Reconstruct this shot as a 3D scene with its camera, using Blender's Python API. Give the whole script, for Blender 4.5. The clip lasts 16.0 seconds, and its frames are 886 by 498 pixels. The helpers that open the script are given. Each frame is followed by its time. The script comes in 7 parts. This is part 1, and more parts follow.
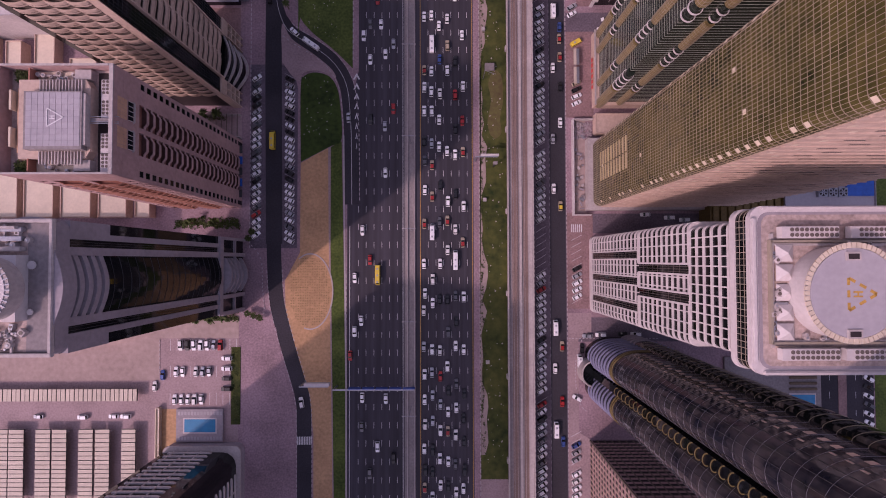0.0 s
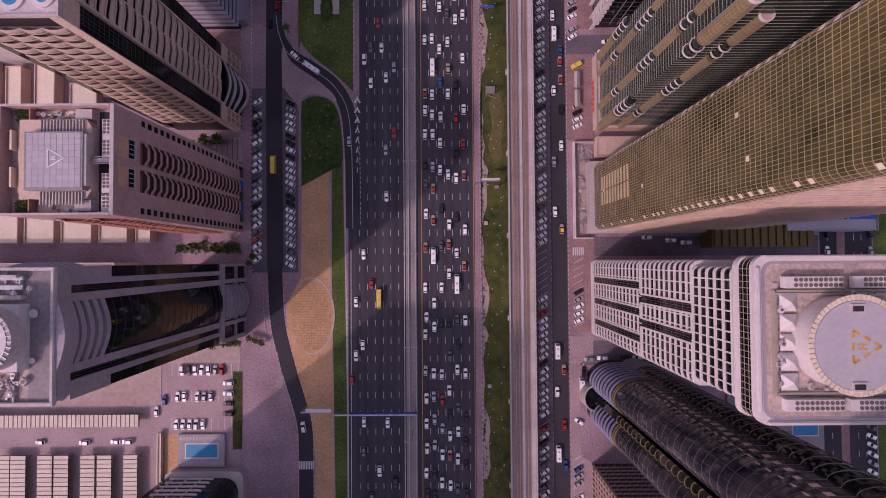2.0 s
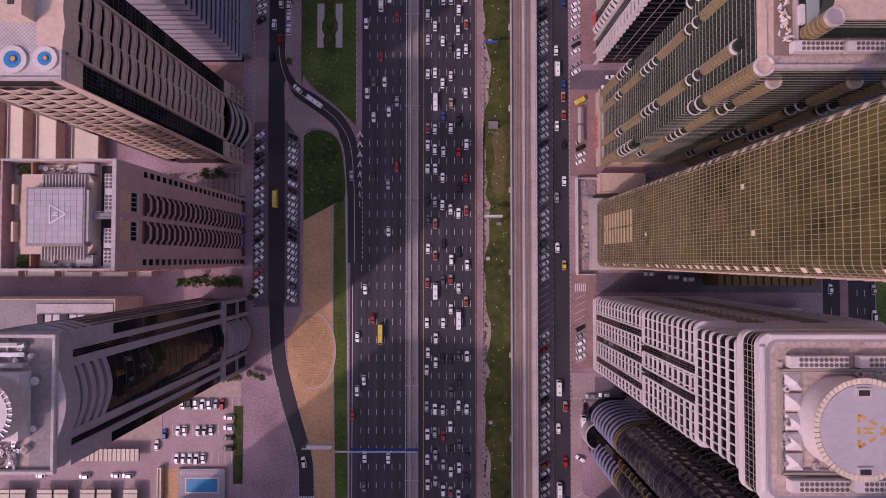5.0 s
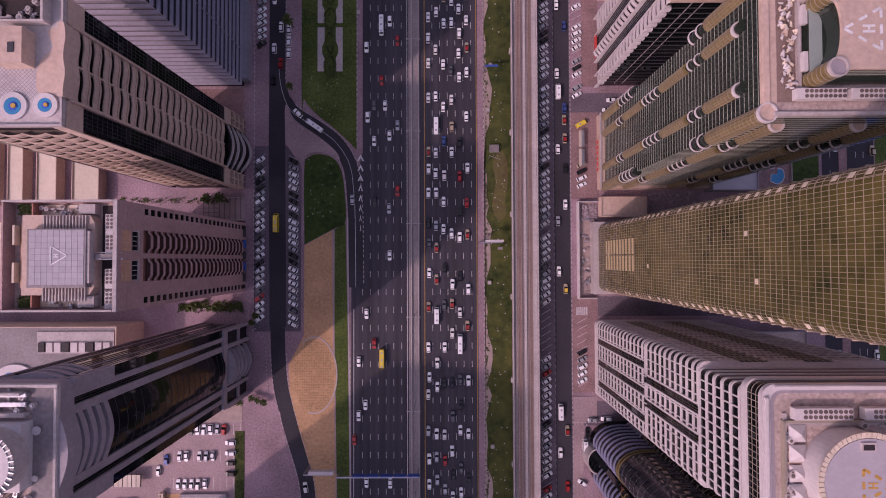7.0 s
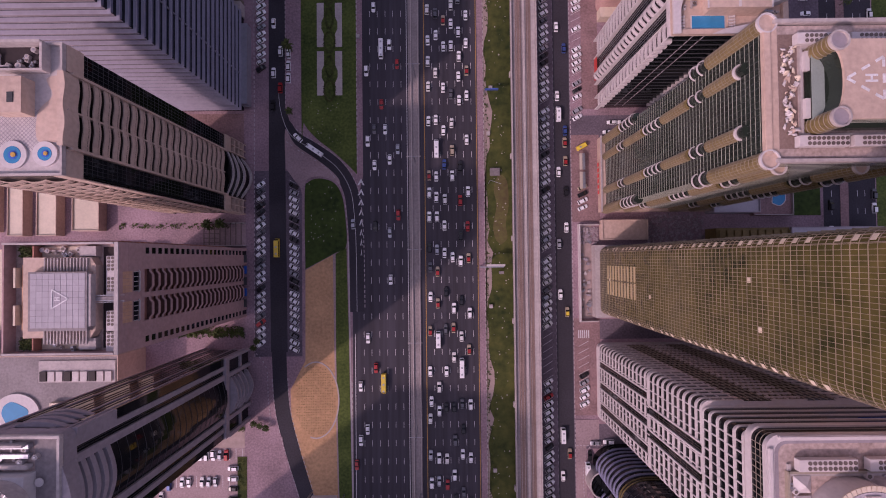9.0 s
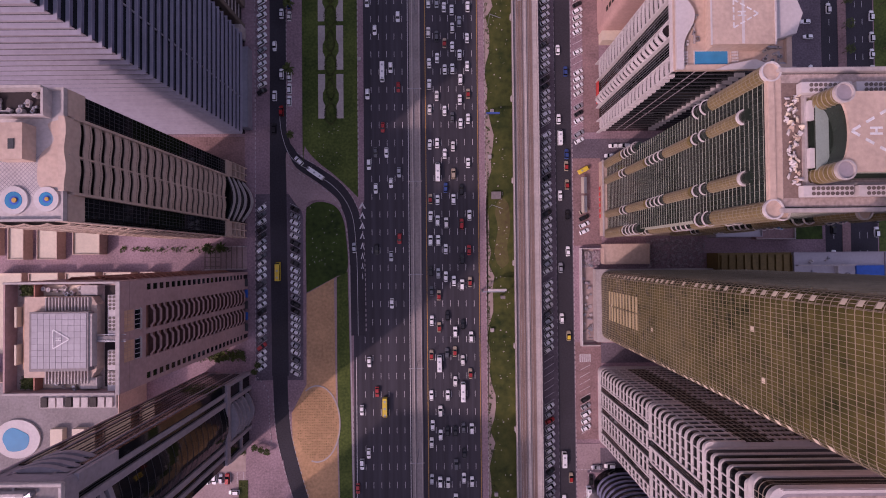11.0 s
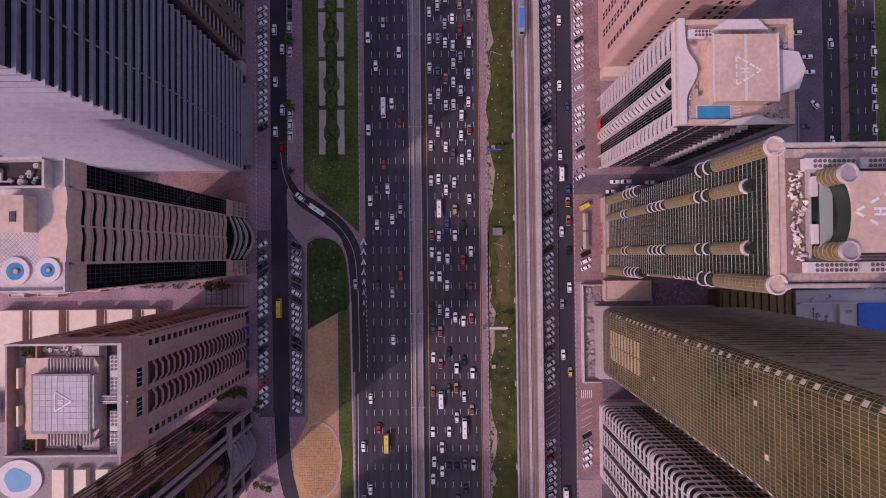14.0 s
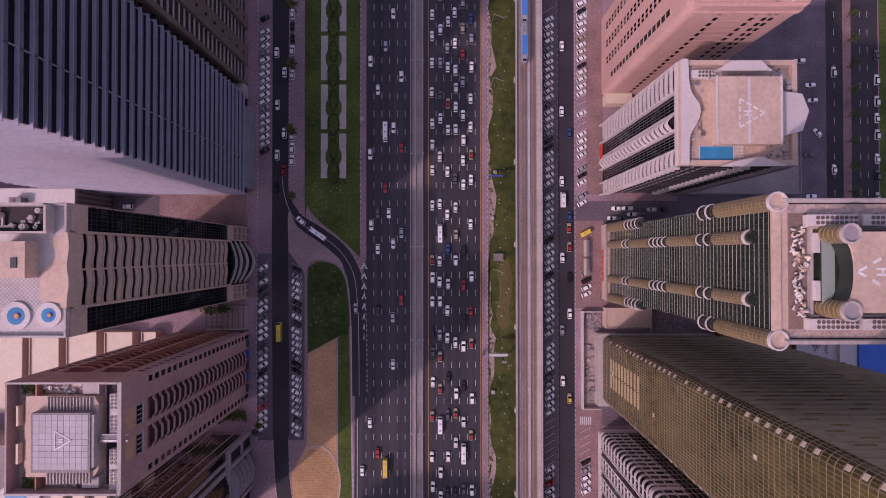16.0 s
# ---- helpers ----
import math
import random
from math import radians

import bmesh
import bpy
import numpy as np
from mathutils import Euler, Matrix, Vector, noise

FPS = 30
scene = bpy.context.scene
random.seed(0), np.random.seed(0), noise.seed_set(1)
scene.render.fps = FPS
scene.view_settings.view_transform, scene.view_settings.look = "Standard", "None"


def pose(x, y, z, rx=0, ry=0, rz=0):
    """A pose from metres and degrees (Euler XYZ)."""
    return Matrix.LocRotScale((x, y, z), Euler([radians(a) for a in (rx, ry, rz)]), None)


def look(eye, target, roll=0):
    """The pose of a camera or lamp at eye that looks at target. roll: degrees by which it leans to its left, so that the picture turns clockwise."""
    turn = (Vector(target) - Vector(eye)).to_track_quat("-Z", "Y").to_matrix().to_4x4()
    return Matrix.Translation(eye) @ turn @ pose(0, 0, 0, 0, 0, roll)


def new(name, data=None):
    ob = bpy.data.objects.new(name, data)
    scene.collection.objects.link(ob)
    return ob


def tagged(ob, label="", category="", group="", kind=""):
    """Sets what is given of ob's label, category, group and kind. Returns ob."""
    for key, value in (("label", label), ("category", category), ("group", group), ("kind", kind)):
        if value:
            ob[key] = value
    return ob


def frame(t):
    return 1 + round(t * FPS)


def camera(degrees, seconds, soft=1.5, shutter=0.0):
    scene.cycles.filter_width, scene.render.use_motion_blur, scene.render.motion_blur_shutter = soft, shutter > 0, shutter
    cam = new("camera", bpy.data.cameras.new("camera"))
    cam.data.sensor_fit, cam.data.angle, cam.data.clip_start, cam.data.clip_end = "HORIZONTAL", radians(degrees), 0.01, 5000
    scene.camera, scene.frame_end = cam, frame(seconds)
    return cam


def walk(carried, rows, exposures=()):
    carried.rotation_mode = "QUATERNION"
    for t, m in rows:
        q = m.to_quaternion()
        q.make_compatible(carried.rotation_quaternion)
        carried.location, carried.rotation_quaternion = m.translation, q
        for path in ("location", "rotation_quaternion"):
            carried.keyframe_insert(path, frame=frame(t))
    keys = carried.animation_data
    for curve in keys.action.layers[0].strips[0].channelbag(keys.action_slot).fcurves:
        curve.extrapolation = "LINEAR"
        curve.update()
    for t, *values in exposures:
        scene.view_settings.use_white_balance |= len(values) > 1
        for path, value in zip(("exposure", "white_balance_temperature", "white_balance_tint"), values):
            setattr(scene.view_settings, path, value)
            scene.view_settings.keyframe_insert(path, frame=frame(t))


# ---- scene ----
cam = camera(86.0, 16.0, soft=1.0)
PATH = [
    (0, (0.030, 4.254, 217.743), (0.0327, 4.3016, 215.744), 3.1),
    (0.5, (-0.093, 7.002, 217.737), (-0.0903, 7.0486, 215.738), 3.2),
    (1, (-0.217, 9.741, 217.727), (-0.2143, 9.7886, 215.729), 3.1),
    (1.5, (-0.342, 12.469, 217.714), (-0.3399, 12.5156, 215.716), 2.7),
    (2, (-0.464, 15.186, 217.701), (-0.4619, 15.2326, 215.703), 2.2),
    (2.5, (-0.584, 17.894, 217.688), (-0.5824, 17.9406, 215.690), 2.2),
    (3, (-0.701, 20.595, 217.671), (-0.6988, 20.6426, 215.672), 2.8),
    (3.5, (-0.813, 23.293, 217.653), (-0.8114, 23.3386, 215.655), 1.6),
    (4, (-0.927, 26.012, 217.631), (-0.9259, 26.0576, 215.632), 1.4),
    (6.5, (-1.509, 39.820, 217.441), (-1.5090, 39.8636, 215.442), -0.1),
    (7, (-1.620, 42.622, 217.423), (-1.6200, 42.6656, 215.425), -0.2),
    (7.5, (-1.729, 45.459, 217.405), (-1.7295, 45.5006, 215.407), -0.7),
    (8, (-1.834, 48.320, 217.385), (-1.8345, 48.3596, 215.386), -0.4),
    (8.5, (-1.939, 51.195, 217.363), (-1.9390, 51.2336, 215.364), -0.6),
    (9, (-2.052, 54.060, 217.347), (-2.0520, 54.0986, 215.349), -0.6),
    (11.5, (-2.649, 68.305, 217.243), (-2.6490, 68.3366, 215.244), -0.5),
    (12, (-2.751, 71.160, 217.241), (-2.7510, 71.1906, 215.242), -0.3),
    (12.5, (-2.834, 74.030, 217.245), (-2.8340, 74.0596, 215.246), -0.1),
    (13, (-2.905, 76.933, 217.250), (-2.9050, 76.9616, 215.251), -0.0),
    (13.5, (-2.970, 79.868, 217.258), (-2.9700, 79.8956, 215.259), -0.0),
    (14, (-3.034, 82.822, 217.269), (-3.0336, 82.8476, 215.270), 0.3),
    (14.5, (-3.099, 85.793, 217.280), (-3.0986, 85.8176, 215.281), 0.4),
    (15, (-3.167, 88.777, 217.291), (-3.1666, 88.7996, 215.292), 0.9),
    (15.5, (-3.239, 91.778, 217.296), (-3.2386, 91.8006, 215.297), 0.8),
    (16, (-3.312, 94.791, 217.297), (-3.3117, 94.8116, 215.298), 0.8),
]
walk(cam, [(t, look(eye, target, roll)) for t, eye, target, roll in PATH], exposures=((0.0, -0.14, 6300, 48), (16.0, -0.14, 6300, 48)))

# ---- world and sun ----
SUN_FROM = Vector((-0.79, -0.61, 0.80)).normalized()
world = bpy.data.worlds.new("hazy_sky")
scene.world = world
world.use_nodes = True
_n = world.node_tree.nodes
_sky = _n.new("ShaderNodeTexSky")
_sky.sky_type, _sky.sun_disc = "NISHITA", False
_sky.sun_elevation = math.asin(SUN_FROM.z)
_sky.sun_rotation = math.atan2(SUN_FROM.x, SUN_FROM.y)
_sky.air_density, _sky.dust_density = 1.3, 3.0
_n["Background"].inputs[1].default_value = 0.15
_soft = _n.new("ShaderNodeHueSaturation")
_soft.inputs["Saturation"].default_value = 0.65
world.node_tree.links.new(_sky.outputs[0], _soft.inputs["Color"])
world.node_tree.links.new(_soft.outputs[0], _n["Background"].inputs[0])
sun = new("sun", bpy.data.lights.new("sun", "SUN"))
sun.data.energy, sun.data.angle, sun.data.color = 2.0, radians(1.5), (1.0, 0.82, 0.68)
sun.matrix_world = look(SUN_FROM * 500, (0, 0, 0))

# ---- materials ----
def mat(name, col, rough=0.85, var=0.25, fine=4.0, broad=0.06, bump=0.0, metal=0.0, spread=0.0, tint=None, spec=0.4, stretch=None):
    """A surface with fine grain and broad stains, both in metres; spread: change from piece to piece."""
    m = bpy.data.materials.new(name)
    m.use_nodes = True
    nt = m.node_tree
    nd, lk = nt.nodes, nt.links
    bsdf = nd["Principled BSDF"]
    bsdf.inputs["Roughness"].default_value = rough
    bsdf.inputs["Metallic"].default_value = metal
    bsdf.inputs["Specular IOR Level"].default_value = spec
    geo = nd.new("ShaderNodeNewGeometry")
    facs = []
    where = geo.outputs["Position"]
    if stretch:
        scaled = nd.new("ShaderNodeVectorMath")
        scaled.operation = "MULTIPLY"
        scaled.inputs[1].default_value = stretch
        lk.new(where, scaled.inputs[0])
        where = scaled.outputs[0]
    for scale, detail in ((fine, 3.0), (broad, 5.0)):
        tex = nd.new("ShaderNodeTexNoise")
        tex.inputs["Scale"].default_value, tex.inputs["Detail"].default_value = scale, detail
        lk.new(where, tex.inputs["Vector"])
        facs.append(tex)
    add = nd.new("ShaderNodeMath")
    add.operation = "ADD"
    lk.new(facs[0].outputs[0], add.inputs[0])
    lk.new(facs[1].outputs[0], add.inputs[1])
    last = add
    if spread:
        info = nd.new("ShaderNodeObjectInfo")
        mul = nd.new("ShaderNodeMath")
        mul.operation = "MULTIPLY_ADD"
        mul.inputs[1].default_value = spread
        lk.new(info.outputs["Random"], mul.inputs[0])
        lk.new(add.outputs[0], mul.inputs[2])
        last = mul
    ramp = nd.new("ShaderNodeMapRange")
    ramp.inputs[1].default_value, ramp.inputs[2].default_value = 0.65, 1.35 + spread
    lk.new(last.outputs[0], ramp.inputs[0])
    mix = nd.new("ShaderNodeMix")
    mix.data_type = "RGBA"
    lo = [c * (1 - var) for c in col]
    hi = [min(1.0, c * (1 + var)) for c in (tint or col)]
    mix.inputs[6].default_value, mix.inputs[7].default_value = (*lo, 1), (*hi, 1)
    lk.new(ramp.outputs[0], mix.inputs[0])
    lk.new(mix.outputs[2], bsdf.inputs["Base Color"])
    if bump:
        bp = nd.new("ShaderNodeBump")
        bp.inputs["Strength"].default_value, bp.inputs["Distance"].default_value = bump, 0.1
        lk.new(facs[0].outputs[0], bp.inputs["Height"])
        lk.new(bp.outputs[0], bsdf.inputs["Normal"])
    return m


ASPHALT = mat("asphalt", (0.036, 0.032, 0.042), 0.9, 0.40, 1.5, 0.05)
HIGHWAY = mat("streaked_asphalt", (0.045, 0.040, 0.053), 0.85, 0.45, 0.55, 0.09, stretch=(1.0, 0.03, 1.0))
ASPHALT_OLD = mat("worn_asphalt", (0.125, 0.098, 0.122), 0.9, 0.45, 1.2, 0.08)
PAINT = mat("road_paint", (0.62, 0.60, 0.62), 0.7, 0.25, 2.0, 0.3)
YELLOW_PAINT = mat("yellow_road_paint", (0.50, 0.28, 0.06), 0.7, 0.25, 2.0, 0.3)
CONCRETE = mat("concrete", (0.25, 0.215, 0.22), 0.85, 0.25, 1.0, 0.08)
CONCRETE_PALE = mat("pale_concrete", (0.42, 0.365, 0.36), 0.8, 0.2, 1.0, 0.1)
PAVING = mat("pink_paving", (0.33, 0.235, 0.245), 0.85, 0.25, 1.2, 0.07)
PAVING_DARK = mat("mauve_paving", (0.285, 0.19, 0.218), 0.85, 0.4, 1.2, 0.06)
PAVING_RED = mat("red_paving", (0.245, 0.15, 0.15), 0.85, 0.4, 1.2, 0.09)
SAND = mat("sand", (0.36, 0.27, 0.25), 0.95, 0.2, 0.5, 0.04)
SOIL = mat("bare_soil", (0.46, 0.275, 0.15), 0.95, 0.3, 0.8, 0.07)
LAWN = mat("lawn", (0.036, 0.080, 0.012), 0.95, 0.5, 0.9, 0.07, tint=(0.070, 0.095, 0.02))
LAWN_DRY = mat("patchy_lawn", (0.022, 0.054, 0.008), 0.95, 0.5, 0.30, 0.05, tint=(0.066, 0.068, 0.016))
LAWN_DEEP = mat("dense_lawn", (0.018, 0.046, 0.006), 0.95, 0.5, 0.5, 0.07, tint=(0.034, 0.060, 0.010))
KERB = mat("kerb_stone", (0.42, 0.36, 0.38), 0.8, 0.2, 2.0, 0.3)
GRAVEL = mat("gravel_roof", (0.40, 0.31, 0.285), 0.95, 0.35, 1.2, 0.15)
WHITE = mat("white_render", (0.55, 0.495, 0.50), 0.7, 0.10, 1.0, 0.08)
WHITE_TILE = mat("white_tiles", (0.37, 0.34, 0.375), 0.6, 0.15, 1.0, 0.2, spread=0.5)
ROOFTILE = mat("pale_roof_tiles", (0.49, 0.435, 0.43), 0.7, 0.2, 1.0, 0.12)
OLIVEBROWN = mat("olive_brown_sheet", (0.15, 0.10, 0.035), 0.8, 0.3, 1.0, 0.1)
BEIGE = mat("beige_render", (0.51, 0.375, 0.31), 0.8, 0.18, 0.8, 0.08)
MAUVE = mat("mauve_render", (0.41, 0.262, 0.255), 0.8, 0.2, 0.8, 0.07)
PINKWALL = mat("salmon_render", (0.52, 0.32, 0.29), 0.8, 0.12, 0.8, 0.07)
BROWN = mat("brown_render", (0.15, 0.115, 0.10), 0.8, 0.2, 0.8, 0.08)
GREYMETAL = mat("grey_panel", (0.30, 0.29, 0.34), 0.45, 0.15, 0.6, 0.1, metal=0.3)
GREYWALL = mat("grey_render", (0.30, 0.26, 0.29), 0.7, 0.18, 0.8, 0.08)
TERRACOTTA = mat("terracotta_render", (0.34, 0.15, 0.11), 0.8, 0.2, 0.8, 0.1)
# near-black that puts the shade of recesses and openings into the colour
SHADE = mat("painted_recess_shade", (0.028, 0.018, 0.020), 0.7, 0.3, 1.0, 0.2)
GLASS_BLACK = mat("black_glass", (0.006, 0.007, 0.008), 0.05, 0.4, 0.4, 0.1, spec=0.35)
GLASS_OLIVE = mat("olive_glass", (0.044, 0.054, 0.014), 0.16, 0.5, 0.30, 0.05, tint=(0.088, 0.070, 0.022), spec=0.5)
GLASS_GREEN = mat("green_glass", (0.020, 0.028, 0.022), 0.14, 0.4, 0.3, 0.05, spec=0.6)
GLASS_BLUE = mat("blue_glass", (0.006, 0.008, 0.012), 0.12, 0.4, 0.3, 0.06, spec=0.3)
GOLD = mat("gold_panel", (0.21, 0.155, 0.065), 0.35, 0.3, 1.5, 0.3, metal=0.2)
CREAM = mat("cream_panel", (0.60, 0.50, 0.40), 0.6, 0.15, 1.0, 0.2, spread=0.4)
MULLION = mat("pale_mullion", (0.30, 0.25, 0.20), 0.5, 0.15, 1.0, 0.2)
BRONZE = mat("bronze_mullion", (0.30, 0.245, 0.17), 0.45, 0.2, 1.0, 0.2)
GRIDLINE = mat("olive_grid_mullion", (0.28, 0.22, 0.165), 0.5, 0.3, 1.0, 0.1)
# blue glass; its brownish patches are reflections painted into the base colour
GLASS_REFLECTIONS = mat("blue_glass_painted_reflections", (0.004, 0.012, 0.034), 0.06, 0.6, 0.35, 0.07, tint=(0.050, 0.042, 0.044), spec=0.4)
STEEL = mat("steel", (0.36, 0.36, 0.40), 0.4, 0.15, 2.0, 0.3, metal=0.7)
BLUEMETAL = mat("blue_grey_panel", (0.28, 0.28, 0.42), 0.4, 0.15, 0.6, 0.1, metal=0.2)
FANMETAL = mat("brown_fan", (0.13, 0.10, 0.09), 0.5, 0.3, 1.0, 0.2)
# dark red with the shade inside the mauve tower's balconies painted in
BALCONY_SHADE = mat("painted_balcony_shade", (0.13, 0.065, 0.055), 0.8, 0.3, 1.0, 0.2)
TANPANEL = mat("tan_tile", (0.55, 0.33, 0.22), 0.6, 0.15, 1.0, 0.2, spread=0.4)
PALEMETAL = mat("pale_fin_metal", (0.34, 0.32, 0.40), 0.45, 0.12, 0.6, 0.1)
BLUEDARK = mat("dark_blue_panel", (0.125, 0.13, 0.21), 0.3, 0.3, 0.5, 0.1)
PALELINE = mat("pale_green_mullion", (0.42, 0.42, 0.36), 0.5, 0.15, 1.0, 0.2)
DARKSTEEL = mat("dark_steel", (0.05, 0.05, 0.055), 0.5, 0.3, 1.0, 0.2)
WATER = mat("pool_water", (0.03, 0.22, 0.42), 0.08, 0.15, 0.3, 0.08)
BLUETILE = mat("blue_tiles", (0.02, 0.10, 0.42), 0.4, 0.2, 0.8, 0.1)
BALLAST = mat("track_bed", (0.22, 0.15, 0.13), 0.9, 0.25, 2.0, 0.1)
RAIL = mat("rail_steel", (0.40, 0.33, 0.32), 0.4, 0.2, 2.0, 0.1, metal=0.5)
SHEET = mat("ribbed_sheet", (0.52, 0.44, 0.37), 0.7, 0.15, 1.0, 0.1, spread=0.4)
LEAF = mat("leaves", (0.060, 0.080, 0.022), 0.9, 0.5, 1.5, 0.2)
BARK = mat("bark", (0.14, 0.10, 0.07), 0.9, 0.3, 3.0, 0.5)
BLUE_SIGN = mat("blue_sign", (0.05, 0.10, 0.36), 0.5, 0.15, 1.0, 0.2)
RED_SIGN = mat("red_sign", (0.60, 0.06, 0.05), 0.5, 0.15, 1.0, 0.2)
TYRE = mat("tyre_rubber", (0.015, 0.015, 0.016), 0.8, 0.2)
CARGLASS = mat("car_glass", (0.010, 0.011, 0.014), 0.08, 0.2)
LAMP_RED = mat("tail_lamp", (0.45, 0.02, 0.02), 0.3, 0.1)
CAR_PAINTS = {n: mat("car_paint_" + n, c, 0.28, 0.06, 2.0, 0.5, metal=me, spec=0.6) for n, c, me in (
    ("white", (0.84, 0.83, 0.86), 0.0), ("pearl", (0.72, 0.70, 0.70), 0.05), ("silver", (0.40, 0.41, 0.45), 0.4),
    ("grey", (0.12, 0.12, 0.135), 0.3), ("black", (0.018, 0.017, 0.020), 0.1), ("blue", (0.04, 0.08, 0.26), 0.2),
    ("red", (0.38, 0.025, 0.025), 0.1), ("sand", (0.42, 0.34, 0.25), 0.1), ("yellow", (0.72, 0.52, 0.05), 0.0),
    ("green", (0.05, 0.24, 0.17), 0.1))}

# ---- mesh helpers ----
def box(bm, x0, y0, z0, x1, y1, z1, bevel=0.0):
    vs = bmesh.ops.create_cube(bm, size=1.0)["verts"]
    for v in vs:
        v.co = Vector(((x0 + x1) / 2 + v.co.x * (x1 - x0), (y0 + y1) / 2 + v.co.y * (y1 - y0), (z0 + z1) / 2 + v.co.z * (z1 - z0)))
    if bevel:
        es = {e for v in vs for e in v.link_edges}
        bmesh.ops.bevel(bm, geom=list(es), offset=bevel, segments=2, affect="EDGES")
    return bm


def prism(bm, poly, z0, z1):
    """A flat plate or block with the outline poly, from z0 to z1."""
    lo = [bm.verts.new((x, y, z0)) for x, y in poly]
    hi = [bm.verts.new((x, y, z1)) for x, y in poly]
    n = len(poly)
    area = sum(poly[i][0] * poly[(i + 1) % n][1] - poly[(i + 1) % n][0] * poly[i][1] for i in range(n))
    if area < 0:
        lo.reverse()
        hi.reverse()
    bm.faces.new(hi)
    bm.faces.new(lo[::-1])
    for i in range(n):
        bm.faces.new((lo[i], lo[(i + 1) % n], hi[(i + 1) % n], hi[i]))
    return bm


def arc(cx, cy, rx, ry, a0, a1, n):
    return [(cx + rx * math.cos(radians(a0 + (a1 - a0) * i / n)), cy + ry * math.sin(radians(a0 + (a1 - a0) * i / n))) for i in range(n + 1)]


def disc(cx, cy, rx, ry=None, n=32):
    return arc(cx, cy, rx, ry or rx, 0, 360 * (n - 1) / n, n - 1)


def ribbon(line, left, right):
    """The outline of a strip that follows a line of points, from left to right of it."""
    out = ([], [])
    for i, p in enumerate(line):
        a, b = Vector(line[max(i - 1, 0)]), Vector(line[min(i + 1, len(line) - 1)])
        d = (b - a).normalized()
        n = Vector((-d.y, d.x))
        for o, k in zip(out, (left, -right)):
            q = Vector(p) + n * k
            o.append((q.x, q.y))
    return out[0] + out[1][::-1]


def smooth(points, steps=6):
    """A finer line through the points."""
    out = []
    pts = [points[0], *points, points[-1]]
    for i in range(1, len(pts) - 2):
        p0, p1, p2, p3 = (Vector(p) for p in pts[i - 1:i + 3])
        for k in range(steps):
            t = k / steps
            q = 0.5 * (2 * p1 + (p2 - p0) * t + (2 * p0 - 5 * p1 + 4 * p2 - p3) * t * t + (3 * p1 - p0 - 3 * p2 + p3) * t ** 3)
            out.append((q.x, q.y))
    return out + [tuple(points[-1])]


def mesh_of(bm, material, name="shape", sharp=True):
    me = bpy.data.meshes.new(name)
    bmesh.ops.recalc_face_normals(bm, faces=bm.faces[:])
    bm.to_mesh(me)
    bm.free()
    for m in material if isinstance(material, (list, tuple)) else (material,):
        me.materials.append(m)
    return me


def thing(name, label, category, group="", kind="", at=(0, 0, 0), turn=0.0):
    """An Empty at the base of a thing, for its parts."""
    ob = tagged(new(name), label, category, group, kind)
    ob.matrix_basis = pose(*at, 0, 0, turn)
    return ob


def part(name, bm, material, parent, label="", m=None):
    me = bm if isinstance(bm, bpy.types.Mesh) else mesh_of(bm, material, name)
    ob = new(name, me)
    ob.parent = parent
    if m is not None:
        ob.matrix_basis = m
    if label:
        ob["label"] = label
    return ob


def solid(name, bm, material, label, category, kind="", group=""):
    return tagged(new(name, mesh_of(bm, material, name)), label, category, group, kind)


def B(*a, **k):
    return box(bmesh.new(), *a, **k)


def P(poly, z0, z1):
    return prism(bmesh.new(), poly, z0, z1)


def rect(x0, y0, x1, y1):
    return [(x0, y0), (x1, y0), (x1, y1), (x0, y1)]


def facade(side, x, y, z=0.0):
    """A frame on a wall: local x along it, y outwards, z up, from the corner (x, y). side: the compass side that it faces."""
    u, n = {"e": ((0, -1, 0), (1, 0, 0)), "w": ((0, 1, 0), (-1, 0, 0)), "s": ((-1, 0, 0), (0, -1, 0)), "n": ((1, 0, 0), (0, 1, 0))}[side]
    return Matrix(((u[0], n[0], 0, x), (u[1], n[1], 0, y), (u[2], n[2], 1, z), (0, 0, 0, 1)))


def rows(name, bm, material, parent, frame_m, heights, label=""):
    """The same piece at every height of a wall."""
    me = bm if isinstance(bm, bpy.types.Mesh) else mesh_of(bm, material, name)
    return [part(name, me, material, parent, label, frame_m @ Matrix.Translation((0, 0, h))) for h in heights]


def bays(name, bm, material, parent, frame_m, places, label=""):
    me = bm if isinstance(bm, bpy.types.Mesh) else mesh_of(bm, material, name)
    return [part(name, me, material, parent, label, frame_m @ Matrix.Translation((u, 0, 0))) for u in places]


def steps(a, b, n):
    return [a + (b - a) * i / n for i in range(n)]

# ---- ground, roads, lawns ----
solid("ground", P(rect(-2500, -2500, 2500, 2500), -0.5, 0.0), PAVING_DARK, "dusty mauve paved city ground", "ground", "structure")
solid("road_west_carriageway", P([(-43.4, -700), (-17.3, -700), (-17.3, 900), (-38.4, 900), (-38.4, 92), (-43.6, 70)], 0.0, 0.03), HIGHWAY,
      "dark asphalt carriageway with seven marked lanes", "road", "structure")
solid("road_east_carriageway", P(rect(-12.2, -700, 14.4, 900), 0.0, 0.03), HIGHWAY, "dark asphalt carriageway full of queueing traffic", "road", "structure")
solid("road_shoulder_east", P(rect(14.4, -700, 17.0, 900), 0.0, 0.05), PAVING_DARK, "mauve paved road shoulder", "shoulder", "structure")
solid("road_shoulder_west", P(rect(-41.0, 96, -38.4, 900), 0.0, 0.05), PAVING_DARK, "mauve paved road shoulder", "shoulder", "structure")
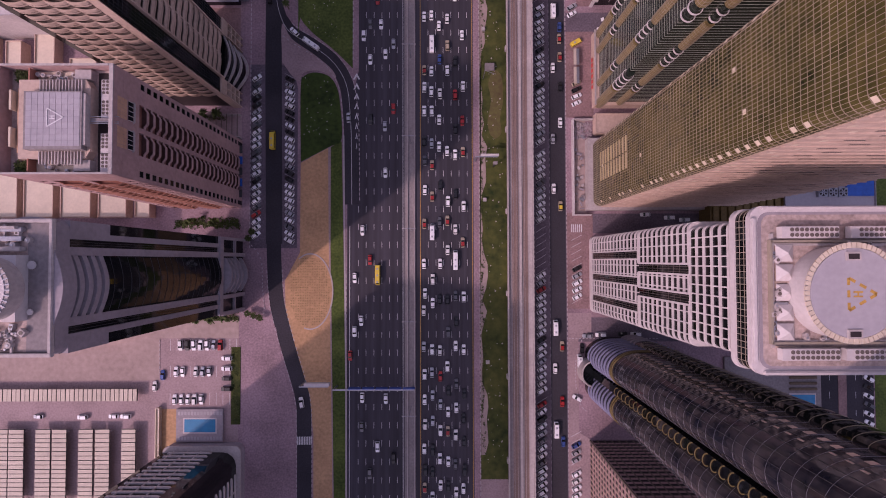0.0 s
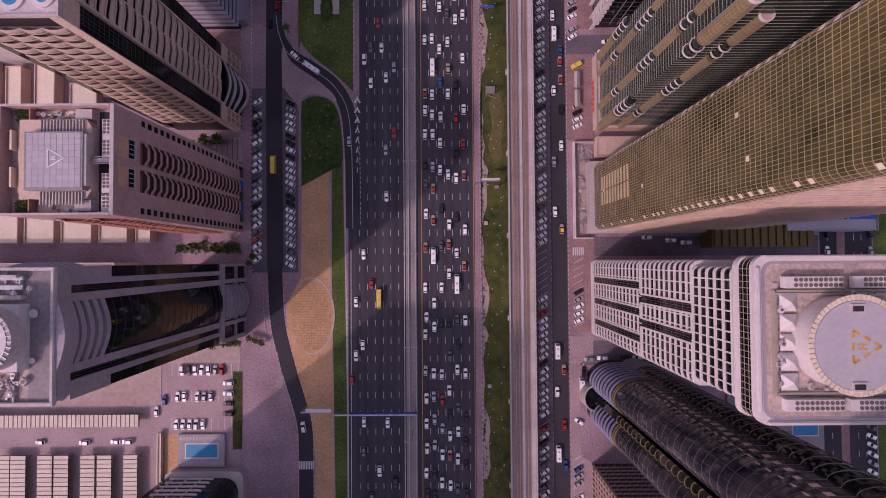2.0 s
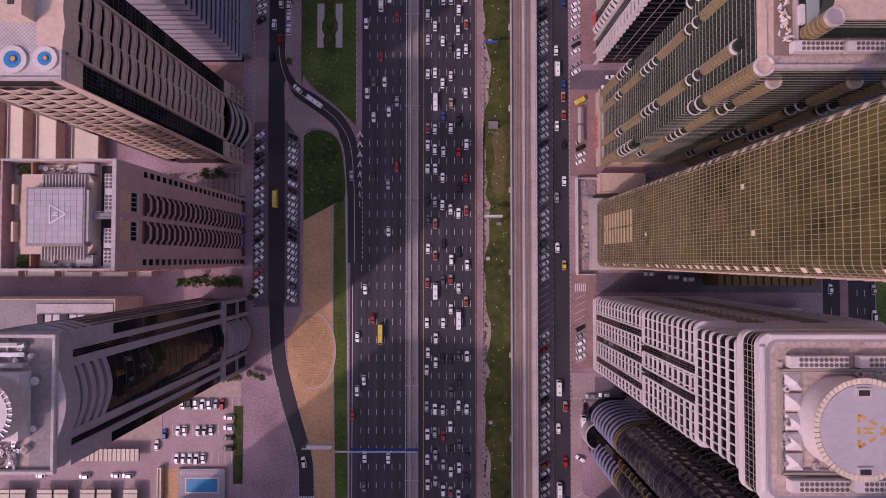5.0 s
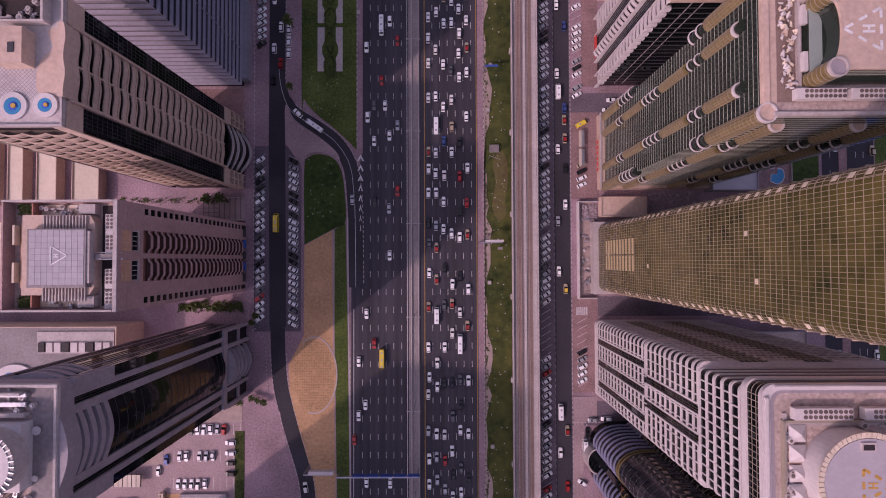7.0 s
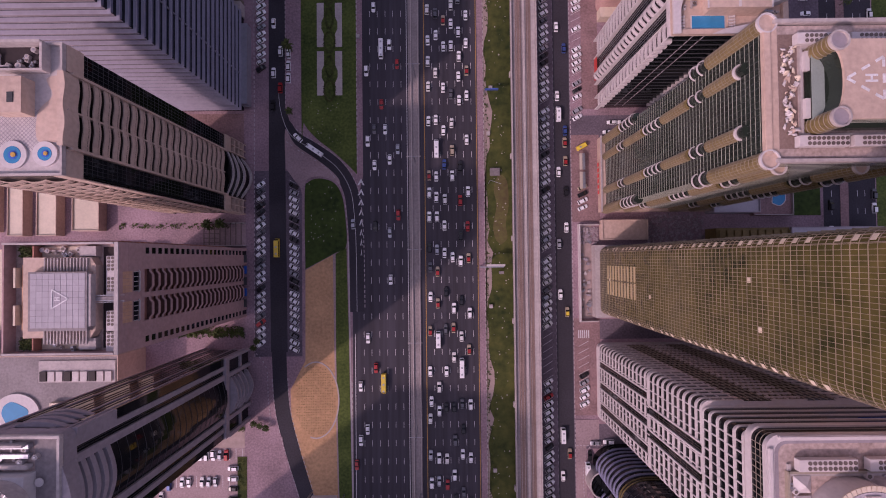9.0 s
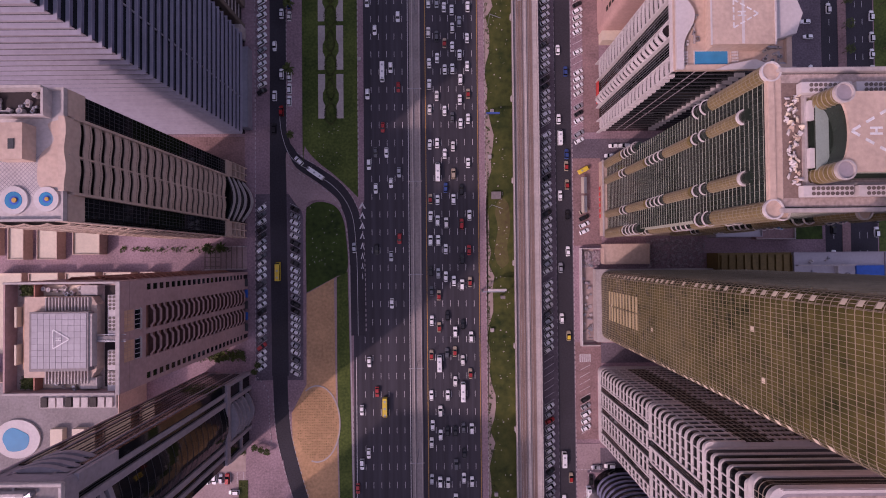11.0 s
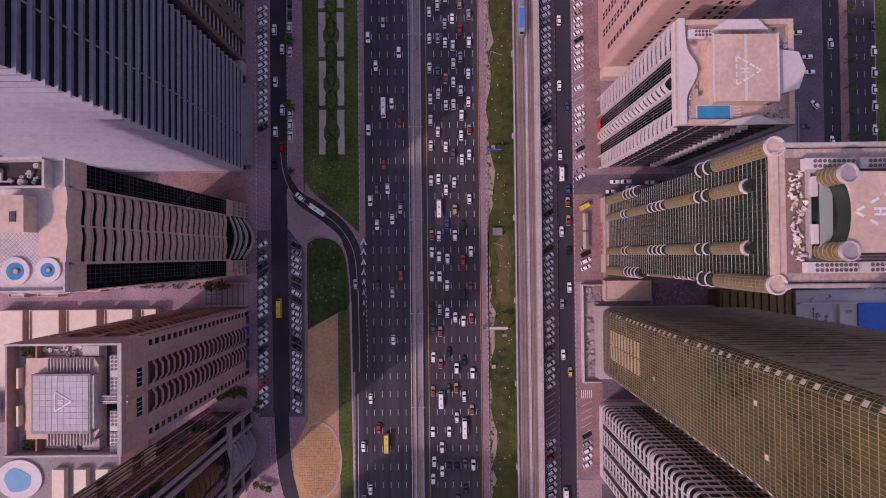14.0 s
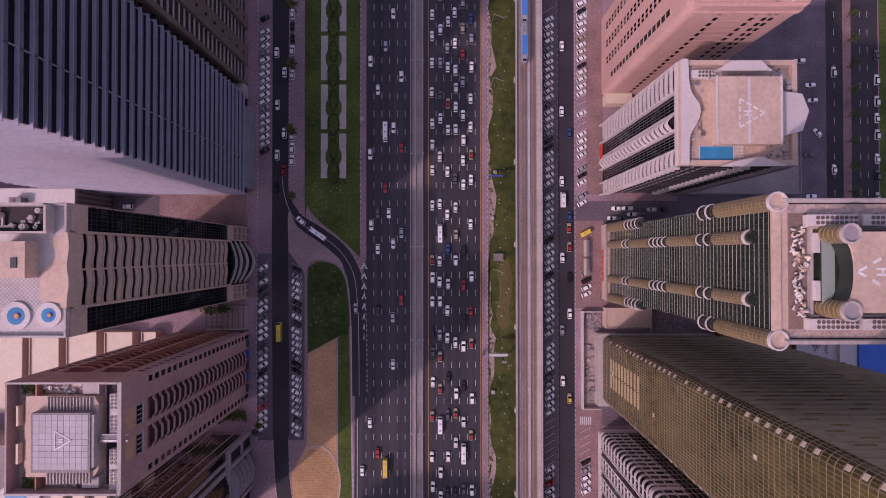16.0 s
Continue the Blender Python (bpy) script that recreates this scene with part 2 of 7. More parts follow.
median = solid("median", P(rect(-17.3, -700, -12.2, 900), 0.0, 0.16), CONCRETE, "grey concrete strip between the carriageways", "median", "structure")
solid("barrier_median", B(-16.2, -700, 0.16, -15.7, 900, 0.95, bevel=0.1), CONCRETE_PALE, "low concrete crash barrier along the median", "barrier", "structure")
solid("barrier_median_east", B(-12.9, -700, 0.16, -12.5, 900, 0.95, bevel=0.1), CONCRETE_PALE, "low concrete crash barrier along the median", "barrier", "structure")


def stuff(name, bm, material, label, category, kind="stuff"):
    return solid(name, bm, material, label, category, kind)


def dashes(xs, y0, y1, period=8.2, length=2.8, width=0.16):
    bm = bmesh.new()
    vs, fs = [], []
    for x in xs:
        y = y0
        while y < y1:
            k = len(vs)
            vs += [(x - width / 2, y, 0.04), (x + width / 2, y, 0.04), (x + width / 2, y + length, 0.04), (x - width / 2, y + length, 0.04)]
            fs.append((k, k + 1, k + 2, k + 3))
            y += period
    bm.free()
    me = bpy.data.meshes.new("lane_marks")
    me.from_pydata(vs, [], fs)
    me.materials.append(PAINT)
    return tagged(new("lane_marks", me), "white broken lane lines on the asphalt", "road marking", kind="stuff")


dashes([-34.9, -31.3, -27.7, -24.2, -20.6], -400, 600)
dashes([-38.4], -400, 34)
dashes([-6.4, -2.9, 0.6, 4.2, 7.8, 11.5], -400, 600)
dashes([52.9, 49.4], -400, 600, 3.0, 1.4, 0.15)
for nm, x, y0, y1, m in (("edge_line", -18.0, -700, 900, PAINT), ("edge_line", -42.4, -700, 20, PAINT), ("edge_line", -10.0, -700, 900, YELLOW_PAINT),
                         ("edge_line", 13.9, -700, 900, YELLOW_PAINT), ("edge_line", -17.0, -700, 900, YELLOW_PAINT)):
    solid(nm, P(rect(x - 0.12, y0, x + 0.12, y1), 0.03, 0.045), m, "painted edge line along the carriageway", "road marking", "structure")

# verge between the east carriageway and the viaduct
solid("lawn_east", P(rect(17.3, -95, 42.0, 900), 0.0, 0.14), LAWN_DRY, "patchy green lawn verge beside the highway", "lawn", "structure")
solid("pavement_east_verge", P(rect(17.3, -700, 42.0, -95), 0.0, 0.13), PAVING, "bare paved verge", "pavement", "structure")

solid("soil_patch", P(smooth([(22.2, 62), (21, 68), (22.6, 78), (21.5, 86), (24, 92), (27.6, 89), (28.2, 78), (26.8, 70), (27.4, 63), (24.5, 60)], 5), 0.0, 0.165), mat("worn_turf", (0.13, 0.085, 0.045), 0.95, 0.35, 0.6, 0.1, tint=(0.10, 0.095, 0.03)), "worn brown patch in the lawn", "soil", "structure")
# west side: ramp, service road, lawns
RAMP = smooth([(-77.5, 135), (-76.2, 122), (-71.5, 111), (-61, 104), (-51, 96.5), (-44.6, 86), (-42.6, 72), (-42.0, 56), (-41.8, 30)])
solid("road_ramp", P(ribbon(RAMP, 3.6, 3.0), 0.0, 0.06), ASPHALT, "curved asphalt slip road joining the highway", "road", "structure")
SERVICE = smooth([(-77.8, 260), (-77.8, 130), (-77.9, 95), (-77.4, 40), (-77.2, 12)])
SERVICE_SOUTH = smooth([(-77.2, 13), (-76.8, 0), (-75.4, -16), (-70.2, -36), (-64.0, -57), (-62.9, -75), (-62.8, -140), (-62.8, -300)])
solid("road_service_south", P(ribbon(SERVICE_SOUTH, 3.3, 3.3), 0.0, 0.045), ASPHALT, "narrow dark asphalt road bending past the oval bed", "road", "structure")
solid("road_service_west", P(ribbon(SERVICE, 3.9, 3.7), 0.0, 0.05), ASPHALT, "narrow dark asphalt service road", "road", "structure")
solid("road_parking_west", P([(-88.5, 10), (-66.6, 10), (-66.4, 84), (-68.5, 92), (-73, 95), (-88.5, 95)], 0.0, 0.02), ASPHALT_OLD,
      "worn asphalt parking rows beside the service road", "road", "structure")
solid("lawn_dense", P(smooth([(-65.0, 49.5), (-65.2, 84), (-63.5, 89.5), (-58.4, 91.2), (-52, 89.3), (-48.4, 84), (-46.8, 75), (-46.3, 60), (-52.0, 56.6), (-64.8, 49.8)]), 0.0, 0.16), LAWN_DEEP,
      "dense dark green lawn bordered by the slip road", "lawn", "structure")
solid("soil_bed", P([(-65.0, 49.2), (-52.3, 56.2), (-51.6, 10), (-50.6, -50), (-49.2, -140), (-58.6, -140), (-58.7, -75), (-60.4, -57), (-66.5, -37), (-71.6, -18), (-72, -5), (-65.2, 8)], 0.0, 0.15), SOIL,
      "bare brown raked soil bed beside the highway", "soil bed", "structure")
solid("lawn_strip", P([(-51.2, 56.5), (-46.2, 59.2), (-45.4, 20), (-44.4, -50), (-43.8, -140), (-48.9, -140), (-50.2, -50), (-51.2, 10)], 0.0, 0.14), LAWN,
      "narrow green lawn strip along the highway", "lawn", "structure")
solid("path_edge", P([(-52.4, 56.0), (-51.2, 56.4), (-51.2, 10), (-50.2, -50), (-48.9, -140), (-49.4, -140), (-50.8, -50), (-52.0, 10)], 0.0, 0.2), PAVING, "pale concrete edging between soil and lawn", "kerb", "structure")
solid("kerb_highway_west", P([(-45.6, 62), (-45.0, 62), (-44.6, 20), (-43.6, -50), (-43.3, -140), (-43.9, -140), (-44.3, -50), (-45.2, 20)], 0.0, 0.22), KERB, "stone kerb along the carriageway", "kerb", "structure")
solid("pavement_island", P(smooth([(-73.8, 96), (-74.0, 114), (-69.5, 107), (-59, 99.6), (-51, 92.8), (-49, 88.5), (-54, 91.2), (-59, 92.2), (-64, 91), (-66.8, 87), (-73.6, 95.8)], 4), 0.0, 0.15), PAVING,
      "pink paved traffic island", "pavement", "structure")
solid("flower_bed", P(disc(-60.4, -9.8, 10.0, 17.0, 48), 0.0, 0.24), SOIL, "oval planted bed with rows of small shrubs", "flower bed", "structure")
KERB_ARC = arc(-60.4, -9.8, 10.3, 17.2, -105, 120, 40)
bm = P(ribbon(KERB_ARC, 0.3, 0.3), 0.0, 0.35)
solid("kerb_flower_bed", bm, CONCRETE_PALE, "pale stone kerb round the oval bed", "kerb", "structure")
# garden north of the ramp
solid("lawn_garden", P(smooth([(-66.4, 400), (-66.5, 125), (-65.5, 117), (-60, 110), (-52, 103.5), (-46, 98), (-41.2, 93)], 5) + [(-41.1, 400)], 0.0, 0.15), LAWN,
      "formal garden lawn with clipped hedges", "lawn", "structure")
solid("pavement_garden", P([(-73.9, 400), (-73.9, 124), (-72, 118), (-68, 113), (-66.8, 118), (-66.7, 400)], 0.0, 0.15), PAVING_DARK, "mauve paved footpath beside the garden", "pavement", "structure")
for x in (-57.6, -49.2):
    for k in range(10):
        y0 = 129.5 + k * 22.5
        solid("garden_path", P([(x - 1.6, y0), (x + 1.6, y0)] + ([(x + 1.6, y0 + 6), (x + 0.5, y0 + 8.4), (x + 0.5, y0 + 11.6), (x + 1.6, y0 + 14)] if x < -53 else []) + [(x + 1.6, y0 + 20.5), (x - 1.6, y0 + 20.5)] + ([(x - 1.6, y0 + 14), (x - 0.5, y0 + 11.6), (x - 0.5, y0 + 8.4), (x - 1.6, y0 + 6)] if x > -53 else []), 0.15, 0.2), CONCRETE_PALE, "pale stone strip in the garden lawn", "path", "structure")
# west pavements and lots
solid("pavement_west", P(rect(-92.0, 10, -88.3, 400), 0.0, 0.16), PAVING_DARK, "mauve paved footway in front of the towers", "pavement", "structure")
solid("pavement_plaza", P([(-91, -36), (-76, -26), (-72.5, -44), (-69, -58), (-67.4, -75), (-67.2, -300), (-91, -300)], 0.0, 0.14), PAVING_DARK, "broad mauve paved plaza", "pavement", "structure")
solid("ground_sand_lot", P([(-320, -20), (-93, -20), (-93, -31), (-129, -31), (-129, -50), (-320, -50)], 0.0, 0.06), SAND, "bare pale sand lot", "sand", "structure")
solid("ground_car_park", P(rect(-320, -330, -93, -31), -0.1, 0.04), PAVING, "pale pink paved car park", "ground", "structure")

# east side: parking, service road, pavement
solid("road_parking_east", P(rect(42.0, -700, 57.0, 900), 0.0, 0.03), ASPHALT_OLD, "worn asphalt parking strip under the viaduct", "road", "structure")
solid("road_service_east", P(rect(49.4, -700, 56.6, 900), 0.03, 0.06), ASPHALT, "dark asphalt service road", "road", "structure")
solid("pavement_east", P([(57.0, -700), (68.5, -700), (68.5, -78), (62, -74), (62, -32), (68, -29), (68, -20), (57.4, -20)], 0.0, 0.15), PAVING, "pink paved footway", "pavement", "structure")
solid("pavement_east_b", P(rect(57.2, -18, 69, 26), 0.0, 0.15), PAVING_RED, "reddish paved footway", "pavement", "structure")
solid("pavement_east_c", P(rect(57.2, 70, 70, 110), 0.0, 0.15), PAVING_RED, "reddish paved footway", "pavement", "structure")
solid("pavement_east_d", P(rect(62.5, 122, 70, 420), 0.0, 0.15), PAVING_RED, "reddish paved footway", "pavement", "structure")
# back street
solid("road_back_lot", P(rect(104, 106, 172.4, 240), 0.0, 0.02), ASPHALT_OLD, "worn asphalt parking court behind the hotels", "road", "structure")
dashes([176.3, 188.2, 191.6], -100, 300)
solid("road_back_street", P(rect(172.5, -300, 196.5, 600), 0.0, 0.03), ASPHALT, "asphalt back street with a planted median", "road", "structure")
solid("median_back_street", P(rect(180.2, -300, 184.0, 600), 0.04, 0.18), PAVING_RED, "red paved median of the back street", "median", "structure")
solid("lawn_back", P(rect(197, -300, 260, 600), 0.0, 0.12), LAWN, "green planted strip", "lawn", "structure")

# ---- elevated railway ----
via = thing("railway_viaduct", "grey concrete elevated railway viaduct with twin tracks", "viaduct")
part("deck", B(28.7, -700, 7.6, 40.2, 900, 9.0), CONCRETE, via)
part("parapet", B(28.7, -700, 9.0, 29.2, 900, 10.0), CONCRETE_PALE, via)
part("parapet", B(39.7, -700, 9.0, 40.2, 900, 10.0), CONCRETE_PALE, via)
part("walkway", B(34.0, -700, 9.0, 35.0, 900, 9.45), CONCRETE_PALE, via)
part("walkway", B(37.6, -700, 9.0, 39.6, 900, 9.3), CONCRETE_PALE, via)
for x in (31.0, 35.9):
    part("track_bed", B(x - 0.2, -700, 9.0, x + 2.3, 900, 9.25), BALLAST, via)
    for dx in (0.35, 1.75):
        part("rail", B(x + dx - 0.08, -700, 9.25, x + dx + 0.08, 900, 9.42), RAIL, via)
pier = mesh_of(P(disc(34.4, 0, 1.3, 1.3, 20), 0, 7.6), CONCRETE)
cap = mesh_of(B(28.2, -1.2, 6.2, 40.6, 1.2, 8.4, bevel=0.2), CONCRETE_PALE)
for k in range(-5, 12):
    y = 62.5 + 36.5 * k
    p = part("pier", pier, None, via, m=pose(0, y, 0))
    part("pier_cap", cap, None, p)
# ---- towers ----
def outline(x0, y0, x1, y1, r, n=4):
    return arc(x1 - r, y1 - r, r, r, 0, 90, n) + arc(x0 + r, y1 - r, r, r, 90, 180, n) + arc(x0 + r, y0 + r, r, r, 180, 270, n) + arc(x1 - r, y0 + r, r, r, 270, 360, n)


def flat_roof(t, x0, y0, x1, y1, z, wall, roof=GRAVEL, h=1.2, w=0.5):
    """Roof covering with a parapet of height h standing round it."""
    part("roof", B(x0 + w, y0 + w, z, x1 - w, y1 - w, z + 0.1), roof, t)
    for a in ((x0, y0, x1, y0 + w), (x0, y1 - w, x1, y1), (x0, y0 + w, x0 + w, y1 - w), (x1 - w, y0 + w, x1, y1 - w)):
        part("parapet", B(a[0], a[1], z, a[2], a[3], z + h), wall, t)


def slabs(name, poly, heights, thick, material, parent, label=""):
    return rows(name, P(poly, 0, thick), material, parent, Matrix(), heights, label)


def annulus(cx, cy, r0, r1, z0, z1, n=28, squash=1.0):
    """A closed ring; squash: how far it is drawn out along y."""
    bm = bmesh.new()
    loops = []
    for r, z in ((r0, z0), (r1, z0), (r1, z1), (r0, z1)):
        loops.append([bm.verts.new((cx + r * math.cos(2 * math.pi * i / n), cy + squash * r * math.sin(2 * math.pi * i / n), z)) for i in range(n)])
    for k in range(4):
        a, b = loops[k], loops[(k + 1) % 4]
        for i in range(n):
            j = (i + 1) % n
            bm.faces.new((a[i], a[j], b[j], b[i]))
    return bm


def helipad_mark(parent, cx, cy, z, size, material, turn=0.0, cuts=(0.0, 0.38, 0.76), run=0.22, half=0.3):
    """A dashed triangle with the letter H in it."""
    m = pose(cx, cy, z, 0, 0, turn)
    pts = [Vector((size * math.cos(radians(a)), size * math.sin(radians(a)))) for a in (0, 120, 240)]
    for i in range(3):
        a, b = pts[i], pts[(i + 1) % 3]
        for k in cuts:
            p, q = a.lerp(b, k), a.lerp(b, k + run)
            n = Vector((-(q - p).y, (q - p).x)).normalized() * half
            part("mark", P([tuple(p - n), tuple(q - n), tuple(q + n), tuple(p + n)], 0, 0.03), material, parent, m=m)
    for a in ((-1.4, -0.9, 1.4, -0.4), (-1.4, 0.4, 1.4, 0.9), (-0.25, -0.4, 0.25, 0.4)):
        k = size / 5.5
        part("mark", B(a[0] * k, a[1] * k, 0, a[2] * k, a[3] * k, 0.03), material, parent, m=m)


FAN = mesh_of(P(disc(0, 0, 0.42, None, 12), 0, 0.12), FANMETAL, "fan")
RIM = mesh_of(P(disc(0, 0, 0.52, None, 12), 0, 0.08), STEEL, "rim")


def cooler(x, y, z, n=10, turn=0.0):
    """A rooftop condenser with two rows of fans."""
    t = thing("rooftop_condenser", "white metal air conditioning condenser with two rows of fans", "condenser", "rooftop condensers", at=(x, y, z), turn=turn)
    part("casing", B(-1.6, -1.25, 0.35, n * 1.05 + 0.1, 1.25, 2.0, bevel=0.06), WHITE, t)
    part("stand", B(-1.3, -1.1, 0, n * 1.05 - 0.2, 1.1, 0.35), DARKSTEEL, t)
    for i in range(n):
        for j in (-0.56, 0.56):
            part("fan", FAN, None, t, m=pose(0.55 + i * 1.05, j, 2.0))
    return t


def clutter(x0, y0, x1, y1, z, n, seed):
    """Small plant on a roof: ducts, tanks, boxes and pipes, each a thing."""
    rnd = random.Random(seed)
    for _ in range(n):
        x, y = rnd.uniform(x0, x1), rnd.uniform(y0, y1)
        k = rnd.random()
        if k < 0.45:
            w, d, h = rnd.uniform(0.5, 1.6), rnd.uniform(0.5, 1.6), rnd.uniform(0.4, 1.3)
            t = thing("rooftop_unit", "grey metal air handling unit on the roof", "rooftop unit", "rooftop units", at=(x, y, z), turn=rnd.uniform(0, 90))
            part("casing", B(-w / 2, -d / 2, 0.1, w / 2, d / 2, h, bevel=0.04), rnd.choice((STEEL, WHITE, CONCRETE_PALE)), t)
            part("foot", B(-w / 2 + 0.1, -d / 2 + 0.1, 0, w / 2 - 0.1, d / 2 - 0.1, 0.1), DARKSTEEL, t)
            part("fan", FAN, None, t, m=Matrix.Translation((0, 0, h)) @ Matrix.Diagonal((min(w, d) * 0.8, min(w, d) * 0.8, 0.5, 1)))
        elif k < 0.7:
            r = rnd.uniform(0.35, 0.8)
            t = thing("water_tank", "pale round water tank on the roof", "tank", "rooftop tanks", at=(x, y, z))
            part("shell", P(disc(0, 0, r, None, 14), 0, r * 1.7), CONCRETE_PALE, t)
            part("lid", P(disc(0, 0, r * 0.4, None, 10), r * 1.7, r * 1.7 + 0.12), STEEL, t)
        else:
            ln = rnd.uniform(2, 5)
            t = thing("duct", "pale sheet metal duct on the roof", "duct", "rooftop ducts", at=(x, y, z), turn=rnd.choice((0, 90)))
            part("run", B(-ln / 2, -0.25, 0.3, ln / 2, 0.25, 0.75, bevel=0.04), rnd.choice((STEEL, CONCRETE_PALE)), t)
            for s in (-0.4, 0.4):
                part("foot", B(s * ln - 0.06, -0.25, 0, s * ln + 0.06, 0.25, 0.3), DARKSTEEL, t)


# black glass tower, west side
XF, YN, YS = -91.0, 14.2, -18.0
black = thing("black_glass_tower", "black glass office tower with a pale grey frame", "tower building")
WID = YN - YS
part("wall", B(-111.5, YS + 0.6, 0, XF - 1.0, YN - 0.6, 106), GREYWALL, black)
part("crown", P(outline(-112.2, YS, XF + 0.3, YN, 2.5), 102, 106), GREYWALL, black)
fm = facade("e", XF, YN)
part("crown_glass", B(2.0, -0.9, 24, WID - 2.0, -0.5, 102), GLASS_BLACK, black, m=fm)
part("glass_centre", P([(WID * (0.27 + 0.46 * i / 10), -0.3 + 1.5 * math.sin(math.pi * i / 10)) for i in range(11)] + [(WID * 0.73, -1.0), (WID * 0.27, -1.0)], 24, 91), GLASS_BLACK, black, m=fm)
for a, b in ((0.09, 0.14), (0.20, 0.265), (0.735, 0.80), (0.86, 0.91)):
    part("pier", B(a * WID, -1.0, 24, b * WID, 0.3, 102), GREYWALL, black, m=fm)
part("corner_glass", B(0.0, -1.0, 24, 0.09 * WID, -0.2, 88), GLASS_BLACK, black, m=fm)
part("corner_glass", B(0.91 * WID, -1.0, 24, WID, -0.2, 88), GLASS_BLACK, black, m=fm)
part("corner_wall", B(0.0, -1.0, 88, 0.09 * WID, 0.3, 102), GREYWALL, black, m=fm)
part("corner_wall", B(0.91 * WID, -1.0, 88, WID, 0.3, 102), GREYWALL, black, m=fm)
louvre = [(WID * (0.265 + 0.47 * i / 14), 0.2 + 1.9 * math.sin(math.pi * i / 14)) for i in range(15)] + [(WID * 0.735, -1.0), (WID * 0.265, -1.0)]
rows("louvre", P(louvre, 0, 1.6), GREYWALL, black, fm, (90.5, 93.4, 96.3, 99.2), "curved grey sunshade louvre")
part("crown_arch", P([(WID * (0.22 + 0.56 * i / 14), 0.2 + 2.3 * math.sin(math.pi * i / 14)) for i in range(15)] + [(WID * 0.78, -1.0), (WID * 0.22, -1.0)], 102.2, 106.6), GREYWALL, black, m=fm)
rows("glazing_bar", P([(WID * (0.27 + 0.46 * i / 10), -0.2 + 1.5 * math.sin(math.pi * i / 10)) for i in range(11)] + [(WID * 0.73, -0.9), (WID * 0.27, -0.9)], 0, 0.12), DARKSTEEL, black, fm, [26 + 3.6 * i for i in range(18)])
bays("glazing_bar", B(-0.05, -0.6, 24, 0.05, -0.3, 101), DARKSTEEL, black, fm, [WID * f for f in (0.02, 0.045, 0.07, 0.16, 0.18, 0.815, 0.84, 0.93, 0.955, 0.98)])
# base storeys
part("base_beam", B(0, -1.0, 21.5, WID, 0.8, 24.5), GREYWALL, black, m=fm)
for f in (0.0, 0.2, 0.75, 0.965):
    part("base_pier", B(WID * f, -1.0, 0, WID * (f + 0.05 if f else 0.035), 0.8, 21.5), GREYWALL, black, m=fm)
part("base_glass", B(0.5, -1.0, 0, WID - 0.5, -0.4, 21.5), GLASS_BLACK, black, m=fm)
part("base_beam", B(0.03 * WID, -1.0, 9, 0.97 * WID, 0.5, 10.2), GREYWALL, black, m=fm)
rows("canopy", P([(WID * (0.27 + 0.46 * i / 12), 0.6 + 3.0 * math.sin(math.pi * i / 12)) for i in range(13)] + [(WID * 0.73, -0.6), (WID * 0.27, -0.6)], 0, 0.9), GREYWALL, black, fm, (3.5, 8.5, 12.5, 16, 19), "curved grey canopy over the entrance")
for side, x, y in (("n", -111.5, YN - 0.6), ("s", XF - 1.0, YS + 0.6)):
    f2 = facade(side, x, y)
    part("side_glass", B(0.8, 0.02, 4, 18.6, 0.35, 96), GLASS_BLACK, black, m=f2)
    for u in (0.2, 4.2, 14.0, 18.2):
        part("pier", B(u, 0.1, 0, u + 0.7, 0.6, 103), GREYWALL, black, m=f2)
    bays("glazing_strip", B(-0.2, 0.3, 4, 0.2, 0.45, 96), DARKSTEEL, black, f2, [2.4, 6.6, 9.4, 11.0, 12.6, 16.4])
    rows("louvre", P([(3 + 14 * i / 10, 0.3 + 1.4 * math.sin(math.pi * i / 10)) for i in range(11)], 0, 1.6), GREYWALL, black, f2, (90.5, 93.4, 96.3, 99.2))
part("roof", B(-111.5, YS + 1.0, 106, XF - 1.0, YN - 1.0, 106.1), GRAVEL, black)
for a in ((-111.5, YS, XF + 0.3, YS + 0.9), (-111.5, YN - 0.9, XF + 0.3, YN), (-112.2, YS + 0.9, -111.3, YN - 0.9), (XF - 0.6, YS + 0.9, XF + 0.3, YN - 0.9)):
    part("parapet", B(*a[:2], 106, *a[2:], 107.2, bevel=0.15), CONCRETE_PALE, black)
part("penthouse", B(-110, YS + 8.5, 106.1, -97.0, YN - 8.5, 109.5), WHITE, black)
for (dx, dy, rr) in ((-95.6, 3.4, 1.0), (-95.8, -7.5, 0.7)):
    part("dish", P(disc(dx, dy, rr, None, 18), 106.8, 107.1), WHITE, black)
part("drum", P(disc(-102.0, -2.0, 7.2, None, 40), 109.5, 113.5), CONCRETE_PALE, black)
for i in range(36):
    part("drum_bracket", B(6.4, -0.12, 0, 7.6, 0.12, 0.35), STEEL, black, m=pose(-102.0, -2.0, 113.5, 0, 0, i * 10))
part("drum_top", P(disc(-102.0, -2.0, 6.3, None, 40), 113.5, 113.7), WHITE, black)
part("roof_paving", B(-97.2, YS + 1.0, 106.1, XF - 0.6, YN - 1.0, 106.2), CONCRETE, black)
for y in (6.6, 9.0, 11.2):
    part("roof_duct", B(-110, y, 106.1, -97.6, y + 1.1, 107.5 + 0.3 * (y < 8), bevel=0.15), STEEL if y > 8 else CONCRETE_PALE, black, "pale sheet metal roof duct")
part("roof_wall", B(-110, YN - 2.4, 106.1, -98.5, YN - 1.8, 108.4), CONCRETE_PALE, black)
clutter(-106, -16, -97.5, -10.5, 106.1, 24, 3)
clutter(-110, 6.2, -96.5, 12, 106.1, 16, 4)

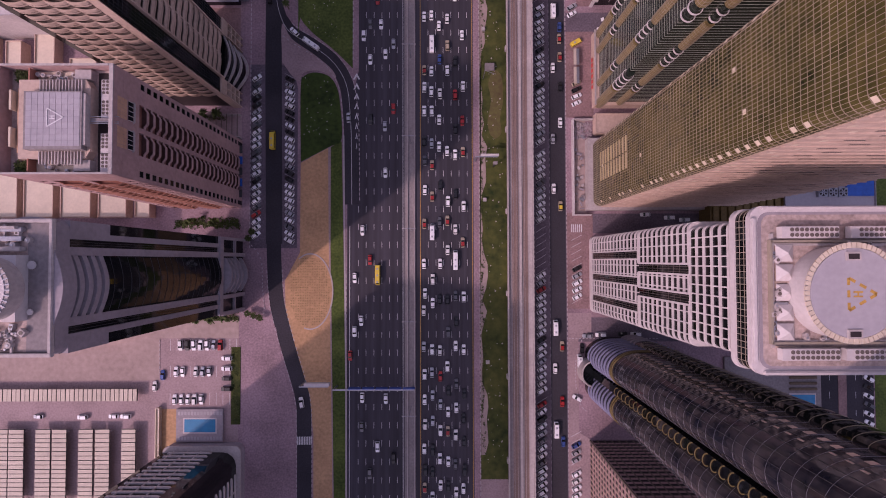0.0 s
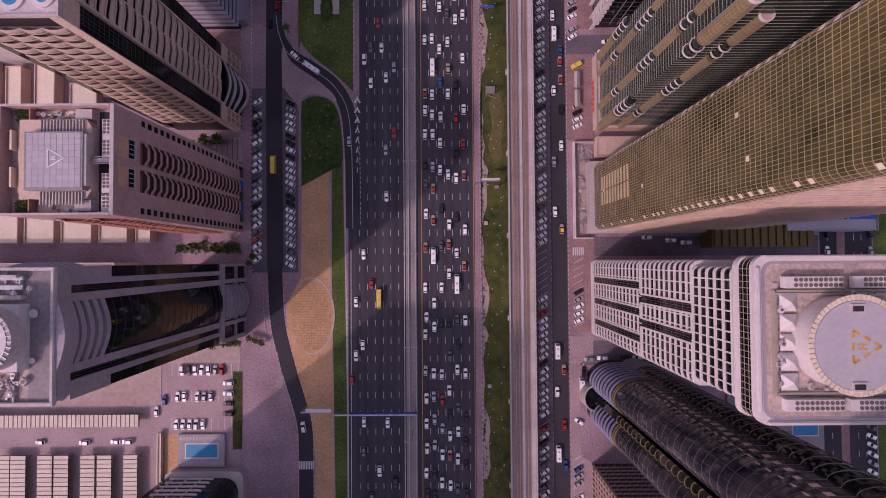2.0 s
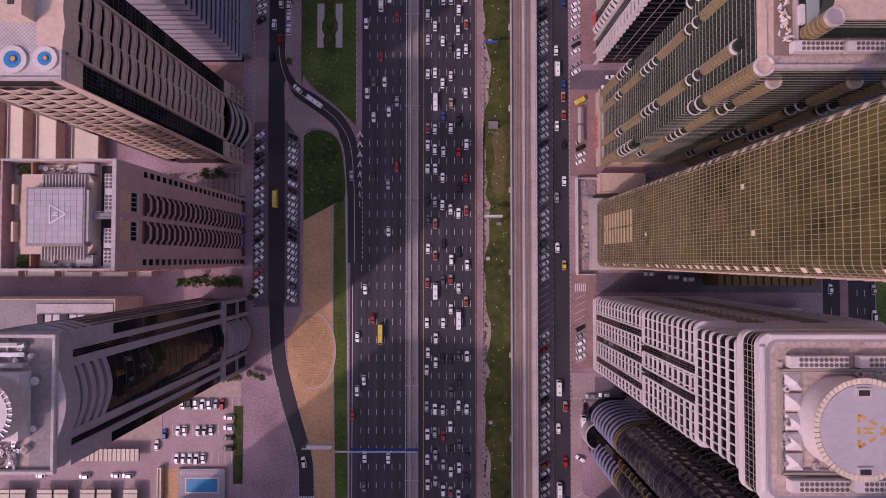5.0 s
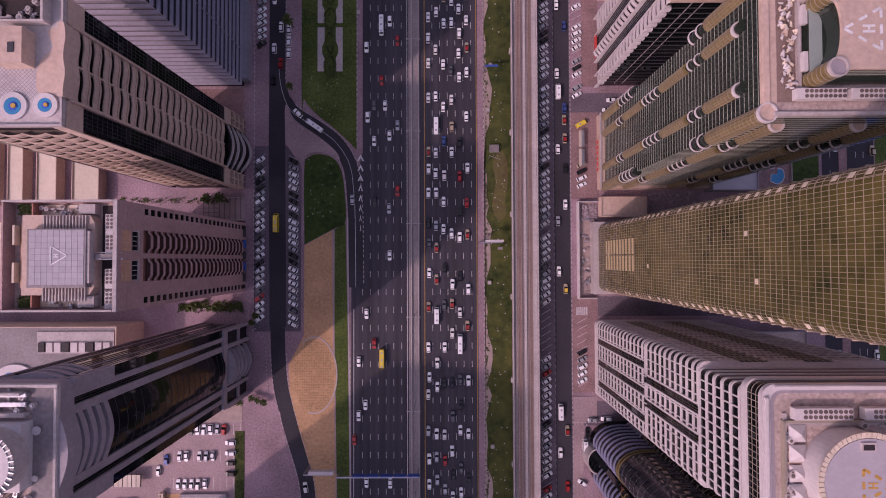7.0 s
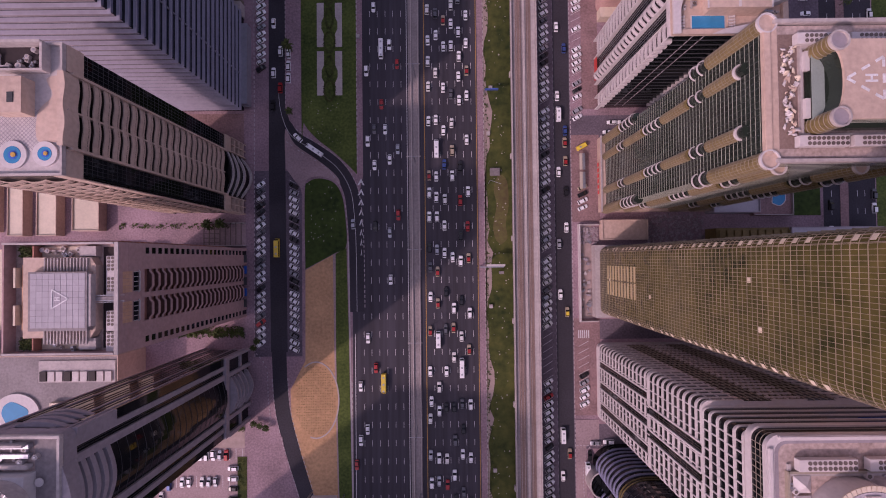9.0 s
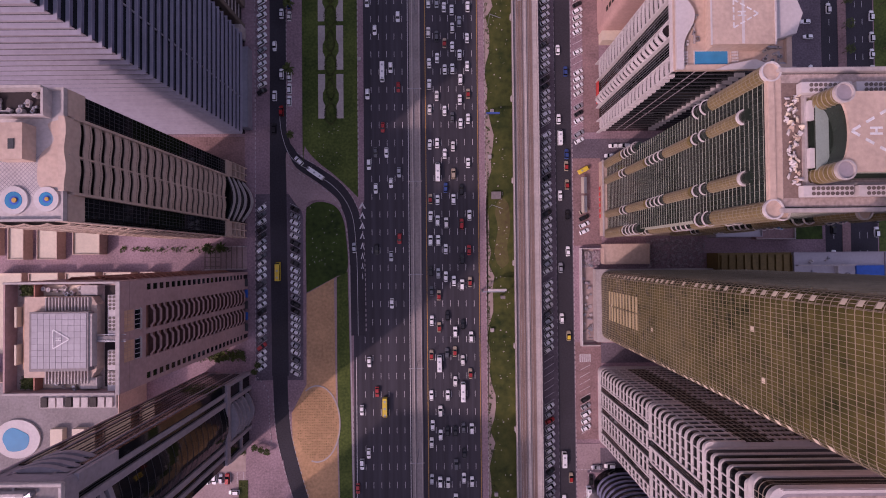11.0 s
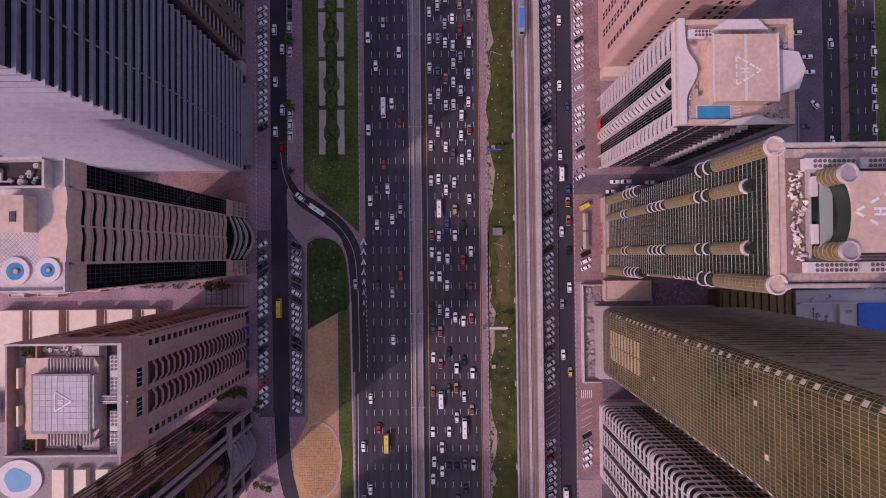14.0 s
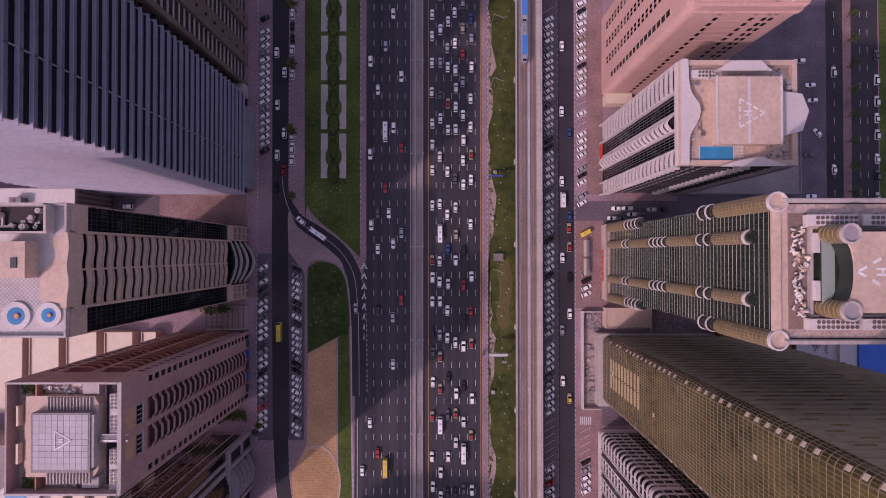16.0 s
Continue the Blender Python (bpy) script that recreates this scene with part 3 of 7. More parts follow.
# mauve apartment tower
XF, YN, YS = -91.8, 59.5, 28.5
pink = thing("mauve_tower", "mauve rendered apartment tower with scalloped balconies", "tower building")
WID = YN - YS
fm = facade("e", XF, YN)
# core carries the painted balcony shade as its colour
part("core", B(-124, YS + 1.6, 0, XF - 1.6, YN - 1.6, 81.5), BALCONY_SHADE, pink)
FL = [5.0 + 3.3 * i for i in range(21)]
for a, b in ((0.10, 0.25), (0.475, 0.525), (0.75, 0.90)):
    part("wall_panel", B(a * WID, -1.6, 0, b * WID, 0.0, 81.9), MAUVE, pink, m=fm)
for a, b in ((0.0, 0.04), (0.96, 1.0)):
    part("wall_panel", B(a * WID, -1.6, 0, b * WID, 0.0, 81.9), MAUVE, pink, m=fm)
for a, b in ((0.25, 0.475), (0.525, 0.75)):
    part("wall_head", B(a * WID, -1.6, 74.5, b * WID, 0.0, 81.9), MAUVE, pink, m=fm)
    part("balcony_back", B(a * WID, -1.58, 3, b * WID, -1.3, 75), TERRACOTTA, pink, m=fm)
    c, hw = (a + b) / 2 * WID, (b - a) / 2 * WID
    shape = [(c - hw, -1.3), (c - hw, 0.05), (c - hw * 0.8, 0.1), (c - hw * 0.55, 0.85), (c - hw * 0.4, 0.95), (c + hw * 0.4, 0.95), (c + hw * 0.55, 0.85), (c + hw * 0.8, 0.1), (c + hw, 0.05), (c + hw, -1.3)]
    front = shape[1:-1]
    rail = ribbon(front, 0.0, 0.2)
    slab = mesh_of(P(shape, 0, 0.2), BALCONY_SHADE)
    para = mesh_of(P(rail, 0.2, 1.2), MAUVE)
    for z in FL:
        o = part("balcony", slab, None, pink, m=fm @ Matrix.Translation((0, 0, z)))
        part("balustrade", para, None, o)
    part("arch_window", B(c - hw * 0.8, 0.0, 77.5, c + hw * 0.8, 0.12, 79.6), GLASS_BLUE, pink, m=fm)
    part("arch_head", P(ribbon([(c - hw * 0.95, 0.05), (c - hw * 0.8, 0.55), (c + hw * 0.8, 0.55), (c + hw * 0.95, 0.05)], 0.0, 0.3), 77.1, 77.5), CONCRETE_PALE, pink, m=fm)
    for k in range(5):
        part("arch_bar", B(c - hw * 0.8 + k * hw * 0.4 - 0.07, 0.1, 77.5, c - hw * 0.8 + k * hw * 0.4 + 0.07, 0.3, 79.6), WHITE, pink, m=fm)
    for i in range(6):
        for j in range(3):
            part("tile_panel", B(c - hw * 0.85 + i * hw * 0.29, 0.0, 80.2 + j * 1.4, c - hw * 0.85 + (i + 0.9) * hw * 0.29, 0.06, 81.45 + j * 1.4), TANPANEL, pink, m=fm)
for a in (0.04, 0.90):
    part("corner_glass", B(a * WID, -1.6, 0, (a + 0.06) * WID, -0.18, 74), GLASS_BLACK, pink, m=fm)
    rows("sill", B(a * WID, -0.3, 0, (a + 0.06) * WID, 0.06, 1.0), MAUVE, pink, fm, FL)
    part("wall_head", B(a * WID, -1.6, 74, (a + 0.06) * WID, 0.0, 81.9), MAUVE, pink, m=fm)
for side, x, y in (("s", XF, YS), ("n", -124, YN)):
    f2 = facade(side, x, y)
    ln = XF + 124
    for a, b in (((0.0, 0.05),) if side == "n" else ((0.95, 1.0),)) + ((0.12, 0.2), (0.46, 0.54), (0.8, 0.88)):
        part("wall_panel", B(a * ln, -1.6, 0, b * ln, 0.0, 81.9), MAUVE, pink, m=f2)
    for a, b in ((0.2, 0.46), (0.54, 0.8)):
        part("balcony_back", B(a * ln, -1.6, 3, b * ln, -1.3, 75), TERRACOTTA, pink, m=f2)
        part("wall_head", B(a * ln, -1.6, 75, b * ln, 0.0, 81.9), MAUVE, pink, m=f2)
        c, hw = (a + b) / 2 * ln, (b - a) / 2 * ln
        shape = [(c - hw, -1.3), (c - hw, 0.1), (c - hw * 0.6, 0.9), (c + hw * 0.6, 0.9), (c + hw, 0.1), (c + hw, -1.3)]
        slab = mesh_of(P(shape, 0, 0.2), TERRACOTTA)
        para = mesh_of(P(ribbon(shape[1:-1], 0.0, 0.28), 0.2, 1.15), TERRACOTTA)
        for z in FL:
            o = part("balcony", slab, None, pink, m=f2 @ Matrix.Translation((0, 0, z)))
            part("balustrade", para, None, o)
    for a in (0.05, 0.88):
        part("corner_glass", B(a * ln, -1.6, 0, (a + 0.07) * ln, -0.18, 74), GLASS_BLACK, pink, m=f2)
        rows("sill", B(a * ln, -0.3, 0, (a + 0.07) * ln, 0.06, 1.0), MAUVE, pink, f2, FL)
        part("wall_head", B(a * ln, -1.6, 74, (a + 0.07) * ln, 0.0, 81.9), MAUVE, pink, m=f2)
for k in range(5):
    part("base_canopy", B(3 + 5 * k, 0.0, 3.2, 6.5 + 5 * k, 1.3, 3.5), BLUETILE if k % 2 else DARKSTEEL, pink, "dark shop awning", m=fm)
flat_roof(pink, -124, YS, XF, YN, 82, MAUVE, GRAVEL, 4.0, 0.5)
for a in ((-124, YN - 0.55, -93, YN + 0.05), (-124, YS - 0.05, -93, YS + 0.55), (-92.9, YS - 0.05, -91.7, YN + 0.05)):
    part("coping", B(*a[:2], 86.0, *a[2:], 86.3, bevel=0.06), CONCRETE_PALE, pink)
# flat near-black sheet on the roof, painted shade of a plant well
part("plant_well", B(-98.6, YS + 1.2, 82.1, -92.4, YN - 1.2, 82.2), SHADE, pink, "flat dark sheet painting in the shade round the roof plant")
for y in (30.5, 36.0, 45.6, 51.4):
    cooler(-95.2, y, 82.2, 4, 90)
part("well_bridge", B(-98.6, 43.4, 84.6, -92.4, 44.4, 85.2), CONCRETE, pink)
for y in (42.8, 43.2, 44.7):
    part("pipe", B(-98.6, y, 85.2, -90.6, y + 0.16, 85.4), STEEL, pink)
part("roof_block", P([(-119.0, 33.0), (-100.2, 33.0), (-98.8, 35.2), (-98.8, 53.2), (-100.2, 55.4), (-119.0, 55.4)], 82.1, 85.0), BEIGE, pink)
part("pad_base", B(-115.7, 35.2, 85.0, -99.6, 51.4, 87.2), CONCRETE, pink)
part("pad_ramp", B(-99.6, 36.4, 85.0, -98.8, 50.8, 86.9), CONCRETE_PALE, pink)
tile = mesh_of(B(0.04, 0.04, 0, 1.63, 1.63, 0.1), WHITE_TILE)
for i in range(9):
    for j in range(9):
        part("tile", tile, None, pink, m=pose(-115.1 + i * 1.67, 36.0 + j * 1.67, 87.2))
helipad_mark(pink, -107.6, 44.0, 87.42, 3.0, PAINT, 0, (0.0,), 1.0, 0.16)
for y0, y1 in ((51.6, 55.2), (31.4, 35.0)):
    bmd = bmesh.new()
    for k in range(14):
        box(bmd, -112.8 + 0.9 * k, y0, 85.05, -112.5 + 0.9 * k, y1, 85.6)
    part("screen_slats", bmd, CONCRETE_PALE, pink, "pale slatted roof screen")["kind"] = "stuff"
for y0, y1 in ((29.4, 33.0), (55.4, 58.7)):
    part("planter", B(-121.6, y0, 82.1, -116.4, y1, 82.9), BROWN, pink)
    bmp = bmesh.new()
    rp = random.Random(int(y0))
    for _ in range(90):
        x, y, r = rp.uniform(-121.3, -116.7), rp.uniform(y0 + 0.3, y1 - 0.3), rp.uniform(0.4, 0.8)
        for _ in range(5):
            c, a, e = Vector((x, y, 82.9 + rp.random() * 0.6)), rp.uniform(0, 6.28), rp.uniform(0.2, 1.1)
            d = Vector((math.cos(a) * math.cos(e), math.sin(a) * math.cos(e), math.sin(e))) * r
            w = Vector((-d.y, d.x, 0)).normalized() * r * 0.3
            bmp.faces.new([bmp.verts.new(v) for v in (c - w, c + w, c + d + w * 0.3, c + d - w * 0.3)])
    part("shrubs", bmp, LEAF, pink, "green shrubs in the roof planter")["kind"] = "stuff"
    part("terrace", B(-115.8, y0 + 0.2, 82.1, -104.6, y1 - 0.2, 82.5), CREAM, pink)
    part("red_panel", B(-116.3, y0, 82.1, -115.9, y1, 85.2), TERRACOTTA, pink)
    part("roof_stair", B(-103.8, y0 + 0.3, 82.1, -99.2, y1 - 0.2, 84.4), CONCRETE_PALE, pink)
for y in (36.5, 47.0):
    part("wall_screen", B(-121.8, y, 82.1, -121.2, y + 5.6, 85.0), CREAM, pink)
part("wall_walk", B(-120.6, 35.0, 82.1, -119.2, 53.4, 83.6), TANPANEL, pink)
clutter(-115, 29.6, -100, 32.6, 82.5, 12, 5)
clutter(-115, 55.8, -100, 58.4, 82.5, 12, 6)

# beige hotel tower
XF, YN, YS = -93.0, 104.5, 72.5
cream = thing("beige_tower", "beige hotel tower with wavy balcony bands and black glass wings", "tower building", at=(0, 2.4, 0))
WID = YN - YS
fm = facade("e", XF, YN)
# core coloured near-black: painted shade behind the wavy balconies
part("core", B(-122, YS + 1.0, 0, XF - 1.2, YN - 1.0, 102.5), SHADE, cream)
for a, b in ((0.0, 0.2), (0.795, 1.0)):
    part("wing_glass", B(a * WID + 0.3, -1.2, 20, b * WID - 0.2, 0.0, 97.5), GLASS_BLACK, cream, m=fm)
    part("wing_head", B(a * WID, -1.2, 97.5, b * WID, 0.15, 102.9), BEIGE, cream, m=fm)
    part("wing_base", B(a * WID, -1.2, 15, b * WID, 0.6, 20), BEIGE, cream, m=fm)
    for k in (a, (a + b) / 2 - 0.006, b - 0.012):
        part("base_pier", B(k * WID, -1.2, 0, (k + 0.012) * WID, 1.0, 15), BEIGE, cream, m=fm)
    rows("base_beam", B(a * WID, -1.2, 0, b * WID, 0.9, 0.8), BEIGE, cream, fm, (2.6, 7.0, 11.2))
    rows("glazing_bar", B(a * WID + 0.3, 0, 0, b * WID - 0.2, 0.06, 0.1), DARKSTEEL, cream, fm, [22 + 1.9 * i for i in range(40)])
    bays("glazing_bar", B(-0.04, 0, 20, 0.04, 0.06, 97.5), DARKSTEEL, cream, fm, [a * WID + 0.3 + (b - a) * WID * k / 6 for k in range(1, 6)])
for a in (0.2, 0.775):
    part("wall_panel", B(a * WID, -1.2, 18, (a + 0.02) * WID, 1.0, 102), BEIGE, cream, m=fm)
wave_line = [(WID * (0.215 + 0.56 * i / 28), 0.55 + 0.20 * math.sin(math.pi * i / 7 - 0.6) + 0.12 * abs(math.sin(math.pi * i / 14))) for i in range(29)]
band = mesh_of(P(ribbon(wave_line, 0.0, 0.35), 0, 2.35), BEIGE)
# beige floors coloured brown to paint in shade between the bands
shaded_slab = mesh_of(P(wave_line + [(WID * 0.775, -1.0), (WID * 0.215, -1.0)], 0, 0.2), BROWN)
for i in range(21):
    o = part("balcony", shaded_slab, None, cream, m=fm @ Matrix.Translation((0, 0, 21.5 + 3.75 * i)))
    part("balcony_front", band, None, o, m=Matrix.Translation((0, 0, -0.6)))
part("wall_head", P(wave_line + [(WID * 0.775, -1.0), (WID * 0.215, -1.0)], 99.7, 104.5), BEIGE, cream, m=fm)
part("wall_panel", B(WID * 0.49, -1.0, 20, WID * 0.505, 0.5, 102), BEIGE, cream, m=fm)
part("base_glass", P([(WID * (0.2 + 0.58 * i / 14), -0.2 + 2.6 * math.sin(math.pi * i / 14)) for i in range(15)] + [(WID * 0.78, -1), (WID * 0.2, -1)], 0, 19), GLASS_BLACK, cream, m=fm)
for z, out in ((2.5, 4.8), (7.5, 3.9), (12.0, 3.2), (16.5, 2.8)):
    bow = [(WID * (0.2 + 0.58 * i / 16), 0.2 + out * math.sin(math.pi * i / 16)) for i in range(17)]
    part("canopy", P(ribbon(bow, 0.0, 0.9), z, z + 1.0), CONCRETE_PALE, cream, "curved pale canopy band", m=fm)
f2 = facade("s", XF, YS)
part("wall_panel", B(0, -1.2, 0, 3.0, 0.1, 102.9), BEIGE, cream, m=f2)
wave_side = [(3 + 23.5 * i / 40, 0.25 + 0.6 * abs(math.sin(math.pi * i / 10)) ** 0.7) for i in range(41)]
band = mesh_of(P(ribbon(wave_side, 0.0, 0.3), 0, 2.0), BEIGE)
# side balcony floors take the same brown as painted shade
shaded_slab = mesh_of(P(wave_side + [(26.5, -1.0), (3, -1.0)], 0, 0.2), BROWN)
part("side_glass", B(26.6, -1.2, 8, 29.0, 0.1, 100), GLASS_BLACK, cream, m=f2)
f3 = facade("n", -122, YN)
for ff in (f2, f3):
    for i in range(22):
        o = part("balcony", shaded_slab, None, cream, m=ff @ Matrix.Translation((0, 0, 18 + 3.75 * i)))
        part("balcony_front", band, None, o, m=Matrix.Translation((0, 0, -0.6)))
flat_roof(cream, -122, YS, XF, YN, 103, CONCRETE_PALE, ROOFTILE, 1.2, 0.5)
part("roof_deck", P(smooth([(-93.8, 97), (-97.5, 96), (-96, 92), (-99.5, 88), (-99.5, 81), (-93.8, 81)], 5), 103.1, 103.3), BEIGE, cream)
part("penthouse", B(-107.5, 86.8, 103.1, -100.4, 95.4, 107), BEIGE, cream)
part("penthouse_hatch", B(-103.6, 89.2, 107, -102.2, 91.6, 107.2), DARKSTEEL, cream)
part("plant_screen", B(-112, YN - 0.6, 103, -97, YN, 106), CONCRETE_PALE, cream)
for (px, py, r) in ((-105.4, 77.6, 2.1), (-97.6, 77.8, 1.7)):
    pool = part("pool_rim", P(disc(px, py, r + 1.3, None, 32), 103.1, 103.6), WHITE, cream)
    part("pool_water", P(disc(px, py, r, None, 32), 103.55, 103.66), WATER, pool)
    part("pool_step", P(disc(px + 0.2, py, r * 0.55, None, 24), 103.66, 103.70), BLUETILE, pool)
    part("pool_slide", P(disc(px + 0.4, py, r * 0.28, None, 16), 103.70, 104.0), YELLOW_PAINT, pool)
line_x = mesh_of(B(-12, -0.06, 0, 12, 0.06, 0.02), GREYWALL)
for i in range(16):
    for s in (45, -45):
        part("tile_joint", line_x, None, cream, m=pose(-112.5 + i, 83.5, 103.105, 0, 0, s) @ Matrix.Diagonal((0.62, 1, 1, 1)))
# thin dark sheet, not sunken: shade painted behind the well walls
part("plant_well", B(-112, 97.8, 103.12, -97.2, 103.8, 103.2), SHADE, cream, "flat dark sheet painting in shade behind the roof plant walls")
part("well_wall", B(-112, 97.3, 103.1, -96.6, 97.8, 105.6), CONCRETE_PALE, cream)
part("well_wall", B(-97.2, 97.8, 103.1, -96.6, 104.0, 105.8), CONCRETE_PALE, cream)
clutter(-110, 101, -98, 105.4, 103.2, 14, 7)

# grey ribbed tower
XF, YN, YS = -92.5, 167.0, 122.5
grey = thing("grey_tower", "blue-grey glass office tower with projecting floor fins", "tower building")
part("core", B(-168, YS + 0.3, 0, XF - 0.5, YN - 0.3, 149), GLASS_BLUE, grey)
slabs("floor_fin", [(-169, YS - 0.9), (XF + 0.45, YS - 0.9), (XF + 0.45, YN + 0.5), (-169, YN + 0.5)], [5 + 3.65 * i for i in range(40)], 0.16, PALEMETAL, grey)
fm = facade("e", XF - 0.5, YN - 0.3)
rows("spandrel", B(0, 0.0, -1.5, YN - YS - 0.6, 0.5, 0.0), BLUEDARK, grey, fm, [5 + 3.65 * i for i in range(40)])
part("column", B(YN - YS - 16.2, 0, 0, YN - YS - 15.9, 0.5, 150), GREYMETAL, grey, m=fm)
vent = mesh_of(B(-0.45, 0.0, 1.5, 0.45, 0.14, 2.6), SHADE)
for i in range(40):
    for u in (7.4, 19.2, 35.0):
        part("opening_light", vent, None, grey, m=fm @ Matrix.Translation((u + (i % 2) * 1.2, 0, 5 + 3.65 * i)))
f2 = facade("s", XF - 0.5, YS + 0.3)
rows("spandrel", B(0, 0.0, 0.9, 74, 0.2, 3.55), GREYWALL, grey, f2, [5 + 3.65 * i for i in range(40)])
flat_roof(grey, -168, YS, XF, YN, 149.4, GREYMETAL)
part("podium", B(XF - 0.5, YS + 2, 0, XF + 3.0, YN - 6, 5), GREYMETAL, grey)

# brown apartment tower
XF, YN, YS = -93.0, 232.0, 171.5
brown = thing("brown_tower", "brown apartment tower with pale balcony slats", "tower building")
# near-black core paints in the shade behind the balcony slats
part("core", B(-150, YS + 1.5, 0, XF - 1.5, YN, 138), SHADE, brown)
for side, x, y, ln, cuts in (("e", XF, YN, YN - YS, ((0, 0.06), (0.2, 0.32), (0.46, 0.56), (0.70, 0.84), (0.97, 1.0))), ("s", XF, YS, 57, ((0, 0.10), (0.42, 0.62), (0.9, 1.0)))):
    ff = facade(side, x, y)
    for a, b in cuts:
        part("wall_panel", B(a * ln, -1.5, 0, b * ln, 0.2, 137.9), BROWN, brown, m=ff)
        for z in range(0, 40, 2):
            if b - a > 0.09:
                part("window", B(((a + b) / 2) * ln - 0.5, 0.2, 4 + 3.4 * z, ((a + b) / 2) * ln + 0.5, 0.26, 5.5 + 3.4 * z), GLASS_BLACK, brown, m=ff)
    rows("balcony_slat", B(0.01 * ln, -1.5, 0, 0.99 * ln, -1.1, 0.6), CONCRETE_PALE, brown, ff, [3 + 3.4 * i for i in range(40)])
flat_roof(brown, -150, YS, XF, YN, 138, BROWN)
part("entrance_block", B(-101, YS - 6, 0, XF + 0.5, YS - 0.2, 5), CONCRETE_PALE, brown)

# striped tower south of the car park
south = thing("striped_tower", "dark glass tower with white curved balcony bands", "tower building")
part("core", P(outline(-128, -128, -91.5, -80.5, 6.0), 0, 99), GLASS_BLACK, south)
part("roof", P(outline(-128, -128, -91.5, -80.5, 6.0), 99, 100), GRAVEL, south)
# unseen taller wing and link, added to cast shade over the southern highway
part("upper_wing", P(outline(-128, -205, -91.5, -128, 4.0), 0, 138), GLASS_BLACK, south)
slabs("wing_band", outline(-128.3, -205, -91.2, -128, 4.0), [6 + 7 * i for i in range(19)], 1.2, WHITE, south)
part("wing_link", B(-128, -128.2, 0, -91.5, -112, 138), GREYWALL, south)
part("podium", P(outline(-124, -130, -89.8, -78.0, 3.0), 0, 4.5), GREYWALL, south)
part("podium_rim", P(outline(-124.2, -130, -89.5, -77.8, 3.0), 4.5, 5.2), CONCRETE_PALE, south)
bn = mesh_of(P([(-121, -80.6), (-121, -80.0)] + arc(-103.0, -81.2, 1.6, 1.2, 90, 0, 4) + [(-101.8, -81.6), (-102.2, -80.6)], 0, 1.2), WHITE)
be = mesh_of(P([(-91.6, -124), (-91.0, -124)] + arc(-92.2, -91.0, 1.2, 1.6, 0, 90, 4) + [(-92.6, -89.8), (-91.6, -90.4)], 0, 1.2), WHITE)
for i in range(27):
    part("balcony_band", bn, None, south, m=Matrix.Translation((0, 0, 6 + 3.5 * i)))
    part("balcony_band", be, None, south, m=Matrix.Translation((0, 0, 6 + 3.5 * i)))
for u in (-119, -113, -107):
    part("balcony_post", B(u - 0.12, -80.5, 5, u + 0.12, -79.95, 98), WHITE, south)
for v in (-121, -115, -109, -103, -97):
    part("balcony_post", B(-91.5, v - 0.12, 5, -90.95, v + 0.12, 98), WHITE, south)

# white grid tower, east side
XF, YN, YS = 67.5, 14.7, -19.4
white = thing("white_grid_tower", "white office tower with a deep window grid and round helipad", "tower building")
WID = YN - YS
DARKCORE = GLASS_BLACK
part("core", P(outline(XF + 0.32, YS + 0.32, 119.7, YN - 0.32, 1.9, 4), 0, 87.5), DARKCORE, white)


def notched(cuts, x0=XF, y0=YS, x1=120.0, y1=YN, r=2.2, deep=0.34):
    """The outline of a floor with slots cut into its west side, and the same slots into the long sides."""
    w = y1 - y0
    pts = arc(x1 - r, y1 - r, r, r, 0, 90, 3)
    for a, b in ((0.55, 0.7), (0.22, 0.37)):
        pts += [(x0 + b * (x1 - x0), y1), (x0 + b * (x1 - x0), y1 - deep), (x0 + a * (x1 - x0), y1 - deep), (x0 + a * (x1 - x0), y1)]
    pts += arc(x0 + r, y1 - r, r, r, 90, 180, 5)
    for a, b in cuts:
        pts += [(x0, y1 - a * w), (x0 + deep, y1 - a * w), (x0 + deep, y1 - b * w), (x0, y1 - b * w)]
    pts += arc(x0 + r, y0 + r, r, r, 180, 270, 5)
    for a, b in ((0.22, 0.37), (0.55, 0.7)):
        pts += [(x0 + a * (x1 - x0), y0), (x0 + a * (x1 - x0), y0 + deep), (x0 + b * (x1 - x0), y0 + deep), (x0 + b * (x1 - x0), y0)]
    return pts + arc(x1 - r, y0 + r, r, r, 270, 360, 3)


fm = facade("w", XF, YS)
Z1, Z2, Z3 = [5.2 + 3.5 * i for i in range(14)], [54.0 + 3.35 * i for i in range(10)], [87.6 + 3.5 * i for i in range(6)]
CUT1, CUT2 = ((0.21, 0.30), (0.48, 0.57), (0.75, 0.84)), ((0.34, 0.43), (0.58, 0.67))
slabs("spandrel", notched(CUT1), Z1, 0.98, WHITE, white)
slabs("spandrel", notched(CUT2), Z2, 0.98, WHITE, white)
slabs("spandrel", outline(XF - 0.05, YS + 1.6, 120, YN - 1.6, 1.5), Z3, 0.85, WHITE, white)
part("upper_core", P(outline(XF + 0.3, YS + 1.9, 119.7, YN - 1.9, 1.3), 87.5, 108.3), DARKCORE, white)
part("base_band", P(outline(XF - 0.2, YS - 0.2, 120, YN + 0.2, 2.2), 0, 3.4), WHITE, white)
for z in (53.0, 86.8):
    part("belt", P(notched(CUT2), z, z + 0.9), WHITE, white)


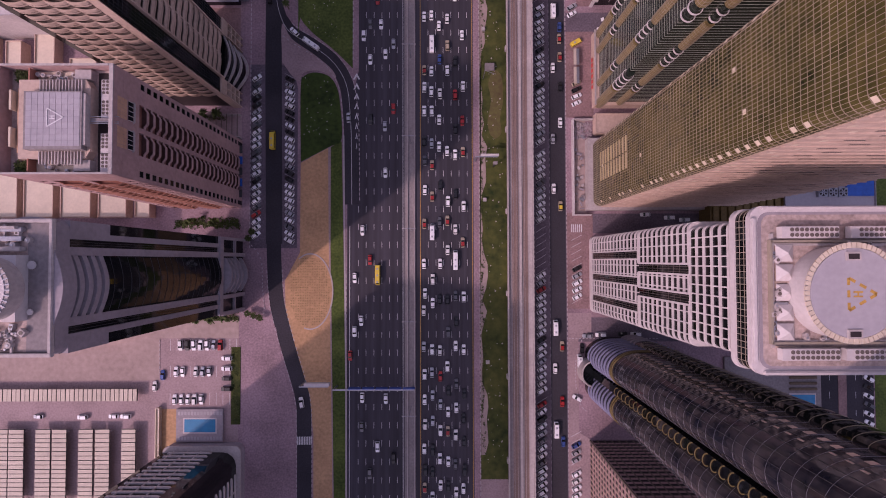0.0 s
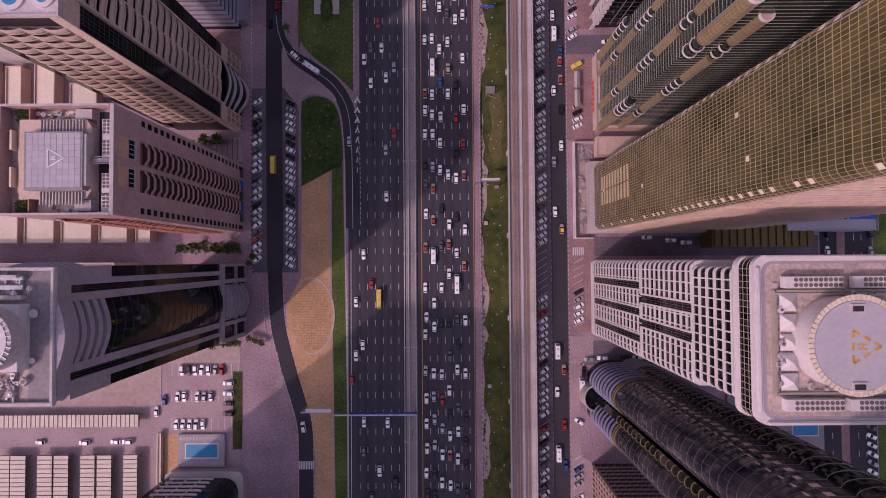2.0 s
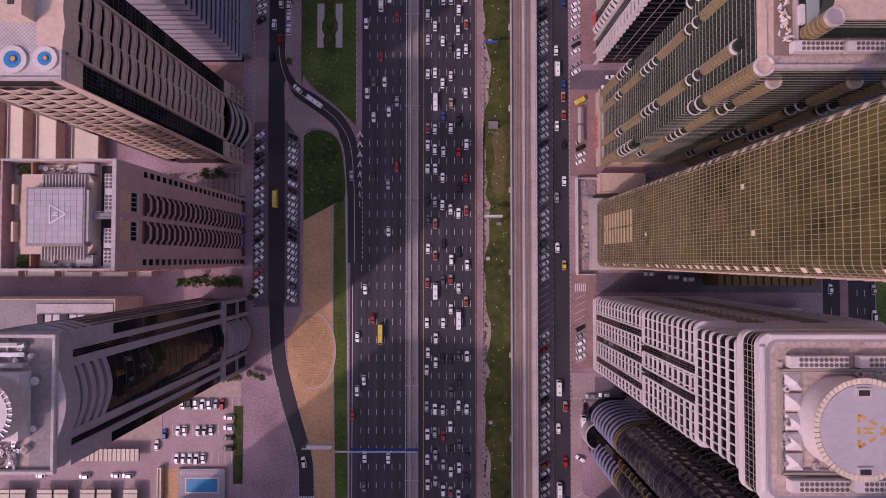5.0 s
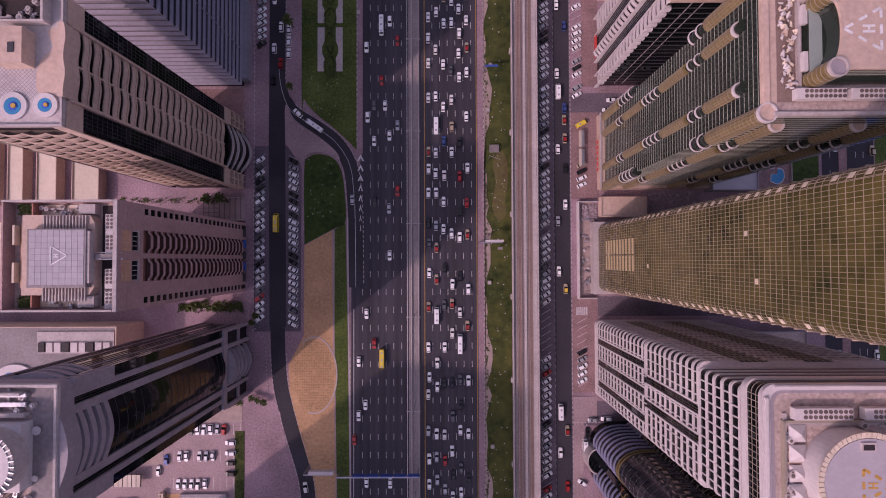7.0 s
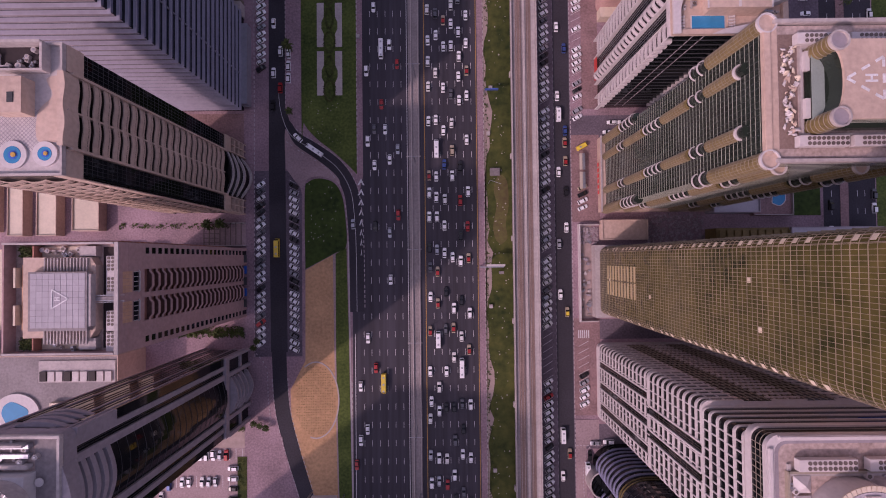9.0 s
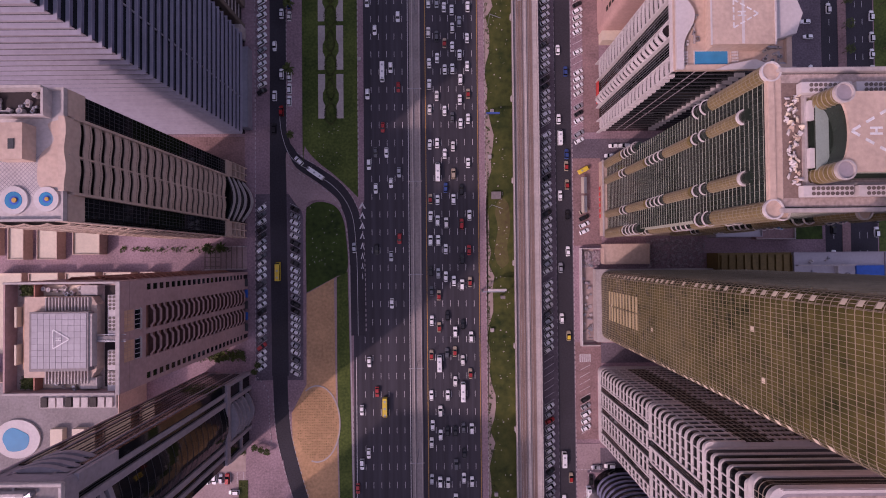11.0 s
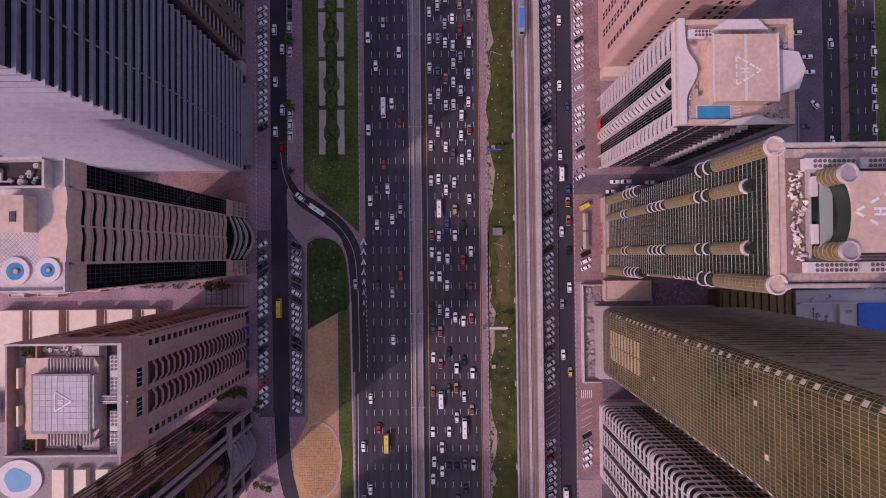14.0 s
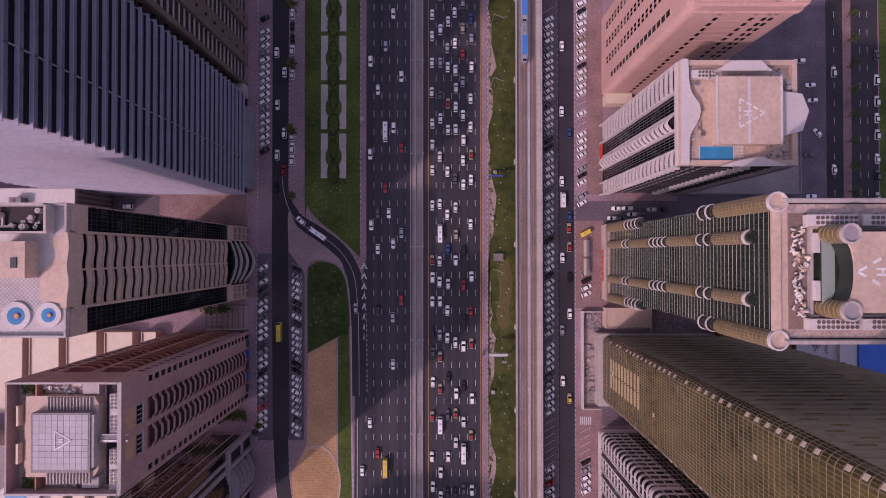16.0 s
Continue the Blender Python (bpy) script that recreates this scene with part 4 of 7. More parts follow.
def piers(cuts, step, z0, z1, inset=0.0):
    n = round((WID - 2 * inset) / step)
    me = mesh_of(B(-0.17, -0.5, z0, 0.17, -0.05, z1), WHITE)
    for k in range(1, n):
        f = 1 - (inset + k * (WID - 2 * inset) / n) / WID
        if not any(a - 0.012 < f < b + 0.012 for a, b in cuts):
            part("pier", me, None, white, m=fm @ Matrix.Translation((inset + k * (WID - 2 * inset) / n, 0, 0)))
    for a, b in cuts:
        for f in (a, b):
            part("slot_wall", B(-0.28, -0.5, z0, 0.28, 0.12, z1), WHITE, white, m=fm @ Matrix.Translation(((1 - f) * WID, 0, 0)))
        for k in (0.25, 0.5, 0.75):
            part("slot_bar", B(-0.05, -0.4, z0, 0.05, -0.30, z1), FANMETAL, white, m=fm @ Matrix.Translation(((1 - a - (b - a) * k) * WID, 0, 0)))
        rows("slot_bar", B((1 - b) * WID, -0.4, 0, (1 - a) * WID, -0.30, 0.12), FANMETAL, white, fm, [z0 + 3.5 * i for i in range(int((z1 - z0) / 3.5))])


piers(CUT1, 3.2, 3.4, 54)
piers(CUT2, 3.2, 54, 87)
piers((), 2.4, 87, 108.5, 2.2)
for side, x, y in (("s", 120, YS), ("n", XF, YN)):
    ff = facade(side, x, y)
    me = mesh_of(B(-0.17, -0.5, 3.4, 0.17, -0.05, 87), WHITE)
    for k in range(1, 15):
        u = 3.5 * k
        f = u / 52.5 if side == "n" else 1 - u / 52.5
        if not (0.2 < f < 0.39 or 0.53 < f < 0.72):
            part("pier", me, None, white, m=ff @ Matrix.Translation((u, 0, 0)))
for side, x, y in (("s", 120, YS), ("n", XF, YN)):
    ff = facade(side, x, y)
    u0, u1 = (0.3 * 52.5, 0.78 * 52.5) if side == "s" else (0.22 * 52.5, 0.70 * 52.5)
    rows("slot_bar", B(u0, -0.33, 0, u1, -0.1, 0.3), MULLION, white, ff, Z1 + Z2)
    bays("slot_bar", B(-0.08, -0.33, 3.4, 0.08, -0.08, 87), MULLION, white, ff, [u0 + (u1 - u0) * k / 14 for k in range(15)])
part("belt", P(outline(XF - 1.3, YS - 1.0, 121, YN - 0.3 + 1.3, 2.6, 6), 108.3, 110.0), WHITE, white)
part("belt_glass", P(outline(XF - 0.9, YS - 0.6, 120.5, YN + 0.6, 2.4, 6), 110.0, 114.4), GLASS_BLACK, white)
bays("glazing_bar", B(-0.06, 0.88, 110.0, 0.06, 0.98, 114.4), MULLION, white, fm, [1.4 * k for k in range(1, 24)])
part("glazing_bar", P(outline(XF - 0.98, YS - 0.68, 120.6, YN + 0.68, 2.4, 6), 111.4, 111.52), MULLION, white)
part("glazing_bar", P(outline(XF - 0.98, YS - 0.68, 120.6, YN + 0.68, 2.4, 6), 112.9, 113.02), MULLION, white)
part("cornice", P(outline(XF - 1.4, YS - 1.1, 121, YN + 1.1, 3.0, 6), 114.4, 115.6), WHITE, white)
part("roof", P(outline(XF + 1.2, YS + 0.8, 119, YN - 0.8, 2.0, 4), 115.6, 115.65), GRAVEL, white)
part("gutter", P(outline(XF + 0.4, YS + 0.2, 119.6, YN - 0.2, 2.4, 4), 115.6, 115.62), GREYWALL, white)
for a in ((XF - 1.2, YS + 1.5, XF - 0.2, YN - 1.5), (XF + 1, YS - 1.0, 120, YS - 0.2), (XF + 1, YN + 0.2, 120, YN + 1.0)):
    part("parapet", B(*a[:2], 115.5, *a[2:], 116.3, bevel=0.2), WHITE, white)
part("drum", P(disc(83.5, -2.6, 9.6, None, 56), 115.6, 121.4), WHITE, white)
for i in range(60):
    part("drum_panel", B(9.2, -0.42, 0, 10.3, 0.42, 0.25), CREAM, white, m=pose(83.5, -2.6, 121.4, 0, 0, 6 * i))
part("drum_top", P(disc(83.5, -2.6, 9.1, None, 56), 121.4, 121.7), WHITE_TILE, white)
helipad_mark(white, 84.0, -2.8, 121.72, 3.8, YELLOW_PAINT, 0)
for y in (4.9, -10.8):
    part("stair_hatch", B(81.6, y - 0.9, 121.7, 84.6, y + 0.9, 122.0), CONCRETE_PALE, white)
    # dark plate on the hatch, painted shade of a stair opening
    part("stair_well", B(82.0, y - 0.6, 122.0, 84.2, y + 0.5, 122.06), SHADE, white)
for k in range(5):
    bmt = bmesh.new()
    foot = [bmt.verts.new(c) for c in ((71.3, 7.4 - k * 4.2, 116.2), (75.0, 7.4 - k * 4.2, 116.2), (75.0, 3.8 - k * 4.2, 116.2), (71.3, 3.8 - k * 4.2, 116.2))]
    tip = bmt.verts.new((73.1, 5.6 - k * 4.2, 117.6))
    for i in range(4):
        bmt.faces.new((foot[i], foot[(i + 1) % 4], tip))
    bmt.faces.new(foot)
    part("tent_roof", bmt, WHITE, white, "white pyramid canopy")
    part("tent_post", B(71.5, 4.2 - k * 4.2, 115.6, 74.8, 7.0 - k * 4.2, 116.2), BEIGE, white)
part("pipe_rack", B(70.2, -14.6, 115.6, 70.9, 9.8, 116.2), CONCRETE_PALE, white)
part("pipe_rack", B(70, 7.2, 115.6, 115, 7.7, 116.1), CONCRETE_PALE, white)
part("pipe_rack", B(70, -13.6, 115.6, 115, -12.9, 116.1), CONCRETE_PALE, white)
for y, x in ((10.0, 73.3), (10.0, 88.0), (-15.8, 73.0), (-15.8, 86.5)):
    cooler(x, y, 115.65, 10)
clutter(70.6, -12, 72.2, 6, 115.65, 18, 8)
for k in range(9):
    part("roof_pipe", B(70.6, -14.5 + 2.3 * k, 115.65, 75.2, -14.25 + 2.3 * k, 116.1), BEIGE, white)
for y in (-13.8, 7.9):
    part("roof_gantry", B(70.2, y, 115.65, 112, y + 0.5, 116.6), MULLION, white)
part("roof_gantry", B(69.9, -13.8, 115.65, 70.4, 8.4, 116.6), MULLION, white)
clutter(77, -13, 112, -11.5, 115.65, 16, 28)
clutter(77, 7.0, 112, 7.6, 115.65, 10, 29)

# olive glass tower
XF, YN, YS = 68.0, 58.2, 28.3
olive = thing("olive_glass_tower", "olive tinted glass office tower with a fine pale grid", "tower building")
WID = YN - YS
part("core", P(outline(XF, YS, 130, YN, 3.0, 6), 0, 172), GLASS_OLIVE, olive)
OF = [6 + 3.5 * i for i in range(47)]
ol = outline(XF - 0.07, YS - 0.07, 130, YN + 0.07, 3.0, 6)
slabs("floor_line", ol, OF, 0.13, GRIDLINE, olive)
slabs("floor_line", ol, [z + 1.75 for z in OF], 0.09, GRIDLINE, olive)
fm = facade("w", XF, YS)
bays("glazing_bar", B(-0.045, -0.02, 3, 0.045, 0.10, 172), GRIDLINE, olive, fm, [3.0 + 0.98 * k for k in range(26)])
for i in range(1, 6):
    for (cx, cy, a0) in ((XF + 3, YS + 3, 180), (XF + 3, YN - 3, 90)):
        part("glazing_bar", B(2.98, -0.045, 3, 3.10, 0.045, 172), GRIDLINE, olive, m=pose(cx, cy, 0, 0, 0, a0 + 15 * i))
panel = mesh_of(B(0.08, 0.0, 0.2, 1.28, 0.08, 1.3), CREAM)
rnd = random.Random(5)
for i, z in enumerate(OF):
    for cx, cy, a in ((XF + 3, YS + 3, 216), (XF + 3, YN - 3, 147)):
        if rnd.random() < (0.8 if i > 10 else 0.5):
            part("closed_panel", panel, None, olive, "cream opaque facade panel", m=pose(cx, cy, z + 0.1, 0, 0, a - 90) @ Matrix.Translation((-0.68, 3.02, 0)))
    if rnd.random() < 0.12:
        part("closed_panel", panel, None, olive, "cream opaque facade panel", m=fm @ Matrix.Translation((3 + 1.36 * rnd.randrange(2, 16), 0, z + 0.1)))
slat = mesh_of(B(0.1, 0.05, 0.0, 5.9, 0.3, 1.1), mat("yellow_sunshade", (0.46, 0.36, 0.22), 0.6, 0.15, spread=0.3))
for i in range(10):
    for u in (9.6, 16.0):
        part("yellow_slat", slat, None, olive, "pale yellow sunshade panel", m=fm @ Matrix.Translation((u, 0, 15 + 3.1 * i)))
for side, x, y, m in (("s", 130, YS, BEIGE), ("n", XF, YN, BRONZE)):
    ff = facade(side, x, y)
    part("side_wall", B(3.2 if side == "n" else 0, 0.0, 0, 62 if side == "n" else 58.8, 0.2, 172), m, olive, m=ff)
    rows("side_ledge", B(3.5 if side == "n" else 0, 0.2, 0, 62 if side == "n" else 58.5, 0.5, 0.5), m, olive, ff, OF)
    win = mesh_of(B(0, 0.2, 1.2, 4.2, 0.24, 1.9), OLIVEBROWN if side == "n" else BROWN)
    for k in range(0, 94, 2):
        if side == "s":
            part("closed_panel", panel, None, olive, "cream opaque facade panel", m=ff @ Matrix.Translation((55.6 - 1.6 * (k % 4), 0.16, OF[k // 2] + 0.4)))
    for i, z in enumerate(OF):
        for k in range(3):
            part("window", win, None, olive, m=ff @ Matrix.Translation((7 + 17 * k + (4.0 if i % 2 else 0), 0, z)))
part("roof", P(outline(XF + 0.5, YS + 0.5, 129.5, YN - 0.5, 2.5, 6), 172, 172.2), GRAVEL, olive)
part("podium", B(XF - 2.2, YS - 1.5, 0, 130, YN + 1.0, 5), CONCRETE_PALE, olive)

def loft_hood(r):
    """A slanting cowl."""
    bm = bmesh.new()
    lo = [bm.verts.new((r * 0.5 * x, r * y, 0.5 + 0.5 * r * (x > 0))) for x, y in ((-1, -1), (1, -0.7), (1.4, 0.8), (-0.9, 1))]
    tip = bm.verts.new((0.4 * r, 0.2 * r, 0.9 + 0.7 * r))
    bm.faces.new(lo[::-1])
    for i in range(4):
        bm.faces.new((lo[i], lo[(i + 1) % 4], tip))
    return bm


# green glass tower with gold columns
XF, YN, YS = 71.0, 104.0, 73.0
htow = thing("green_glass_tower", "dark green glass tower with gilded round columns and helipad", "tower building", at=(0, 2.4, 0))
WID = YN - YS
part("core", B(XF, YS, 0, 118, YN, 110), GLASS_GREEN, htow)
slabs("floor_line", rect(XF - 0.08, YS - 0.08, 118, YN + 0.08), [7 + 1.7 * i for i in range(61)], 0.07, PALELINE, htow)
fm = facade("w", XF, YS)
bays("glazing_bar", B(-0.04, 0, 6, 0.04, 0.08, 110), DARKSTEEL, htow, fm, [1.55 * k for k in range(1, 20)])


def gold_column(cx, cy, r, gold, rings, top):
    for z0, z1 in gold:
        c = part("gold_column", P(disc(cx, cy, r, None, 28), z0, z1), GOLD, htow, "gilded round column")
        hoop = mesh_of(P(disc(cx, cy, r + 0.06, None, 28), 0, 0.12), MULLION)
        z = z0 + 1.2
        while z < z1:
            part("hoop", hoop, None, c, m=Matrix.Translation((0, 0, z)))
            z += 1.5
    for z0, z1 in gold:
        bmc = bmesh.new()
        for k in range(16):
            a = radians(22.5 * k)
            u, w = Vector((math.cos(a), math.sin(a))), Vector((-math.sin(a), math.cos(a))) * 0.05
            c0 = Vector((cx, cy))
            prism(bmc, [tuple(c0 + u * (r - 0.05) - w), tuple(c0 + u * (r + 0.05) - w), tuple(c0 + u * (r + 0.05) + w), tuple(c0 + u * (r - 0.05) + w)], z0, z1)
        part("rib_cage", bmc, MULLION, htow)["kind"] = "stuff"
    for z0, z1 in rings:
        k = max(2, round((z1 - z0) / 3.6))
        for i in range(k):
            part("white_ring", annulus(cx, cy, r - 0.12, r + 0.13, z0 + (z1 - z0) * (i + 0.3) / k, z0 + (z1 - z0) * (i + 0.3) / k + 0.5), WHITE, htow, "white round balcony ring")
    for z0, z1 in rings:
        part("ring_core", P(disc(cx, cy, r - 0.5, None, 20), z0 - 0.5, z1 + 0.5), GLASS_GREEN, htow)
    cap_ = part("column_cap", annulus(cx, cy, r - 0.15, r + 0.2, top, top + 0.8), WHITE, htow)
    part("cap_top", P(disc(cx, cy, r - 0.15, None, 28), top, top + 0.3), BEIGE, cap_)


for cy in (YS, YN):
    gold_column(XF + 0.6, cy, 2.1, ((3, 24), (89, 110.5)), ((25, 39), (80, 88)), 110.5)
for cy in (YS + 8.4, YN - 7.6):
    gold_column(XF + 0.2, cy, 1.7, ((6, 22), (30, 47), (62, 78), (88, 101.5)), ((22.5, 29.5), (48, 61), (79, 87)), 101.5)
    part("lantern", P(disc(XF + 0.2, cy, 1.5, None, 20), 102.4, 104.4), GLASS_GREEN, htow)
for cx, cy in ((XF + 9.0, YS - 0.1), (XF + 29.0, YS - 0.1), (XF + 38.0, YS - 0.1), (XF + 9.0, YN + 0.1)):
    gold_column(cx, cy, 1.7, ((6, 22), (30, 47), (62, 78), (88, 101.5)), ((22.5, 29.5), (48, 61), (79, 87)), 101.5)
part("cornice", B(XF - 0.4, YS + 1, 109.9, XF + 1.4, YN - 1, 111.2, bevel=0.2), BEIGE, htow)
part("roof", B(XF + 1.4, YS + 0.5, 110, 118, YN - 0.5, 110.6), GRAVEL, htow)
for a in ((XF + 2, YS - 0.8, 118, YS + 0.2), (XF + 2, YN - 0.2, 118, YN + 0.8)):
    part("parapet", B(*a[:2], 109.8, *a[2:], 111.6, bevel=0.15), CONCRETE_PALE, htow)
part("plant_floor", B(XF + 3.2, YS + 2.5, 110.6, XF + 7.4, YN - 2.5, 110.68), BALLAST, htow)
part("roof_walk", B(XF + 1.4, YS + 0.5, 110.6, XF + 3.0, YN - 0.5, 110.7), BEIGE, htow)
pad = [(82.5, 80.5), (120, 80.5), (120, 96.5), (82.5, 96.5)] + arc(81.0, 88.5, 2.2, 6.0, 90, -90, 10)
part("penthouse", P(outline(80.0, 79.5, 118, 97.5, 1.0), 110.6, 113), GLASS_GREEN, htow)
part("glass_roof", B(79.8, 79.6, 113, 82.6, 97.4, 113.15), mat("pale_glass_roof", (0.26, 0.31, 0.29), 0.2, 0.15), htow)
part("pad_drum", P([(82.2, 80.5), (118, 80.5), (118, 96.5), (82.2, 96.5)] + [(x, y) for x, y in arc(81.2, 88.5, 1.9, 6.2, 90, -90, 12)][::1], 113, 117.6), GLASS_GREEN, htow)
for z in (113.8, 114.8, 115.8, 116.8):
    part("glazing_bar", P([(82.1, 80.4), (118, 80.4), (118, 96.6), (82.1, 96.6)] + arc(81.3, 88.5, 2.0, 6.2, 90, -90, 12), z, z + 0.12), PALELINE, htow)
for y in (82.0, 92.6):
    part("tent", P([(79.0, y), (80.6, y), (80.6, y + 4.4), (79.0, y + 4.4)], 111.4, 112.4), WHITE, htow, "white canvas shade")
part("pad", P([(81.6, 80.0), (118, 80.0), (118, 97.0), (81.6, 97.0)] + arc(80.9, 88.5, 1.9, 6.4, 90, -90, 12), 117.6, 118.2), BEIGE, htow)
helipad_mark(htow, 88.4, 88.6, 118.24, 5.2, PAINT, 180)
for cy in (80.4, 96.6):
    c = part("gold_column", P(disc(81.6, cy, 2.0, None, 24), 110.6, 118), GOLD, htow, "gilded round column")
    for k in range(6):
        part("hoop", P(disc(81.6, cy, 2.1, None, 24), 111.4 + 1.2 * k, 111.52 + 1.2 * k), MULLION, c)
    part("column_cap", annulus(81.6, cy, 1.8, 2.15, 118, 118.8), CONCRETE_PALE, htow)
    part("cap_top", P(disc(81.6, cy, 1.8, None, 24), 118, 118.3), GREYWALL, htow)
for y in (102.2, 79.2):
    cooler(78.8, y, 110.65, 9)
    cooler(91.0, y, 110.65, 9)
rb = random.Random(19)
for k in range(56):
    x, y = rb.uniform(74.6, 78.2), 81.0 + 20.0 * k / 55
    hood = thing("vent_hood", "white sheet metal vent hood on the roof", "vent hood", "roof vent hoods", at=(x, y, 110.6), turn=rb.uniform(0, 360))
    part("duct", P(disc(0, 0, 0.3, None, 8), 0, 0.7), BROWN, hood)
    part("hood", loft_hood(rb.uniform(0.4, 0.85)), rb.choice((WHITE, WHITE, BEIGE, CREAM)), hood)
part("pipe_frame", B(78.6, 78.3, 110.6, 79.2, 98.5, 111.4), CONCRETE_PALE, htow)
part("pipe_frame", B(79.2, 98.0, 110.6, 115, 98.5, 111.4), CONCRETE_PALE, htow)
part("pipe_frame", B(79.2, 78.3, 110.6, 115, 78.8, 111.4), CONCRETE_PALE, htow)
part("podium", B(XF - 1.8, YS - 1.2, 0, 118, YN + 1.5, 5.5), BEIGE, htow)
part("podium_rim", B(XF - 2.2, YS - 1.4, 5.5, XF - 1.6, YN + 1.7, 6.2), CONCRETE_PALE, htow)
for k in range(6):
    part("banner", B(XF - 2.4, YN - 24 + 2.5 * k, 1.6, XF - 2.25, YN - 22.4 + 2.5 * k, 3.2), RED_SIGN, htow, "red advertising panel on the podium")

# white hotel tower
XF, YN, YS = 68.6, 152.0, 120.0
wave = thing("white_wave_tower", "white hotel tower with curved balconies and rooftop pool", "tower building", at=(0, 1.5, 0))
WID = YN - YS
part("core", B(XF + 1.2, YS + 1, 0, 104, YN - 1, 72.3), GLASS_BLACK, wave)
fm = facade("w", XF, YS)
WF = [5 + 3.3 * i for i in range(20)]
for a, b, bow in ((0.0, 0.16, 0.2), (0.36, 0.52, 1.9), (0.74, 1.0, 0.2)):
    line = [((a + (b - a) * i / 8) * WID, 0.2 + bow * math.sin(math.pi * i / 8)) for i in range(9)]
    # slabs coloured near-black: painted shade in the gaps between white bands
    me_s, me_b = mesh_of(P(line + [(b * WID, -1.1), (a * WID, -1.1)], 0, 0.2), SHADE), mesh_of(P(ribbon(line, 0, 0.5), -0.2, 1.5), WHITE)
    for z in WF:
        o = part("balcony", me_s, None, wave, m=fm @ Matrix.Translation((0, 0, z)))
        part("balcony_front", me_b, None, o)
for a in (0.0, 0.16, 0.355, 0.52, 0.73, 0.985):
    part("fin_wall", B(a * WID, -1.2, 0, (a + 0.015) * WID, 0.35, 72.4), WHITE, wave, m=fm)
for a, b in ((0.175, 0.355), (0.535, 0.73)):
    rows("glazing_bar", B(a * WID, -1.2, 0, b * WID, -1.1, 0.2), DARKSTEEL, wave, fm, WF)
    bays("glazing_bar", B(-0.05, -1.2, 3, 0.05, -1.08, 72), STEEL, wave, fm, [(a + (b - a) * k / 6) * WID for k in range(1, 6)])
part("wall_head", B(0, -1.2, 71, WID, 0.4, 72.5), WHITE, wave, m=fm)
part("side_wall", B(-0.2, -1.2, 0, 2.0, 0.3, 72.5), GREYWALL, wave, m=facade("s", 104, YS))
for side, x, y in (("s", 104, YS), ("n", XF, YN)):
    ff = facade(side, x, y)
    rows("floor_band", B(0, -1.0, 0, 35.4, -0.75, 0.15), DARKSTEEL, wave, ff, WF)
    rows("corner_band", B(33.2 if side == "s" else 0, -1.0, -0.2, 35.4 if side == "s" else 2.2, 0.3, 1.3), WHITE, wave, ff, WF)
    rows("balcony_front", B(11, -1.0, 0.2, 14, 0.25, 1.0), WHITE, wave, ff, WF)
    bays("side_post", B(-0.10, -1.0, 3, 0.10, -0.8, 72), GREYWALL, wave, ff, [24.0, 27.5])
part("sign_panel", B(0.4 * WID, 0.4, 2, 0.7 * WID, 0.7, 5), RED_SIGN, wave, "red shop sign band", m=fm)
flat_roof(wave, XF, YS, 104, YN, 72.6, BEIGE, BEIGE, 1.4, 1.6)
part("front_rim", P([(XF, YS), (XF + 2.2, YS)] + smooth([(XF + 2.2, YS + 5), (XF + 2.6, YS + 9), (XF + 5.2, YS + 14), (XF + 5.4, YS + 18), (XF + 2.6, YS + 23), (XF + 2.0, YN)], 5) + [(XF, YN)], 74.0, 74.9), WHITE, wave)
part("roof_plinth", B(78.5, 126.0, 72.7, 95.0, 144.8, 78.6), BEIGE, wave)
part("pad", B(76.4, 125.2, 78.6, 95.2, 144.9, 79.6), BEIGE, wave)
part("pad_edge", B(76.2, 125.0, 79.6, 76.6, 145.1, 79.9), WHITE, wave)
part("pad_edge", B(95.0, 125.0, 79.6, 95.4, 145.1, 79.9), WHITE, wave)
part("pad_seam", B(85.4, 125.4, 79.6, 86.2, 144.7, 79.63), WHITE, wave)
helipad_mark(wave, 85.4, 134.2, 79.64, 4.8, PAINT, 0, (0.0, 0.27, 0.54, 0.81), 0.19, 0.24)
part("pool_deck", B(72.6, 120.8, 72.7, 88, 127.2, 73.0), BEIGE, wave)
part("pool_rim", B(74.6, 121.3, 73.0, 85.2, 126.2, 73.15), WHITE, wave)
part("pool_water", B(74.9, 121.6, 73.1, 84.9, 125.9, 73.2), WATER, wave)
part("tent", P([(78, 148), (83, 151), (92, 151), (95, 148)], 72.7, 76), WHITE, wave)
part("tent", P([(97, 128), (104, 130), (106, 136), (104, 141), (97, 142)], 72.7, 76), WHITE, wave)
part("sun_screen", P([(80, 119.4), (100, 119.6), (92, 122.5), (84, 121)], 75, 75.4), WHITE, wave)
cooler(73.5, 149.0, 72.75, 5)
clutter(72.5, 130, 76, 147, 72.75, 14, 10)
clutter(96, 122.5, 102.5, 128.5, 72.75, 14, 12)
clutter(96.5, 144.5, 102, 151, 72.75, 14, 14)
for k in range(5):
    for x in (71.6, 87.0):
        sl = thing("sun_lounger", "white sun lounger beside the rooftop pool", "sun lounger", "pool loungers", at=(x, 123.3 + 0.95 * k, 73.0))
        part("mattress", B(-0.9, -0.3, 0.25, 0.5, 0.3, 0.38, bevel=0.04), WHITE, sl)
        part("backrest", B(0.5, -0.3, 0.3, 0.95, 0.3, 0.7, bevel=0.04), WHITE, sl)
        part("frame", B(-0.85, -0.25, 0, 0.85, 0.25, 0.25), STEEL, sl)
for k in range(9):
    part("trellis", B(95.6, 126 + 2.0 * k, 75.4, 98.2, 126.25 + 2.0 * k, 75.6), STEEL, wave)
